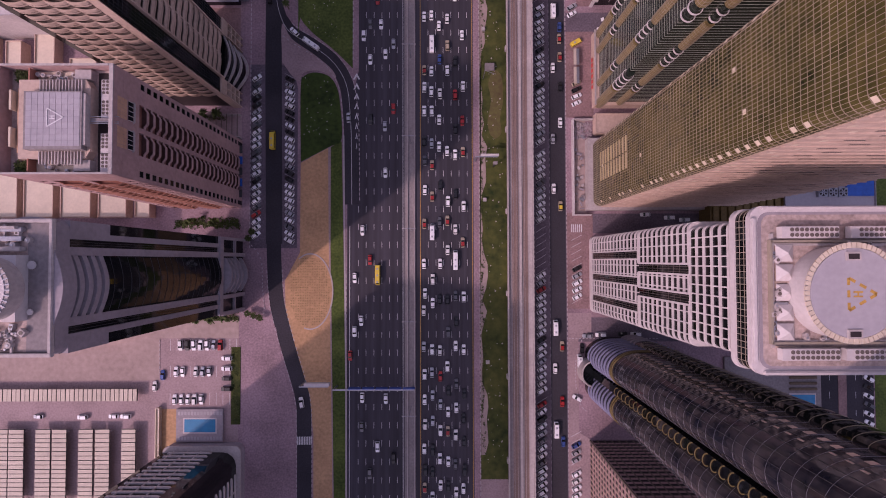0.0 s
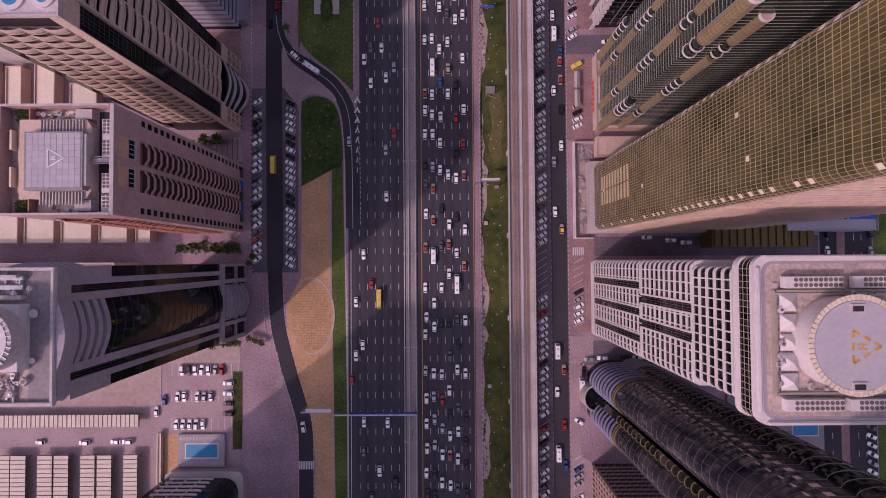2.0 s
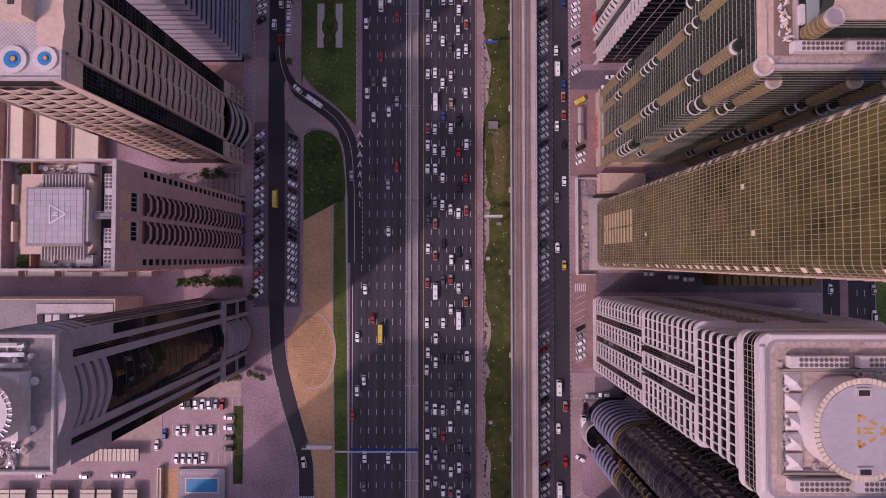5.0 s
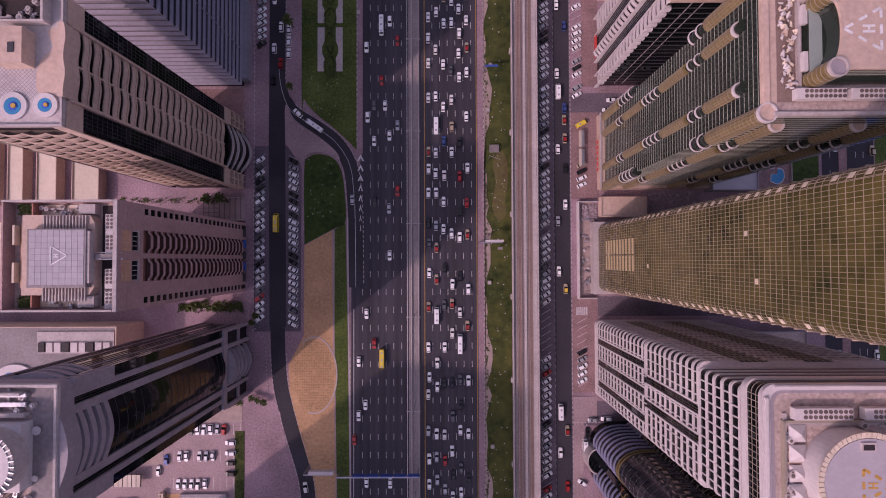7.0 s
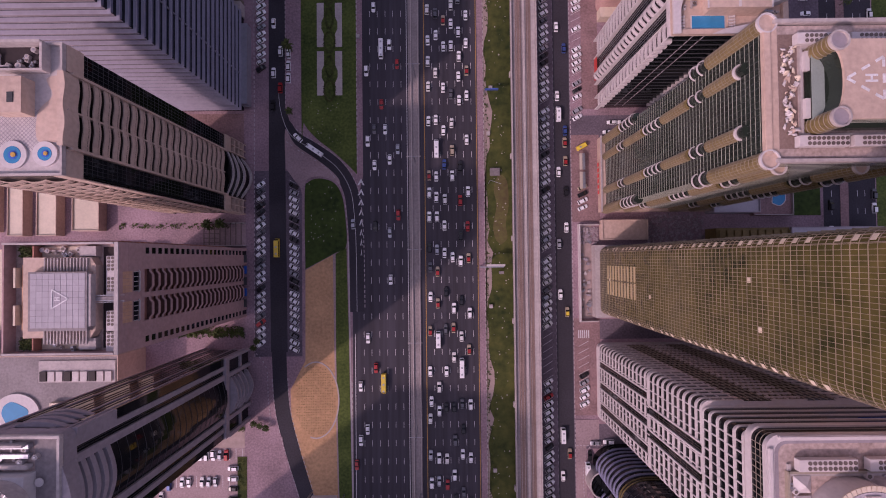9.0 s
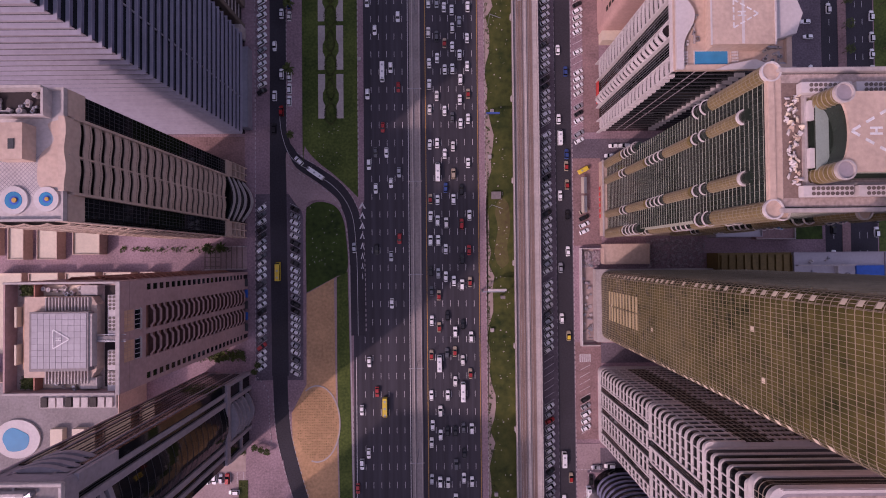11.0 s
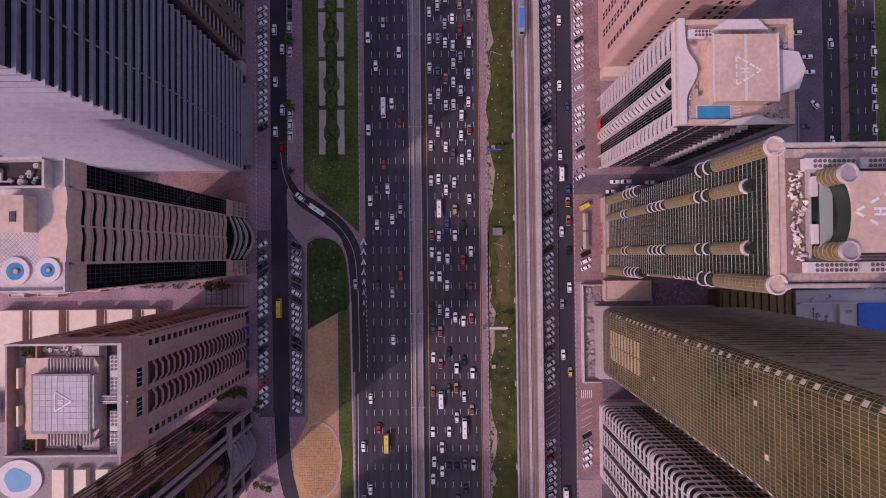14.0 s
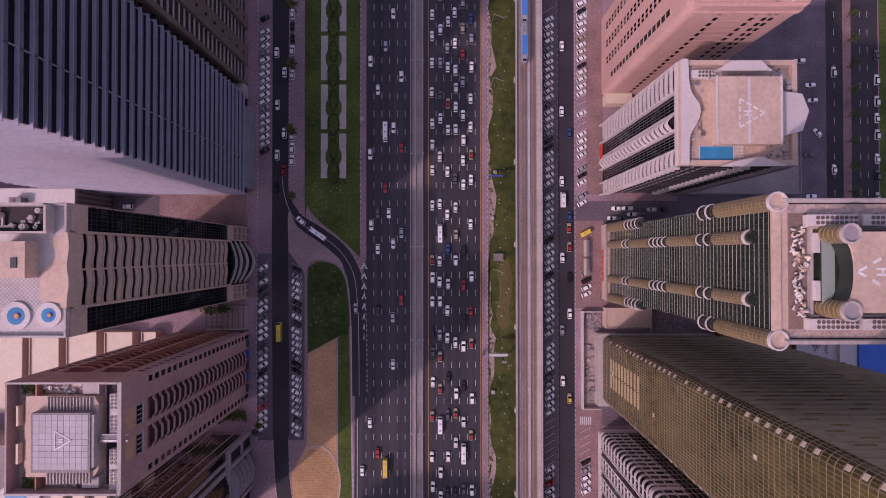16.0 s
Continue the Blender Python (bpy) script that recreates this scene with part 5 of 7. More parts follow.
for k in range(10):
    part("trellis", B(76.5 + 1.9 * k, 145.2, 75.4, 76.7 + 1.9 * k, 147.4, 75.6), STEEL, wave)

# salmon hotel
XF, YN, YS = 69.5, 203.0, 165.5
salmon = thing("salmon_tower", "salmon pink rendered hotel with rows of small windows", "tower building", at=(0, 1.2, 0))
part("wall", P(outline(XF, YS, 104, YN, 2.5, 5), 0, 80), PINKWALL, salmon)
for side, x, y, ln, cols in (("w", XF, YS, YN - YS, (13.0, 14.7, 20.5, 22.2, 28.5, 30.2)), ("s", 104, YS, 34.5, (7, 9, 13, 24))):
    ff = facade(side, x, y)
    win = mesh_of(B(-0.6, -0.02, 0, 0.6, 0.1, 1.7), GLASS_BLACK)
    for z in range(21):
        for u in cols:
            part("window", win, None, salmon, m=ff @ Matrix.Translation((u, 0, 7 + 3.4 * z)))
        part("ledge", B(cols[0] - 1, 0, -0.3, cols[-1] + 1, 0.12, -0.05), PINKWALL, salmon, m=ff @ Matrix.Translation((0, 0, 7 + 3.4 * z)))
ff = facade("w", XF, YS)
part("window_strip", B(4.6, 0, 12, 6.6, 0.14, 66), GLASS_GREEN, salmon, m=ff)
rows("strip_bar", B(4.4, 0, 0, 6.8, 0.3, 0.5), PINKWALL, salmon, ff, [12 + 3.4 * i for i in range(17)])
part("cornice", P(outline(XF - 0.4, YS - 0.4, 104.4, YN, 2.7, 5), 76, 77), PINKWALL, salmon)
flat_roof(salmon, XF + 1, YS + 1, 103, YN, 80, PINKWALL, WHITE_TILE, 1.0, 0.6)
part("roof_house", B(78, 172, 80.1, 96, 190, 84), WHITE, salmon)
part("podium", B(XF + 0.5, YS - 4.5, 0, XF + 12, YS, 5), CREAM, salmon)
clutter(72, 168.2, 100, 173.2, 80.1, 14, 13)

# dark twin drum tower
dark = thing("dark_drum_tower", "dark glass tower of two curved lobes with gilded rings", "tower building")


def lobe(cy, grow=0.0):
    g = grow
    return [(90.5, cy - 7.6 - g), (90.5, cy + 7.6 + g)] + arc(76.0, cy, 11.3 + g, 7.6 + g, 90, 270, 18)


for cy in (-38.6, -53.4):
    part("drum_core", P(lobe(cy, -0.1), 0, 34), GLASS_BLACK, dark)
    part("lobe_glass", P(lobe(cy), 34, 172), GLASS_REFLECTIONS, dark)
    slabs("drum_band", lobe(cy, 0.35), [5.5 + 3.5 * i for i in range(8)], 0.9, BLUEMETAL, dark, "blue-grey metal balcony band")
    slabs("gold_ring", lobe(cy, 0.35), (33.2, 35.0), 0.35, GOLD, dark, "gilded metal ring")
    slabs("floor_line", lobe(cy, 0.04), [38.5 + 3.6 * i for i in range(37)], 0.045, STEEL, dark)
    for k in range(9):
        a = radians(110 + 17.5 * k)
        part("glazing_bar", B(-0.03, -0.05, 36, 0.03, 0.05, 172), DARKSTEEL, dark, m=pose(76 + 11.33 * math.cos(a), cy + 7.63 * math.sin(a), 0))
    rnd = random.Random(int(cy))
    for i in range(37):
        if cy > -50 or i % 3 == 0:
            for j in range(2):
                x0 = 71.5 + 2.4 * j + rnd.uniform(-0.5, 0.5)
                ct = cy + 7.6 * math.sqrt(max(0.0, 1 - ((min(x0, 76) - 76) / 11.3) ** 2))
                part("stone_panel", B(x0, ct - 0.6, 38.8 + 3.6 * i + 1.4 * j, x0 + rnd.uniform(1.4, 2.2), ct + 0.12, 40.3 + 3.6 * i + 1.4 * j), BEIGE, dark)
    part("roof", P(lobe(cy, -0.4), 172, 172.3), GRAVEL, dark)
# rounded bay on the north flank
bay = arc(84.0, -31.0, 4.6, 1.7, 0, 180, 12)
part("bay_glass", P(bay, 20, 172), GLASS_BLACK, dark)
slabs("bay_ring", arc(84.0, -31.0, 4.72, 1.82, 0, 180, 12), [24 + 3.6 * i for i in range(41)], 0.07, BRONZE, dark)
slabs("bay_band", arc(84.0, -31.0, 4.9, 2.0, 0, 180, 12), [5.5 + 3.5 * i for i in range(5)], 0.7, GREYWALL, dark)
part("spine", B(66.5, -47.6, 0, 88, -44.4, 172), GLASS_BLACK, dark)
bmr = annulus(0, 0, 0.95, 1.12, 0, 0.22, 24, 1.5)
ring = mesh_of(bmr, GOLD)
for i in range(38):
    part("gold_hoop", ring, None, dark, "gilded hoop on the spine", m=pose(66.2, -46.0, 36 + 3.6 * i))
part("entrance_arch", P(ribbon(arc(66.0, -46.0, 4.6, 5.4, 90, 270, 12), 0.3, 0.3), 0, 8), CONCRETE_PALE, dark)
part("forecourt_roof", P(arc(66.4, -46.0, 4.2, 5.0, 90, 270, 12), 6.5, 7.0), GLASS_BLACK, dark)

# pinkish grid tower
XF, YN, YS = 66.8, -77.5, -150.0
mesh_tower = thing("pink_grid_tower", "mauve pink tower with a square concrete window grid", "tower building")
# core in painted recess shade behind the window grid
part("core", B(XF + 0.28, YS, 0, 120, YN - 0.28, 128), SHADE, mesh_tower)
slabs("floor_band", rect(XF, YS, 120, YN), [3.5 + 3.4 * i for i in range(37)], 1.0, MAUVE, mesh_tower)
bays("pier", B(-0.3, -0.8, 0, 0.3, 0.05, 128), BEIGE, mesh_tower, facade("w", XF, YS), [2.4 * k for k in range(31)])
# north piers coloured brown to paint in the shadow on that side
bays("pier", B(-0.25, -0.8, 0, 0.25, 0.05, 128), BROWN, mesh_tower, facade("n", XF, YN), [3.2 * k for k in range(17)])
part("roof", B(XF, YS, 128, 120, YN, 128.6), GRAVEL, mesh_tower)
# ---- vehicles ----
def loft(rings):
    """A shell through rings of points, closed at both ends."""
    bm = bmesh.new()
    rs = [[bm.verts.new(c) for c in r] for r in rings]
    n = len(rs[0])
    for a, b in zip(rs, rs[1:]):
        for i in range(n):
            bm.faces.new((a[i], a[(i + 1) % n], b[(i + 1) % n], b[i]))
    bm.faces.new(rs[0])
    bm.faces.new(rs[-1][::-1])
    return bm


def hull(sections):
    return loft([[(-w, y, zl), (w, y, zl), (w, y, zh - 0.16), (w * 0.88, y, zh), (-w * 0.88, y, zh), (-w, y, zh - 0.16)] for y, w, zl, zh in sections])


def cabin(y0, y1, y2, y3, w0, w1, z0, z1):
    """Windows round a cabin: long at its foot (y0 to y3), short at its top (y1 to y2)."""
    return loft([[(-w0, y0, z0), (w0, y0, z0), (w0, y3, z0), (-w0, y3, z0)], [(-w1, y1, z1), (w1, y1, z1), (w1, y2, z1), (-w1, y2, z1)]])


WHEEL = mesh_of(P(disc(0, 0, 0.33, None, 14), -0.11, 0.11), TYRE, "wheel")
FORMS = {
    "car": (hull, ((-2.3, 0.70, 0.36, 0.74), (-2.1, 0.86, 0.24, 0.92), (-1.2, 0.90, 0.22, 0.97), (0.9, 0.90, 0.22, 0.94), (1.9, 0.85, 0.25, 0.80), (2.3, 0.64, 0.36, 0.62)), (-1.9, -1.5, 0.3, 1.0, 0.80, 0.72, 0.92, 1.43), 1.35),
    "suv": (hull, ((-2.4, 0.84, 0.45, 0.95), (-2.3, 0.93, 0.35, 1.10), (-1.2, 0.96, 0.32, 1.12), (1.0, 0.96, 0.32, 1.08), (2.1, 0.90, 0.35, 0.98), (2.4, 0.74, 0.45, 0.80)), (-2.25, -1.95, 0.35, 1.15, 0.87, 0.74, 1.08, 1.75), 1.45),
}
_kinds = {}


def vehicle_kind(form, paint, top=None):
    key = (form, paint, top)
    if key not in _kinds:
        fn, sections, cab, axle = FORMS[form]
        y0, y1, y2, y3, w0, w1, z0, z1 = cab
        roof = mesh_of(B(-w1 + 0.02, y1 + 0.04, z1 - 0.02, w1 - 0.02, y2 - 0.04, z1 + 0.05, bevel=0.03), CAR_PAINTS[top or paint])
        wb = bmesh.new()
        for sx in (-0.84, 0.84):
            for sy in (-axle, axle):
                ends = [[wb.verts.new((sx + d, sy + 0.33 * math.cos(a * math.pi / 5), 0.33 + 0.33 * math.sin(a * math.pi / 5))) for a in range(10)] for d in (-0.11, 0.11)]
                wb.faces.new(ends[0])
                wb.faces.new(ends[1][::-1])
                for a in range(10):
                    wb.faces.new((ends[0][a], ends[0][(a + 1) % 10], ends[1][(a + 1) % 10], ends[1][a]))
        box(wb, -0.8, -axle - 0.05, 0.28, 0.8, -axle + 0.05, 0.38)
        box(wb, -0.8, axle - 0.05, 0.28, 0.8, axle + 0.05, 0.38)
        _kinds[key] = mesh_of(fn(sections), CAR_PAINTS[paint], form), mesh_of(cabin(*cab), CARGLASS), roof, mesh_of(wb, TYRE)
    return _kinds[key]


WORDS = {"white": "white", "pearl": "off-white", "silver": "silver", "grey": "dark grey", "black": "black", "blue": "dark blue", "red": "red", "sand": "cream", "yellow": "yellow", "green": "green"}


def car(x, y, turn, form, paint, group, state, top=None, z=0.03):
    body, glass, roof, gear = vehicle_kind(form, paint, top)
    ob = tagged(new("car" if form == "car" else "suv", body), f"{WORDS[paint]} {'saloon car' if form == 'car' else 'off-road car'}{' with a ' + top + ' roof' if top else ''} {state}", "car", group)
    ob.matrix_basis = pose(x, y, z, 0, 0, turn)
    part("cabin_glass", glass, None, ob)
    part("roof_panel", roof, None, ob)
    part("running_gear", gear, None, ob)["kind"] = "stuff"
    return ob


PICK = ["white"] * 52 + ["pearl"] * 12 + ["silver"] * 10 + ["grey"] * 8 + ["black"] * 13 + ["blue"] * 2 + ["red"] * 2 + ["sand"] * 1


def any_car(rnd, x, y, turn, group, state, z=0.03, taxi=0.0):
    if rnd.random() < taxi:
        return car(x, y, turn, "car", "sand", group, state, "red", z)
    return car(x, y, turn, "suv" if rnd.random() < 0.38 else "car", rnd.choice(PICK), group, state, None, z)


def van(x, y, turn, length, paint, label, name="van", high=2.3, z=0.03):
    t = thing(name, label, name, "vans and buses", at=(x, y, z), turn=turn)
    h = length / 2
    part("body", hull(((-h, 0.92, 0.4, high - 0.1), (-h + 0.1, 1.02, 0.35, high), (h - 1.0, 1.02, 0.35, high), (h - 0.35, 0.98, 0.35, high * 0.62), (h, 0.85, 0.4, high * 0.45))), CAR_PAINTS[paint], t)
    part("windscreen", loft([[(-0.85, h - 1.02, high - 0.15), (0.85, h - 1.02, high - 0.15), (0.85, h - 0.95, high - 0.1), (-0.85, h - 0.95, high - 0.1)], [(-0.85, h - 0.42, high * 0.62), (0.85, h - 0.42, high * 0.62), (0.85, h - 0.30, high * 0.66), (-0.85, h - 0.30, high * 0.66)]]), CARGLASS, t)
    for s in (-1, 1):
        part("side_glass", B(s * 1.0 - 0.03, -h + 0.4, high * 0.55, s * 1.0 + 0.05, h - 1.2, high * 0.85), CARGLASS, t)
    for k in range(int(length / 3)):
        part("roof_vent", B(-0.4, -h + 1.2 + 3 * k, high, 0.4, -h + 2.0 + 3 * k, high + 0.1), CAR_PAINTS["silver"], t)
    for sx in (-0.95, 0.95):
        for sy in (-1, 1):
            part("wheel", WHEEL, None, t, m=Matrix.Translation((sx, sy * (h - 1.1), 0.33)) @ pose(0, 0, 0, 0, 90, 0))
    return t


rnd = random.Random(21)
JAM = {-8.2: (144.6, 133, 117, 92, 84, 73, 59, 50, 36.5, 21, 2.7, -10.8, -18.6, -35, -47.5),
       -4.6: (156.8, 139.3, 117.6, 91.5, 82, 73, 58, 48, 33.5, -4.4, -15.2, -36.3, -46.7),
       -1.1: (151.5, 132.4, 112.7, 97, 81, 69, 56.5, 38.6, 21.7, 2.7, -13.7, -36.7),
       2.4: (151.7, 129.3, 116, 103.4, 91.7, 54.5, 31.3, 22.4, 9, -13.7, -28.5, -44, -55),
       6.0: (137.5, 126.5, 96, 80.4, 64.5, 52.7, 34.6, 18.4, -12, -23.6, -34.7, -51.8),
       9.6: (153, 140.2, 128.7, 108.3, 84.4, 68.5, 54, 29, 12.4, -12.4, -36.3, -56.4)}
TAXIS = {(-4.6, 48), (-4.6, 33.5), (-8.2, 21), (2.4, 22.4), (9.6, 54), (9.6, 140.2)}
for x, ys in JAM.items():
    more = list(ys)
    y = max(ys) + rnd.uniform(9, 14)
    while y < 216:
        more.append(y)
        y += rnd.uniform(8, 17)
    y = min(ys) - rnd.uniform(9, 12)
    while y > -107:
        more.append(y)
        y -= rnd.uniform(8, 14)
    for y in more:
        group = "cars queueing on the highway"
        if (x, y) in TAXIS:
            car(x, y, 0, "car", "sand", group, "on the highway", "red")
        else:
            any_car(rnd, x + rnd.uniform(-0.3, 0.3), y, rnd.uniform(-1.5, 1.5), group, "queueing on the highway", taxi=0.03)
van(-4.6, 104.2, 0, 8.5, "white", "white delivery truck queueing on the highway")
van(-4.6, 17.2, 0, 7.5, "white", "white delivery truck queueing on the highway")
van(6.0, 4.3, 0, 8.8, "white", "white delivery truck queueing on the highway")
for x, y, c in ((-25.8, 152.5, "white"), (-22.3, 143.5, "red"), (-36.5, 140.4, "white"), (-29.6, 125, "red"), (-33, 113.6, "grey"), (-28.0, 113.4, "white"),
                (-36.0, 108, "white"), (-22.3, 104.3, "silver"), (-26.0, 99.5, "white"), (-33, 97, "white"), (-22.3, 74, "red"), (-32.8, 69, "black"), (-26.2, 66, "silver"),
                (-26, 44.5, "white"), (-36.5, 18, "white"), (-33, 4.5, "red"), (-40, -3.7, "white"), (-37, -23.2, "white"), (-40, -28, "white"), (-36.7, -71, "grey"),
                (-42, -39, "red"), (-36.5, -58, "white"), (-25.8, -58.4, "white"), (-29.5, -80, "white"), (-33, -92, "grey"), (-22.3, -85, "black"), (-33, 170, "white"),
                (-36.4, 183, "white"), (-29.5, 190, "silver"), (-22.3, 176, "white"), (-26, 205, "white"), (-33, 214, "black")):
    car(x, y, 180, "suv" if rnd.random() < 0.3 else "car", c, "cars driving on the highway", "driving on the highway")
van(-29.4, -2.4, 180, 9.0, "yellow", "yellow school bus on the highway", "bus", 2.9)
van(-29.6, 150.4, 180, 9.0, "white", "white delivery truck on the highway")
van(-77.6, 59.5, 0, 8.5, "yellow", "yellow school bus on the service road", "bus", 2.9, 0.05)
van(-60.5, 104.2, 55, 9.0, "white", "long white minibus on the slip road", "bus", 2.6, 0.06)
for x, y, a in ((-68, 110, 45), (-43.0, 70, 3), (-79.0, 140, 0), (-76.0, 133, 0), (-79.3, 125, 0), (-75.8, 150, 0), (-79, 163, 180), (-75.8, 178, 0), (-71.5, -60, 10), (-79.3, 187, 0)):
    any_car(rnd, x if x > -71 or x < -72 else -64.0, y, a, "cars on the side roads", "on the side road", 0.055)

# parked rows
g = "cars parked beside the service road"
for k in range(24):
    if rnd.random() < 0.93:
        any_car(rnd, -85.2, 16 + 3.15 * k, -55 + rnd.uniform(-3, 3), g, "parked at a slant", 0.02)
for k in range(25):
    if rnd.random() < 0.93:
        any_car(rnd, -70.0, 13.5 + 3.1 * k, 62 + rnd.uniform(-3, 3), g, "parked at a slant", 0.02)
for k in range(17):
    if rnd.random() < 0.8:
        any_car(rnd, -72.2, 132 + 5.6 * k, rnd.uniform(-2, 2), g, "parked along the kerb", 0.04)
for k in range(20):
    if rnd.random() < 0.9:
        any_car(rnd, -84.8, 142 + 3.2 * k, -60 + rnd.uniform(-3, 3), g, "parked at a slant", 0.02)
g = "cars parked beside the viaduct"
for k in range(98):
    y = -110 + 3.25 * k
    if not -2 < y < 21 and rnd.random() < 0.94 and y < 203:
        any_car(rnd, 45.2, y, -58 + rnd.uniform(-3, 3), g, "parked beside the viaduct", 0.03)
for k in range(30):
    if rnd.random() < 0.85 and k != 12:
        any_car(rnd, 60.2, 118 + 3.15 * k, -62 + rnd.uniform(-3, 3), g, "parked before the towers", 0.15)
for k in range(5):
    any_car(rnd, 61.5, -12.5 + 3.2 * k, -62, g, "parked before the towers", 0.15)
for k in range(14):
    if rnd.random() < 0.9:
        any_car(rnd, 60.5, -118 + 3.2 * k, -62, g, "parked before the towers", 0.15)
for k in range(4):
    any_car(rnd, 62.0, 76.5 + 3.1 * k, -65, g, "parked before the towers", 0.15)
for x, y, c, tp in ((54.2, 29, "sand", "yellow"), (51.2, 37, "white", None), (54.4, -35, "sand", "red"), (54.4, 98, "sand", "red"), (54.2, 106.5, "sand", "red"), (54.4, 84, "black", None), (51.2, 93, "white", None), (51.0, 128, "white", None),
                    (54.4, 67.5, "white", None), (54.4, 112, "blue", None), (51.0, 60, "silver", None), (51.2, -45, "white", None), (54.6, -78, "blue", None), (54.3, -60, "red", None), (54.4, 150, "blue", None), (51.2, 190, "white", None), (51, 160, "white", None)):
    car(x, y, 0, "car", c, "cars on the service road", "on the service road", tp, 0.06)
for y in (-26.5, -72.5, 119.5):
    van(51.4, y, 0, 7.0, "white", "white delivery van on the service road", z=0.06)
van(62.0, 104.5, -62, 5.5, "yellow", "yellow van parked before the towers", z=0.15)
van(62.3, -42, 0, 6.5, "white", "white van parked at the tower entrance", z=0.0)
for x, y, a in ((66, -30.3, 90), (72, -29.8, 90), (82, -29.5, 90), (88, -29.6, 90), (63.5, -36, 0), (64, -49, 0), (61, -58.5, 60)):
    any_car(rnd, x, y, a, "cars at the tower entrance", "waiting at the tower entrance", 0.035)
for x, y in ((76, 115.5), (81, 115.5), (92, 115), (97, 115), (87, 113.2), (83, 112.8), (79, 110.8), (74, 111)):
    any_car(rnd, x, y, 90, "cars in the side street", "parked in the side street", 0.035)
for x, y in ((104, 23.5), (111, 22.5), (93, 25)):
    any_car(rnd, x, y, 90, "cars in the side street", "parked in the side street", 0.035)
# car park beside the sand lot
for y, n, x0 in ((-34, 7, -119), (-46, 6, -121), (-58.5, 5, -121.5)):
    for k in range(n):
        if (y, k) != (-46, 2):
            any_car(rnd, x0 + 3.0 * k, y, rnd.choice((0, 180)), "cars in the car park", "parked in the car park", 0.04)
for k in range(4):
    any_car(rnd, -98.0, -40 - 4.6 * k, 90, "cars in the car park", "parked in the car park", 0.04)
for x, y, a in ((-130.5, -52.5, 0), (-127.0, -47.5, 0), (-183, -66, 90), (-163, -66.3, 90), (-149, -66, 90), (-143.5, -66, 90)):
    any_car(rnd, x, y, a, "cars in the car park", "parked in the car park", 0.04)
# back street
for k in range(24):
    y = -30 + 9.5 * k + rnd.uniform(-2, 2)
    if rnd.random() < 0.45:
        any_car(rnd, rnd.choice((175.5, 178.5)), y, 0, "cars on the back street", "on the back street", 0.03)
    any_car(rnd, 195.2, y * 0.98, rnd.uniform(-3, 3), "cars on the back street", "parked on the back street", 0.03)
for x, y, a in ((160, 183, 90), (151, 178, 90), (165, 172, 90), (166, 165, 90), (168, 150, 40), (164, 140, 90), (165, 121, 90)):
    any_car(rnd, x, y, a, "cars behind the hotel", "parked behind the hotel", 0.02)

# ---- train ----
train = thing("metro_train", "blue and silver metro train on the viaduct", "train", at=(32.1, 178, 9.45))
for k in range(4):
    c = part("carriage", hull(((0.2 if k else 0.0, 1.25 if k else 0.9, 0.2, 3.2 if k else 2.6), (1.6, 1.35, 0.2, 3.4), (16.6, 1.35, 0.2, 3.4), (16.9, 1.25, 0.2, 3.3))), CAR_PAINTS["silver"], train, m=Matrix.Translation((0, 17.2 * k, 0)))
    part("roof_stripe", B(-1.0, 3.0, 3.38, 1.0, 11.5, 3.46), mat("train_blue", (0.05, 0.20, 0.62), 0.4, 0.1) if k == 0 else bpy.data.materials["train_blue"], c, "bright blue roof panel")
    part("roof_unit", B(-0.9, 12.6, 3.38, 0.9, 15.6, 3.7), STEEL, c)
    part("windscreen", B(-0.8, 0.4, 2.5, 0.8, 1.2, 3.34), CARGLASS, c)

# ---- signs, gantry, lamp posts ----
gan = thing("sign_gantry", "steel sign gantry with blue panels over the highway", "gantry", at=(0, -52.6, 0))
part("post", B(-48.2, -0.3, 0, -47.6, 0.3, 7.2), STEEL, gan)
part("post", B(-13.4, -0.3, 0.1, -12.8, 0.3, 7.2), STEEL, gan)
part("beam", B(-48.4, -0.35, 6.9, -12.6, 0.35, 7.7, bevel=0.05), STEEL, gan)
for k in range(5):
    part("sign_panel", B(-41.5 + 6.0 * k, 0.4, 5.6, -36.2 + 6.0 * k, 0.75, 8.4), BLUE_SIGN, gan, "blue road sign panel")
for x0, x1, y, w, lab in ((15.0, 24.5, 50.0, 0.9, "white"), (-62.5, -50.0, -50.8, 1.4, "white")):
    s = thing("cantilever_sign", "white cantilever road sign seen from above", "road sign", at=(0, y, 0))
    part("post", B(x0 - 0.3, -0.3, 0, x0 + 0.3, 0.3, 9.0), STEEL, s)
    part("arm", B(x0, -0.25, 8.6, x1, 0.25, 9.2), STEEL, s)
    part("sign_panel", B(x0 + 2.0, 0.25, 7.4, x1 + 0.6, 0.25 + w, 9.6, bevel=0.05), WHITE, s)
s = thing("billboard", "pale billboard box beside the viaduct", "billboard", at=(23.6, 47.5, 0))
part("post", B(-0.3, -0.3, 0, 0.3, 0.3, 6.5), DARKSTEEL, s)
part("panel", B(-0.9, -0.7, 6.5, 1.0, 0.5, 8.8, bevel=0.1), CONCRETE, s)
s = thing("blue_sign", "blue cantilever sign on the verge", "road sign", at=(17.4, 129.5, 0))
part("post", B(-0.2, -0.2, 0, 0.2, 0.2, 6), STEEL, s)
part("panel", B(0, -0.2, 5, 6.0, 0.3, 6.4), BLUE_SIGN, s)
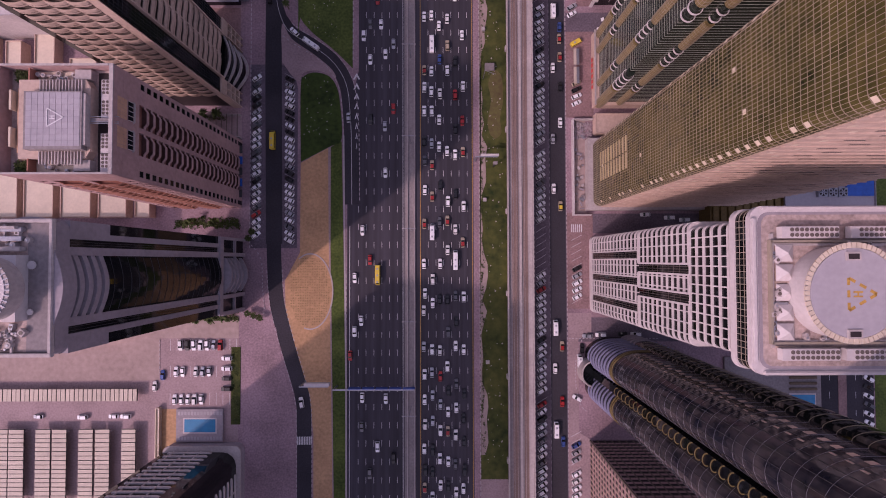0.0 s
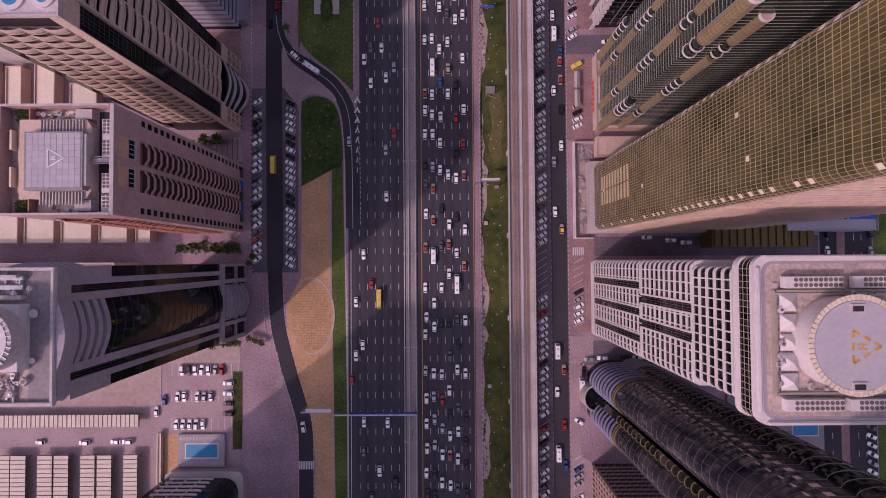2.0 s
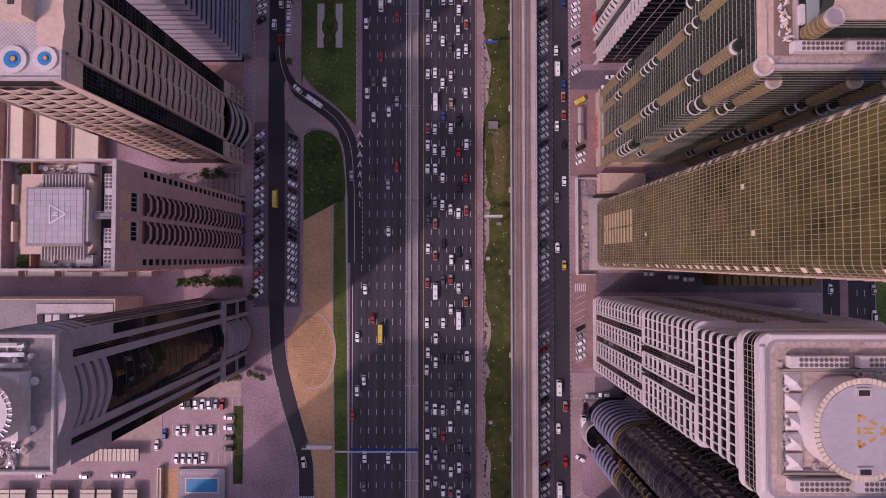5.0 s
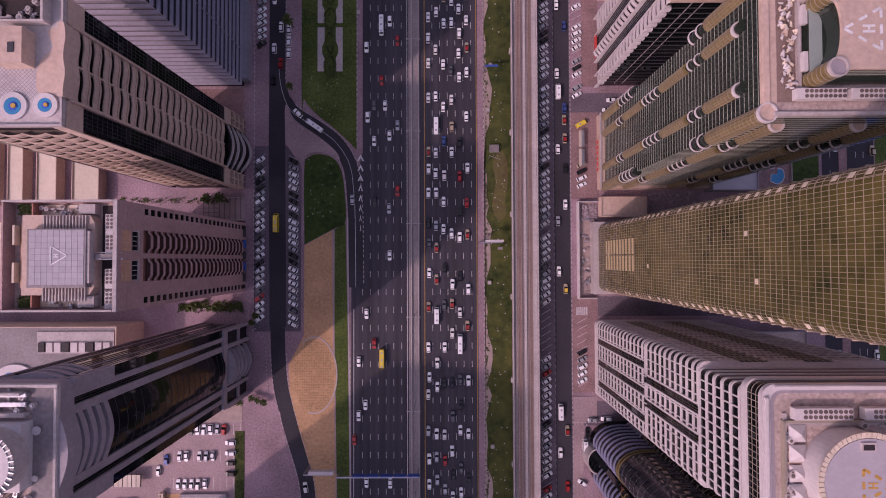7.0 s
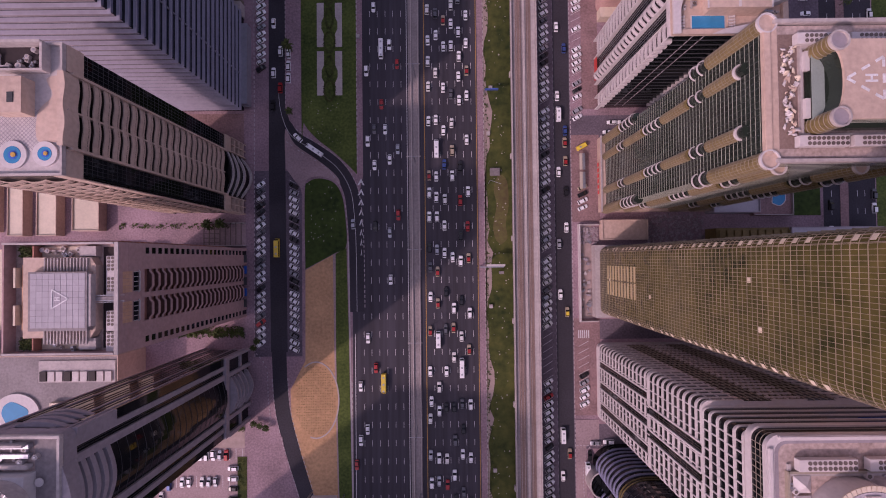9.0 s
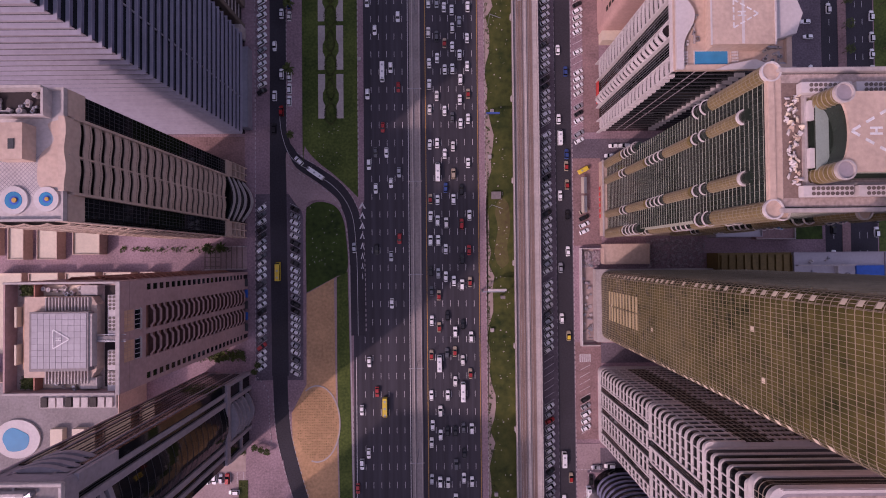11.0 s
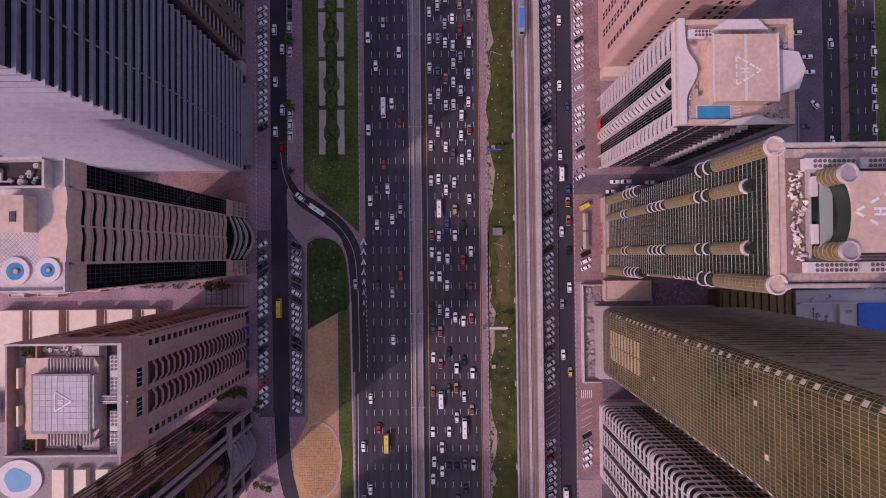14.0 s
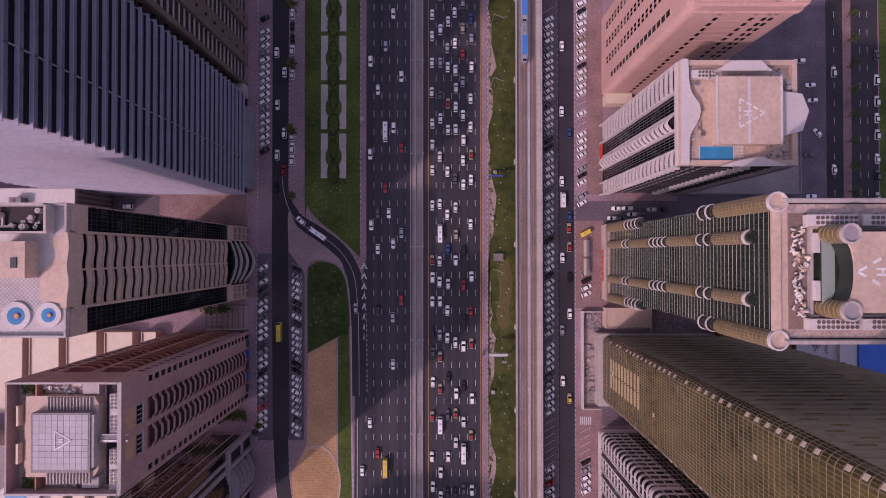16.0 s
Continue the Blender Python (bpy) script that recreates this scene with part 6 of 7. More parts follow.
for y in (-62, -22, 18, 58, 98, 138, 178, 218, -102):
    s = thing("street_lamp", "tall twin-armed street lamp on the median", "street lamp", "median lamps", at=(-14.3, y, 0.16))
    part("pole", P(disc(0, 0, 0.16, None, 10), 0, 14), STEEL, s)
    for d in (-1, 1):
        a = part("arm", B(min(0, d * 2.6), -0.08, 13.8, max(0, d * 2.6), 0.08, 14.0), STEEL, s)
        part("lamp_head", B(d * 2.6 - 0.45, -0.2, 13.75, d * 2.6 + 0.45, 0.2, 13.95, bevel=0.05), CONCRETE_PALE, a)
for y in (172, 200, 88):
    s = thing("verge_lamp", "slim steel lamp post on the verge", "street lamp", "verge lamps", at=(19.0, y, 0.14))
    part("pole", P(disc(0, 0, 0.12, None, 8), 0, 10), STEEL, s)
    part("arm", B(0, -0.08, 9.8, 5.0, 0.08, 10), STEEL, s, m=pose(0, 0, 0, 0, 0, -20))
for x, y in ((22.0, 93.3),):
    s = thing("utility_box", "grey concrete utility cabinet on the lawn", "cabinet", at=(x, y, 0.14))
    part("body", B(-2.2, -1.7, 0, 2.2, 1.7, 1.2, bevel=0.1), CONCRETE, s)
    for k in range(4):
        part("lid", B(-2.15 + 1.08 * k, -1.65, 1.2, -1.15 + 1.08 * k, 1.65, 1.28), CONCRETE, s)
for k, (x, y) in enumerate(((20.5, 132), (20.5, -42), (-40.2, 156.5), (19.2, 111), (19.5, 32))):
    s = thing("utility_box", "small pale utility cabinet on the verge", "cabinet", at=(x, y, 0.14))
    part("body", B(-0.8, -0.8, 0, 0.8, 0.8, 1.2, bevel=0.05), CONCRETE_PALE, s)
    part("door", B(-0.6, -0.84, 0.1, 0.6, -0.8, 1.1), STEEL, s)

# ---- road paint ----
for k in range(8):
    y = 89.5 - 4.6 * k
    w = 1.7 - 0.2 * k
    solid("chevron", P([(-39.4 - w, y - 1.6), (-39.4 - w * 0.5, y - 1.6), (-39.3, y), (-39.4 + w * 0.5, y - 1.6), (-39.4 + w, y - 1.6), (-39.3, y + 1.6 * 0.9)], 0.06, 0.075), PAINT, "white chevron painted on the gore", "road marking", "structure")
for x0, y0, n, dx in ((-66.0, -79.2, 9, 0.75), (59.2, 17.0, 6, 0.9), (-90.8, 16.4, 1, 1.0), (58.0, 203.0, 6, 0.9)):
    for k in range(n):
        solid("zebra_bar", P(rect(x0 + dx * k, y0, x0 + dx * k + 0.42, y0 + 3.6), 0.06 if x0 < 0 else 0.15, 0.085 if x0 < 0 else 0.165), PAINT, "white zebra crossing bar", "road marking", "structure")
solid("ramp_line", P(ribbon(RAMP, 0.35, -0.18), 0.06, 0.072), PAINT, "white line along the slip road", "road marking", "structure")
bm = bmesh.new()
for k in range(140):
    box(bm, 17.0, -118 + 2.6 * k, 0, 17.35, -118 + 2.6 * k + 1.5, 0.26)
    box(bm, -44.2 if k < 45 else -41.2, -118 + 2.6 * k if k < 45 else -20 + 2.6 * k, 0, -43.8 if k < 45 else -40.8, -116.5 + 2.6 * k if k < 45 else -18.5 + 2.6 * k, 0.27)
solid("kerb_blocks", bm, CONCRETE_PALE, "pale painted kerb blocks along the highway", "kerb", "stuff")

def kerb_line(line, z, name, label, gap=2.2, length=1.3, width=0.3):
    """Painted kerb blocks set one after another along a line."""
    bm = bmesh.new()
    for a, b in zip(line, line[1:]):
        a, b = Vector(a), Vector(b)
        d, ln = (b - a).normalized(), (b - a).length
        n = Vector((-d.y, d.x)) * width / 2
        for k in range(max(1, int(ln / gap))):
            p = a + d * (k * gap)
            q = p + d * min(length, ln)
            prism(bm, [tuple(p - n), tuple(q - n), tuple(q + n), tuple(p + n)], 0.0, z)
    return solid(name, bm, KERB, label, "kerb", "stuff")


def shifted(line, off):
    out = ribbon(line, off, -off)
    return out[:len(line)]


RAMP_C = smooth([(-77.5, 135), (-76.2, 122), (-71.5, 111), (-61, 104), (-51, 96.5), (-44.6, 86), (-42.6, 72), (-42.0, 56), (-41.8, 30)], 2)
SERVICE_C = smooth([(-76.8, 0), (-75.4, -16), (-70.2, -36), (-64.0, -57), (-62.9, -75), (-62.8, -140)], 2)
for nm, ln, off in (("kerb_slip_road", RAMP_C[4:], 3.9), ("kerb_slip_road", RAMP_C[4:], -3.3), ("kerb_service_road", SERVICE_C, 3.5), ("kerb_service_road", SERVICE_C, -3.5)):
    kerb_line(shifted(ln, off), 0.26, nm, "painted kerb blocks along the side road")
kerb_line([(-73.8, 400), (-73.8, 124)], 0.26, "kerb_garden", "painted kerb blocks along the footpath")
kerb_line([(-88.2, 10), (-88.2, 260)], 0.26, "kerb_west_pavement", "painted kerb blocks along the footway")
kerb_line([(57.1, -118), (57.1, 230)], 0.24, "kerb_east_pavement", "painted kerb blocks along the footway")
kerb_line([(42.2, -118), (42.2, 230)], 0.24, "kerb_viaduct", "painted kerb blocks under the viaduct")
kerb_line(arc(66.0, -47.5, 5.6, 17.0, 95, 265, 16), 0.3, "kerb_forecourt", "black and white kerb round the forecourt", 1.5, 0.8)
kerb_line([(57.5, -31.6), (100, -31.6)], 0.2, "kerb_side_street", "painted kerb blocks along the side street", 1.6, 0.9)
kerb_line([(-128.8, -31.5), (-128.8, -48)], 0.3, "kerb_car_park", "painted kerb blocks at the car park", 2.0, 1.2)
kerb_line([(-92, 20.6), (-118, 20.6)], 0.2, "kerb_lane", "painted kerb blocks along the lane", 2.0, 1.2)
kerb_line(smooth([(-92, -19), (-86, -22.5), (-81.5, -20), (-82.2, -8), (-83, 5), (-88, 12)], 4), 0.3, "kerb_entrance", "painted kerb blocks round the tower entrance", 1.5, 0.9)


def bay_lines(x, y0, n, step, angle, z, length=5.2):
    bm = bmesh.new()
    u = Vector((math.cos(radians(angle)), math.sin(radians(angle))))
    w = Vector((-u.y, u.x)) * 0.07
    for k in range(n):
        c = Vector((x, y0 + step * (k + 0.5)))
        a, b = c - u * length / 2, c + u * length / 2
        prism(bm, [tuple(a - w), tuple(b - w), tuple(b + w), tuple(a + w)], z, z + 0.012)
    solid("bay_lines", bm, PAINT, "white painted parking bay lines", "road marking", "stuff")


bay_lines(-85.2, 16, 24, 3.15, 35, 0.02)
bay_lines(-70.0, 13.5, 25, 3.1, -28, 0.02)
bay_lines(45.2, -110, 98, 3.25, 32, 0.03)
bay_lines(60.2, 118, 30, 3.15, 28, 0.15)
bay_lines(60.5, -118, 14, 3.2, 28, 0.15)
bay_lines(61.5, -16, 10, 3.2, 28, 0.15)
bm = bmesh.new()
for y in (-34, -46, -58.5):
    for k in range(11):
        box(bm, -124 + 3.0 * k, y - 2.6, 0.04, -123.86 + 3.0 * k, y + 2.6, 0.052)
solid("car_park_lines", bm, PAINT, "white painted bay lines in the car park", "road marking", "stuff")

# ---- planting ----
def tuft(bm, x, y, z, r, rnd, n=7):
    """A small clump of leaves."""
    for _ in range(n):
        a, e = rnd.uniform(0, 6.28), rnd.uniform(0.1, 1.1)
        c = Vector((x, y, z)) + Vector((math.cos(a) * r * 0.6 * rnd.random(), math.sin(a) * r * 0.6 * rnd.random(), r * 0.5 * rnd.random()))
        d = Vector((math.cos(a) * math.cos(e), math.sin(a) * math.cos(e), math.sin(e))) * r * 0.7
        s = Vector((-d.y, d.x, 0)).normalized() * r * 0.35
        vs = [bm.verts.new(c - s), bm.verts.new(c + s), bm.verts.new(c + d + s * 0.3), bm.verts.new(c + d - s * 0.3)]
        bm.faces.new(vs)


rnd = random.Random(4)
bm = bmesh.new()
for i in range(19):
    for j in range(28):
        x, y = -70 + 1.07 * i, -26 + 1.2 * j
        if ((x + 60.4) / 9.4) ** 2 + ((y + 9.8) / 16.2) ** 2 < 1 and rnd.random() < 0.85:
            tuft(bm, x, y, 0.24, 0.36, rnd, 6)
solid("bed_shrubs", bm, mat("dry_shrub", (0.13, 0.12, 0.04), 0.9, 0.4), "rows of small dry shrubs in the oval bed", "shrubs", "stuff")
bm = bmesh.new()
for k in range(420):
    y = rnd.uniform(-84, 230)
    w = 1.3 + 0.9 * math.sin(y * 0.13) + 0.5 * math.sin(y * 0.41)
    tuft(bm, 17.9 + rnd.uniform(0, max(0.3, w)), y, 0.14, rnd.uniform(0.3, 0.7), rnd, 6)
solid("verge_bushes", bm, LEAF, "straggling green bushes along the verge", "bushes", "stuff")
solid("sand_strip", P([(17.6 + (1.2 + 1.0 * math.sin(k * 0.55) + 0.5 * math.sin(k * 1.7) if k % 7 < 6 else 0.4) * 1.4, -84 + 5.4 * k) for k in range(59)] + [(17.5, 230), (17.5, -84)], 0.0, 0.17), SAND, "bare sandy strip worn along the verge", "sand", "structure")
bm = bmesh.new()
for k in range(20):
    yc = 131.6 + 11.25 * k
    for t in range(34):
        a = t / 34 * 2 * math.pi
        for q in (0.0, 0.45):
            ca, sa = math.cos(a), math.sin(a)
            k4 = max(abs(ca), abs(sa), (abs(ca) + abs(sa)) / 1.35)
            tuft(bm, -53.4 + (2.7 - 0.7 * (k % 2) - q) * ca / k4, yc + (4.9 - q) * sa / k4, 0.15, 0.55, rnd, 5)
    for t in range(16):
        tuft(bm, -53.4 + rnd.uniform(-1.2, 1.2), yc + rnd.uniform(-2.6, 2.6), 0.15, 0.4, rnd, 4)
solid("garden_hedges", bm, mat("hedge_leaves", (0.030, 0.048, 0.012), 0.95, 0.4, 1.0, 0.2, tint=(0.062, 0.070, 0.022)), "clipped dark green hedge loops in the garden", "hedge", "stuff")
bm = bmesh.new()
for k in range(260):
    tuft(bm, rnd.uniform(-122, -93), 21.5 + rnd.gauss(0, 1.0), 0.1, rnd.uniform(0.5, 1.1), rnd, 7)
for k in range(160):
    tuft(bm, rnd.uniform(-118, -93), -21.8 + rnd.gauss(0, 0.9), 0.1, rnd.uniform(0.4, 0.9), rnd, 7)
for k in range(160):
    tuft(bm, rnd.uniform(-95.6, -92.4), rnd.uniform(-70, -36), 0.1, rnd.uniform(0.3, 0.7), rnd, 6)
for k in range(120):
    tuft(bm, rnd.uniform(-150, -100), 70 + rnd.gauss(0, 0.7), 0.1, rnd.uniform(0.4, 0.8), rnd, 6)
solid("shrub_borders", bm, LEAF, "green shrub borders between the towers", "shrubs", "stuff")
solid("planter_strip", P(rect(-96.2, -70, -92.0, -35), 0.0, 0.22), LAWN_DRY, "narrow planted strip beside the car park", "planter", "structure")


def palm(x, y, h, r, seed):
    rnd = random.Random(seed)
    t = thing("palm_tree", "date palm with a drooping green crown", "palm tree", "palms", at=(x, y, 0.1))
    part("trunk", loft([[(0.28 * k * math.cos(a * math.pi / 4), 0.28 * k * math.sin(a * math.pi / 4), z * h) for a in range(8)] for z, k in ((0, 1.2), (0.3, 0.9), (0.7, 0.8), (1.0, 0.9))]), BARK, t)
    bm = bmesh.new()
    for i in range(26):
        a, lift = rnd.uniform(0, 6.28), rnd.uniform(0.1, 1.2)
        u, n = Vector((math.cos(a), math.sin(a), 0)), Vector((-math.sin(a), math.cos(a), 0))
        prev = None
        for k in range(6):
            f = k / 5
            c = u * (r * f * (1 - 0.25 * lift)) + Vector((0, 0, h + lift * r * 0.7 * math.sin(f * 2.2) - 0.5 * f * f * r * 0.5))
            w = r * 0.10 * (0.3 + math.sin(math.pi * min(1, f * 0.9 + 0.1)))
            cur = (bm.verts.new(c - n * w - Vector((0, 0, w * 0.6))), bm.verts.new(c), bm.verts.new(c + n * w - Vector((0, 0, w * 0.6))))
            if prev:
                bm.faces.new((prev[0], prev[1], cur[1], cur[0]))
                bm.faces.new((prev[1], prev[2], cur[2], cur[1]))
            prev = cur
    part("crown", bm, LEAF, t)


def tree(x, y, h, r, seed):
    rnd = random.Random(seed)
    t = thing("street_tree", "small leafy street tree", "tree", "street trees", at=(x, y, 0.1))
    part("trunk", loft([[(0.16 * k * math.cos(a * math.pi / 3), 0.16 * k * math.sin(a * math.pi / 3), z * h) for a in range(6)] for z, k in ((0, 1.3), (0.5, 0.9), (0.9, 0.5))]), BARK, t)
    bm = bmesh.new()
    for _ in range(60):
        a, q = rnd.uniform(0, 6.28), rnd.random() ** 0.5 * r
        tuft(bm, q * math.cos(a), q * math.sin(a), h * 0.6 + rnd.uniform(0, 0.5) * h, 0.5, rnd, 6)
    part("crown", bm, LEAF, t)


for i, (x, y, h, r) in enumerate(((-70.5, 150, 7, 3.4), (-70.8, 121, 5, 2.2), (-70.5, 206, 7, 3.4), (-101, 70.6, 6, 3.0), (-107, 70.2, 6, 3.0), (-102.5, 21.5, 6, 2.6), (-110, -22, 5, 2.4), (-103, -22, 5, 2.6), (-97.5, -21.6, 5, 2.4), (-114, 21.5, 5, 2.2), (-71, 180, 6, 3.0))):
    palm(x, y, h, r, i)
for i in range(12):
    tree(182.1, 100 + 11.5 * i, 5, 2.1, i)
for i in range(16):
    tree(199 + (i * 37 % 14), 105 + 6.8 * i, 6, 3.0, 50 + i)
for i, (x, y) in enumerate(((-85.3, -20.5), (-82.5, -21.5), (-88, -19.6), (-86.5, 17.5), (-88, 14.5))):
    tree(x, y, 2.6, 1.3, 90 + i)

# ---- low buildings and sheds ----
RIB = {}


def shed(x0, y0, x1, y1, h, along):
    """A ribbed sheet roof on posts, its sheets laid side by side."""
    t = thing("carport_shed", "cream ribbed metal carport roof on posts", "carport", "carports", at=((x0 + x1) / 2, (y0 + y1) / 2, 0.04))
    w, d = x1 - x0, y1 - y0
    n = max(2, round((w if along == "x" else d) / 2.0))
    key = (round(w, 1), round(d, 1), along)
    if key not in RIB:
        RIB[key] = mesh_of(B(-w / n * 0.43, -d / 2, h, w / n * 0.43, d / 2, h + 0.16, bevel=0.05) if along == "x" else B(-w / 2, -d / n * 0.43, h, w / 2, d / n * 0.43, h + 0.16, bevel=0.05), SHEET)
    for k in range(n):
        f = (k + 0.5) / n - 0.5
        part("roof_sheet", RIB[key], None, t, m=Matrix.Translation((f * w, 0, 0.1 * (k % 2)) if along == "x" else (0, f * d, 0.1 * (k % 2))))
    part("roof_frame", B(-w / 2, -d / 2, h - 0.3, w / 2, d / 2, h - 0.05), DARKSTEEL, t)
    for sx in (-0.45, 0.45):
        for sy in (-0.46, 0.46):
            part("post", B(sx * w - 0.12, sy * d - 0.12, 0, sx * w + 0.12, sy * d + 0.12, h - 0.3), STEEL, t)


shed(-225, -58.4, -136.8, -53.0, 3.2, "x")
for a, b in ((-200.5, -194.2), (-193.8, -187.0), (-181.8, -175.2), (-174.4, -168), (-162.6, -156.2), (-155.2, -148.8), (-143.4, -137.2)):
    shed(a, -104.0, b, -70.8, 3.4, "y")


def low_block(x0, y0, x1, y1, h, wall, roof, label, windows=False):
    t = thing("low_building", label, "building")
    part("wall", B(x0, y0, 0, x1, y1, h), wall, t)
    flat_roof(t, x0 - 0.05, y0 - 0.05, x1 + 0.05, y1 + 0.05, h, wall, roof, 0.7, 0.35)
    if windows:
        for side, x, y, ln in (("e", x1, y1, y1 - y0), ("w", x0, y0, y1 - y0)):
            for k in range(max(1, int(ln / 4))):
                o = part("window", B(-0.8, -0.05, 1.2, 0.8, 0.06, 2.8), GLASS_BLACK, t, m=facade(side, x, y) @ Matrix.Translation((2 + 4 * k, 0, 0)))
                part("sill", B(-0.9, 0, 1.05, 0.9, 0.2, 1.2), CONCRETE_PALE, o)
    return t


for a, b in ((-203.5, -191), (-188, -174.8), (-171.5, -158), (-154.5, -142), (-138, -131.5)):
    low_block(a, 24, b, 60, 4.2, BEIGE, CREAM, "low cream roofed villa block behind the tower")
for a, b, y0, y1 in ((-197, -190, 66, 104), (-184, -175, 66, 110), (-168, -156, 68, 96), (-215, -203, 68, 120)):
    low_block(a, y0, b, y1, 4.5, BEIGE, CREAM, "low cream roofed villa block behind the tower")
yard = thing("pergola_yard", "brown timber pergola frame over a courtyard", "pergola")
part("wall", B(-110, 60.6, 0, -92.2, 61.0, 3), CONCRETE_PALE, yard)
part("wall", B(-110, 70.8, 0, -92.2, 71.2, 3), CONCRETE_PALE, yard)
for k in range(8):
    part("beam", B(-110 + 2.4 * k, 61, 3.0, -109.7 + 2.4 * k, 71, 3.3), BROWN, yard)
for k in range(5):
    part("batten", B(-110, 62 + 2 * k, 3.3, -103, 62.3 + 2 * k, 3.5), BROWN, yard)
solid("yard_floor", P(rect(-110, 61, -92.2, 70.8), 0, 0.08), PAVING, "dusty paved courtyard", "pavement", "structure")
t = low_block(-235, 107, -155, 122, 21, CONCRETE_PALE, WHITE, "pale podium wing with vertical fins beside the grey tower")
for k in range(7):
    part("fin", B(-155, 108 + 2.0 * k, 0, -154.2, 108.9 + 2.0 * k, 21), BROWN, t)
f = thing("cooling_tower", "grey rooftop cooling plant on the podium", "cooling plant", at=(-178, 113, 21.1))
part("housing", B(-2, -5, 0, 3, 5, 3.2, bevel=0.1), CONCRETE, f)
for k in range(4):
    part("fan", FAN, None, f, m=pose(0, -3.6 + 2.4 * k, 3.2) @ Matrix.Diagonal((2, 2, 1, 1)))
solid("pavement_court", P(rect(-133, 107, -93, 121.5), 0.0, 0.1), PAVING_RED, "red paved court between the towers", "pavement", "structure")
solid("road_court", P(rect(-155, 107, -133, 121.5), 0.0, 0.06), ASPHALT_OLD, "grey parking court between the towers", "road", "structure")
for y in (112.5, 116.5):
    any_car(rnd, -147, y, 90, "cars in the court", "parked in the court", 0.06)
t = low_block(-225, -24, -138, 15, 18, BEIGE, CONCRETE, "beige podium with a white rimmed roof pool")
part("pool_rim", P(disc(-180, -8.5, 9.5, 8, 36), 18.1, 18.9), WHITE, t)
part("pool_water", P(smooth([(-185, -11), (-183.5, -13.2), (-180, -13.5), (-176, -12), (-175, -7.5), (-178, -5.2), (-182, -3.8), (-185, -5.5), (-186, -8.5), (-185, -11)], 5), 18.9, 19.0), WATER, t)
part("roof_terrace", B(-171, 4, 18.1, -139, 13, 18.6), CONCRETE_PALE, t)
for k in range(9):
    part("terrace_bay", B(-170 + 3.4 * k, 4.6, 18.6, -167.4 + 3.4 * k, 8.6, 19.4), ROOFTILE if k % 3 else SHADE, t)
for k in range(3):
    part("roof_house", B(-165 + 9 * k, -18, 18.1, -160 + 9 * k, -4, 20.5), CREAM, t)
# pool terrace at the car park
pool = thing("pool_terrace", "tiled terrace with a rectangular blue pool", "pool", at=(0, 0, 0.04))
part("terrace", B(-120.4, -77.2, 0, -99.4, -62.8, 1.2), GREYWALL, pool)
part("pool_rim", B(-117.2, -73.6, 1.2, -102.0, -66.6, 1.35), WHITE, pool)
part("pool_water", B(-116.6, -73.0, 1.3, -102.6, -67.2, 1.42), WATER, pool)
for k in range(14):
    for s in (-76.6, -65.4):
        part("deck_tile", B(-119.6 + 1.45 * k, s, 1.2, -118.6 + 1.45 * k, s + 1.6, 1.26), WHITE_TILE, pool, m=Matrix())
solid("soil_court", P(rect(-127.5, -85, -120.8, -63), 0.0, 0.12), SOIL, "bare soil court with sparse shrubs", "soil", "structure")
low_block(-129.3, -86, -127.6, -62, 1.6, CREAM, CREAM, "low cream boundary wall", False)

# construction yard before the olive tower
yd = thing("yard_fence", "white hoarding round a cluttered yard", "hoarding")
part("panel", B(59.6, 24.5, 0, 60.2, 68.8, 2.6), WHITE, yd)
part("panel", B(60.2, 24.5, 0, 68, 25.0, 2.6), CONCRETE_PALE, yd)
part("panel", B(60.2, 68.3, 0, 69, 68.8, 2.6), CONCRETE_PALE, yd)
solid("yard_ground", P(rect(60.2, 25, 66, 68.3), 0.0, 0.1), SAND, "dusty yard with building rubble", "ground", "structure")
rnd = random.Random(8)
for k in range(34):
    w, d, h = rnd.uniform(0.4, 1.6), rnd.uniform(0.4, 2.2), rnd.uniform(0.3, 1.2)
    t = thing("material_stack", "stack of building material in the yard", "stack", "material stacks", at=(rnd.uniform(61.2, 64.8), rnd.uniform(26.5, 67), 0.1), turn=rnd.uniform(0, 90))
    part("pallet", B(-w / 2, -d / 2, 0, w / 2, d / 2, 0.12), BARK, t)
    part("load", B(-w / 2 + 0.05, -d / 2 + 0.05, 0.12, w / 2 - 0.05, d / 2 - 0.05, 0.12 + h, bevel=0.04), rnd.choice((CONCRETE_PALE, CONCRETE, STEEL, WHITE, GREYWALL)), t)
low_block(69.5, 61.5, 90, 70.5, 4, BEIGE, BEIGE, "low brown roofed annex between the towers", False)
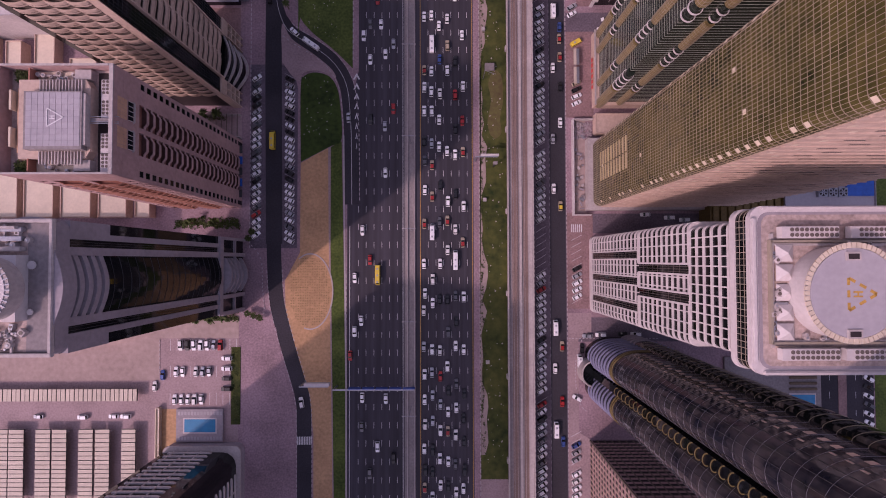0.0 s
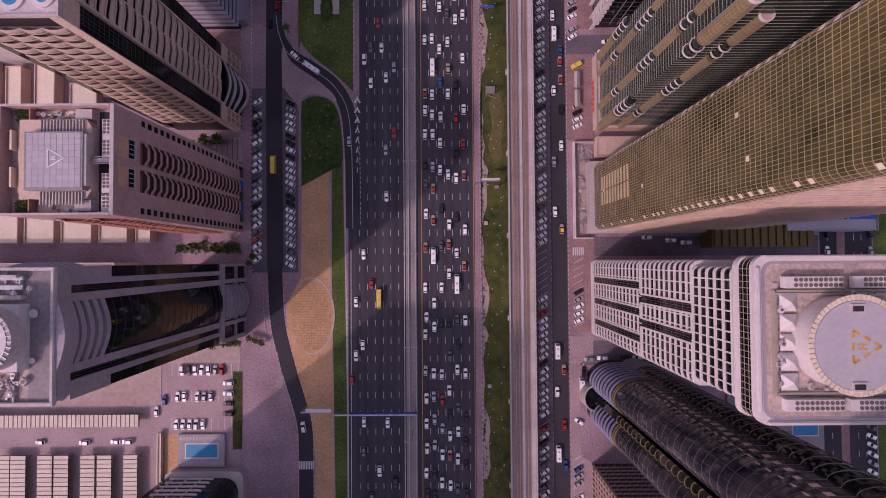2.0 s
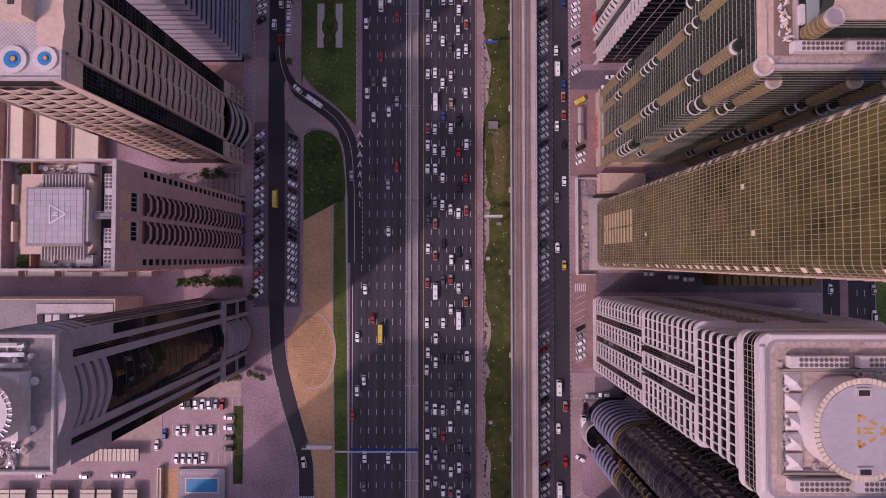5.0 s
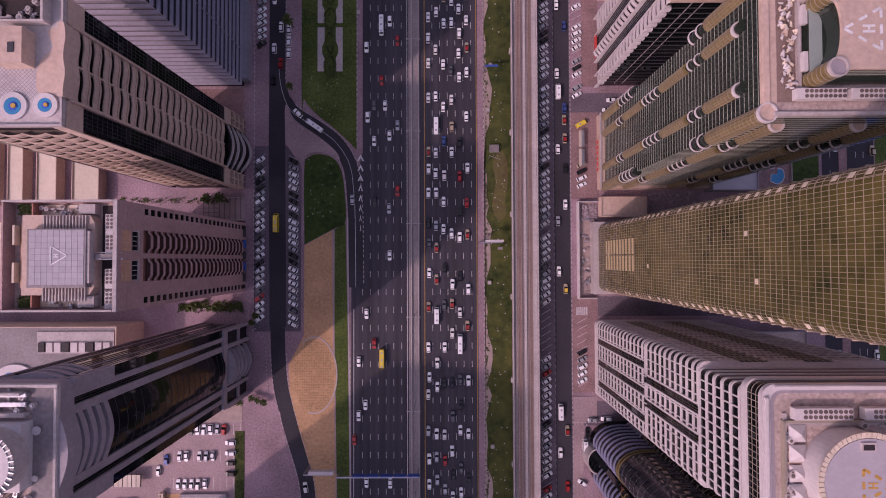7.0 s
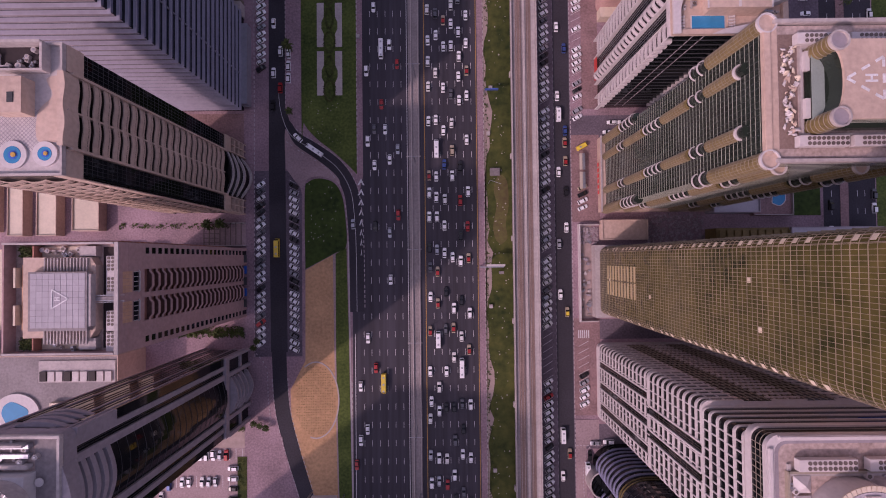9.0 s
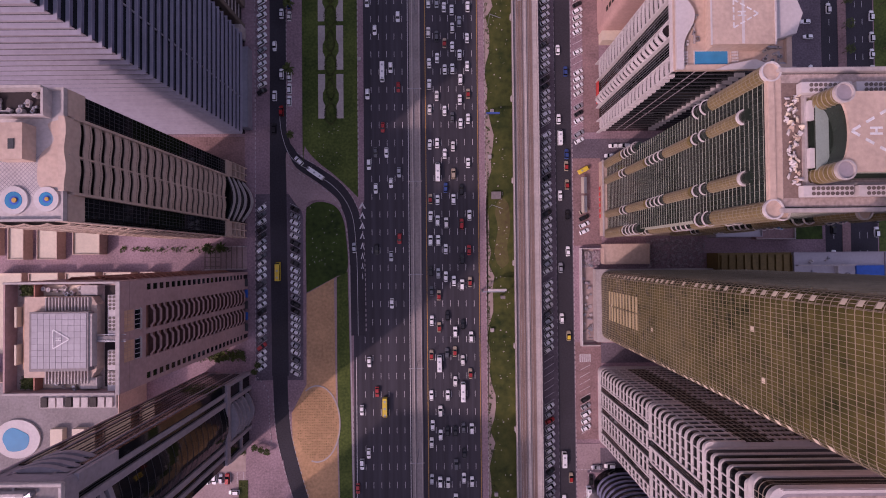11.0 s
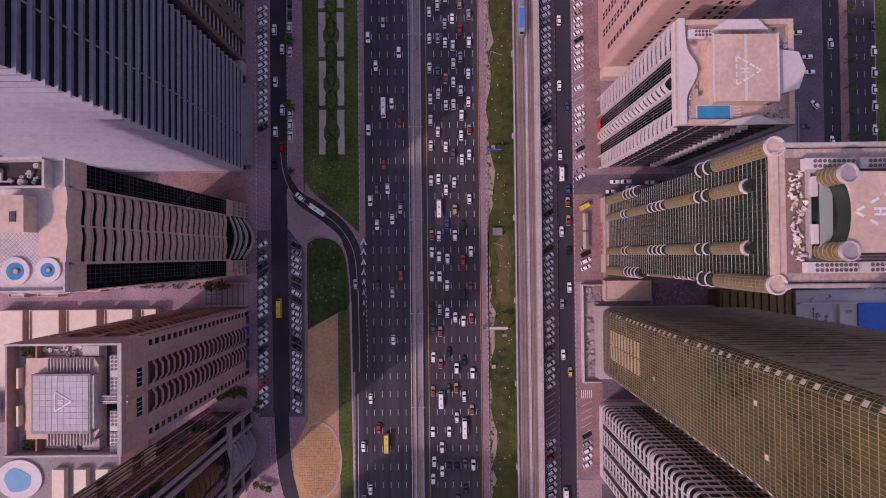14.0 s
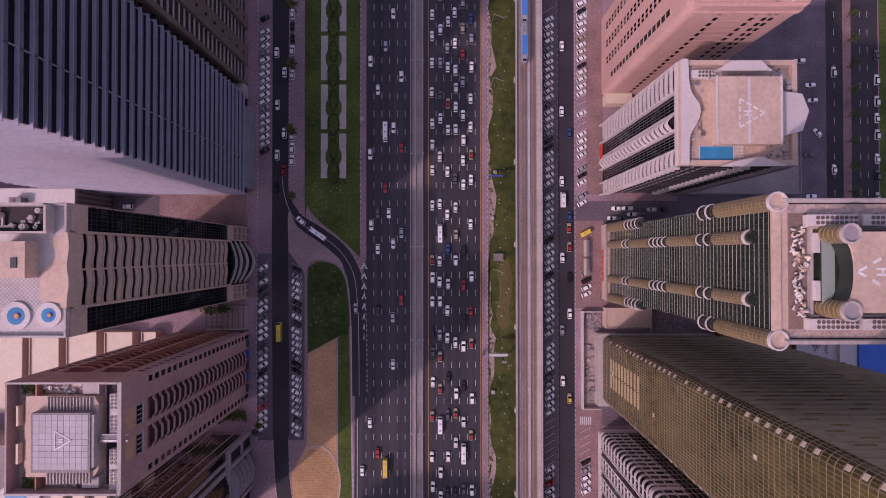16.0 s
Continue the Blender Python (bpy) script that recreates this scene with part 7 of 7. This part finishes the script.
# behind the east towers
gp = thing("parking_deck", "dark brown slatted parking deck behind the towers", "parking deck")
part("wall", B(118, 20, 0, 163, 66, 9.0), OLIVEBROWN, gp)
for k in range(13):
    part("roof_slat", B(119 + 3.4 * k, 20.5, 9, 121.4 + 3.4 * k, 65, 9.8), OLIVEBROWN, gp)
t = low_block(150, 27, 190, 66, 10, GREYWALL, WHITE_TILE, "low grey plant building with cooling fans", False)
part("blue_pool", B(177, 32, 10.1, 189, 60, 10.9), BLUETILE, t, "blue tiled roof tank")
for k in range(3):
    f = thing("cooling_fan", "large round cooling tower fan on a low roof", "cooling fan", "cooling fans", at=(166 + 4.4 * k, 33.5, 10.1))
    part("housing", B(-2.0, -2.0, 0, 2.0, 2.0, 1.6, bevel=0.1), STEEL, f)
    # flat dark disc: the shade inside the fan housing painted on top
    part("opening", P(disc(0, 0, 1.7, None, 20), 1.6, 1.66), SHADE, f)
    for j in range(6):
        part("blade", B(0.2, -0.22, 1.68, 1.6, 0.22, 1.74), STEEL, f, m=pose(0, 0, 0, 0, 0, 60 * j))
low_block(118, 73, 138.5, 104, 7, GREYWALL, WHITE_TILE, "low grey podium behind the green tower", False)
pd = thing("pool_deck", "pink paved garden deck with kidney shaped blue pools", "pool deck")
part("deck", B(138.6, 72, 0, 156, 104, 3), PAVING_RED, pd)
KIDNEY = smooth([(147.0, 77.6), (150.2, 76.4), (152.6, 78.6), (152.4, 82.2), (150.2, 83.0), (149.6, 80.6), (147.4, 80.6), (147.0, 77.6)], 5)
for name, top, mt, poly in (("pool_rim", 3.12, WHITE, [(149.6 + (x - 149.6) * 1.12, 79.6 + (y - 79.6) * 1.12) for x, y in KIDNEY]), ("pool_water", 3.18, WATER, KIDNEY)):
    part(name, P(poly, 3.0, top), mt, pd)
for x, y, r in ((141.6, 85.2, 3.0), (147.4, 84.6, 1.3)):
    part("pool_rim", P(disc(x, y, r + 0.4, None, 24), 3.0, 3.12), WHITE, pd)
    part("pool_water", P(disc(x, y, r, None, 24), 3.0, 3.18), WATER, pd)
part("deck_wall", B(155.7, 72, 3, 156.0, 104, 4.1), CONCRETE_PALE, pd)
part("deck_wall", B(138.6, 72, 3, 155.7, 72.3, 4.1), CONCRETE_PALE, pd)
solid("lawn_back_garden", P(rect(156.2, 72, 171, 104), 0.0, 0.2), LAWN_DEEP, "dark green garden behind the tower", "lawn", "structure")
for y0, y1 in ((85.0, 92.6), (93.6, 101.0)):
    cp = thing("car_park_canopy", "long pale grey shade canopy over parking bays", "canopy", "shade canopies", at=(61.6, y0, 0.15))
    part("canopy_roof", B(-1.3, 0, 2.4, 0.0, y1 - y0, 2.55, bevel=0.04), SHEET, cp)
    part("canopy_roof", B(0.08, 0, 2.3, 1.3, y1 - y0, 2.45, bevel=0.04), STEEL, cp)
    for k in range(3):
        part("post", B(-0.08, 0.4 + k * (y1 - y0 - 1) / 2, 0, 0.08, 0.56 + k * (y1 - y0 - 1) / 2, 2.3), STEEL, cp)
low_block(108, 122, 158, 150, 3.2, GREYWALL, CONCRETE, "grey parking podium behind the hotel", False)
low_block(122, -28, 160, 10, 5, GREYWALL, GRAVEL, "low grey block behind the white tower", False)
bt = thing("back_terrace", "paved terrace with a small blue pool", "terrace", at=(0, 0, 0))
part("terrace", B(128, -72, 0, 171.5, -40, 1.2), CONCRETE, bt)
part("pool_rim", B(157, -65.5, 1.2, 169, -56.4, 1.35), WHITE, bt)
part("pool_water", B(157.5, -65, 1.3, 168.5, -57, 1.45), WATER, bt)
for k in range(4):
    part("planting_row", B(157, -55.0 + 2.6 * k, 1.2, 169.5, -53.8 + 2.6 * k, 1.9, bevel=0.2), BARK, bt, "brown planted row")
solid("road_side_street", P(rect(56.8, 107, 172, 119), 0.0, 0.035), ASPHALT_OLD, "worn asphalt side street between the towers", "road", "structure")
solid("road_side_street_b", P(rect(56.8, 16.5, 172, 25.5), 0.0, 0.035), ASPHALT_OLD, "worn asphalt side street between the towers", "road", "structure")
solid("road_side_street_c", P(rect(56.8, -33, 172, -22), 0.0, 0.035), ASPHALT_OLD, "worn asphalt side street between the towers", "road", "structure")
solid("road_side_street_d", P(rect(-200, 20, -88, 28.5), 0.0, 0.035), PAVING_DARK, "mauve paved lane between the towers", "road", "structure")
rnd = random.Random(61)
bm = bmesh.new()
for k in range(150):
    x, y = rnd.uniform(20, 27.8), rnd.uniform(-90, 225)
    r = rnd.uniform(0.12, 0.4)
    prism(bm, [(x + r * math.cos(a) * rnd.uniform(0.6, 1.2), y + r * math.sin(a) * rnd.uniform(0.6, 1.2)) for a in (0.2, 1.3, 2.5, 3.6, 4.9)], 0.14, 0.2)
for k in range(70):
    x, y = rnd.uniform(-63.5, -48.5), rnd.uniform(60, 89) if k < 40 else rnd.uniform(106, 127)
    r = rnd.uniform(0.1, 0.28)
    if x < -50 or y > 90:
        prism(bm, [(x + r * math.cos(a), y + r * math.sin(a)) for a in (0.2, 1.3, 2.5, 3.6, 4.9)], 0.14, 0.2)
solid("litter_lawn", bm, CONCRETE_PALE, "pale sprinkler covers and litter dotted on the lawns", "litter", "stuff")
bm = bmesh.new()
for k in range(420):
    x, y = (rnd.uniform(90.5, 117), rnd.uniform(60, 73)) if k < 320 else (rnd.uniform(61, 69), rnd.uniform(60, 68))
    w, d, h, a = rnd.uniform(0.2, 1.1), rnd.uniform(0.2, 1.6), rnd.uniform(0.15, 0.9), rnd.uniform(0, 3.14)
    u, v = Vector((math.cos(a), math.sin(a))), Vector((-math.sin(a), math.cos(a)))
    c = Vector((x, y))
    prism(bm, [tuple(c - u * w / 2 - v * d / 2), tuple(c + u * w / 2 - v * d / 2), tuple(c + u * w / 2 + v * d / 2), tuple(c - u * w / 2 + v * d / 2)], 0.0, h)
solid("rubble", bm, mat("rubble", (0.30, 0.24, 0.26), 0.9, 0.5, 1.5, 0.6), "scattered grey building rubble and sheets in the yard", "rubble", "stuff")
for k in range(12):
    any_car(rnd, 193.6, -82 + 4.0 * k, 60 + rnd.uniform(-4, 4), "cars on the back street", "parked on the back street", 0.03)
clutter(152, 40, 175, 64, 10.1, 16, 71)
for x0, y0, x1, y1 in ((151, 46, 168, 46.5), (151, 60, 176, 60.5), (168, 46, 168.5, 60)):
    wl = thing("roof_wall", "low white wall on the plant roof", "wall", "plant roof walls", at=(x0, y0, 10.1))
    part("wall", B(0, 0, 0, x1 - x0, y1 - y0, 1.6), WHITE, wl)
    part("coping", B(-0.05, -0.05, 1.6, x1 - x0 + 0.05, y1 - y0 + 0.05, 1.72), CONCRETE_PALE, wl)
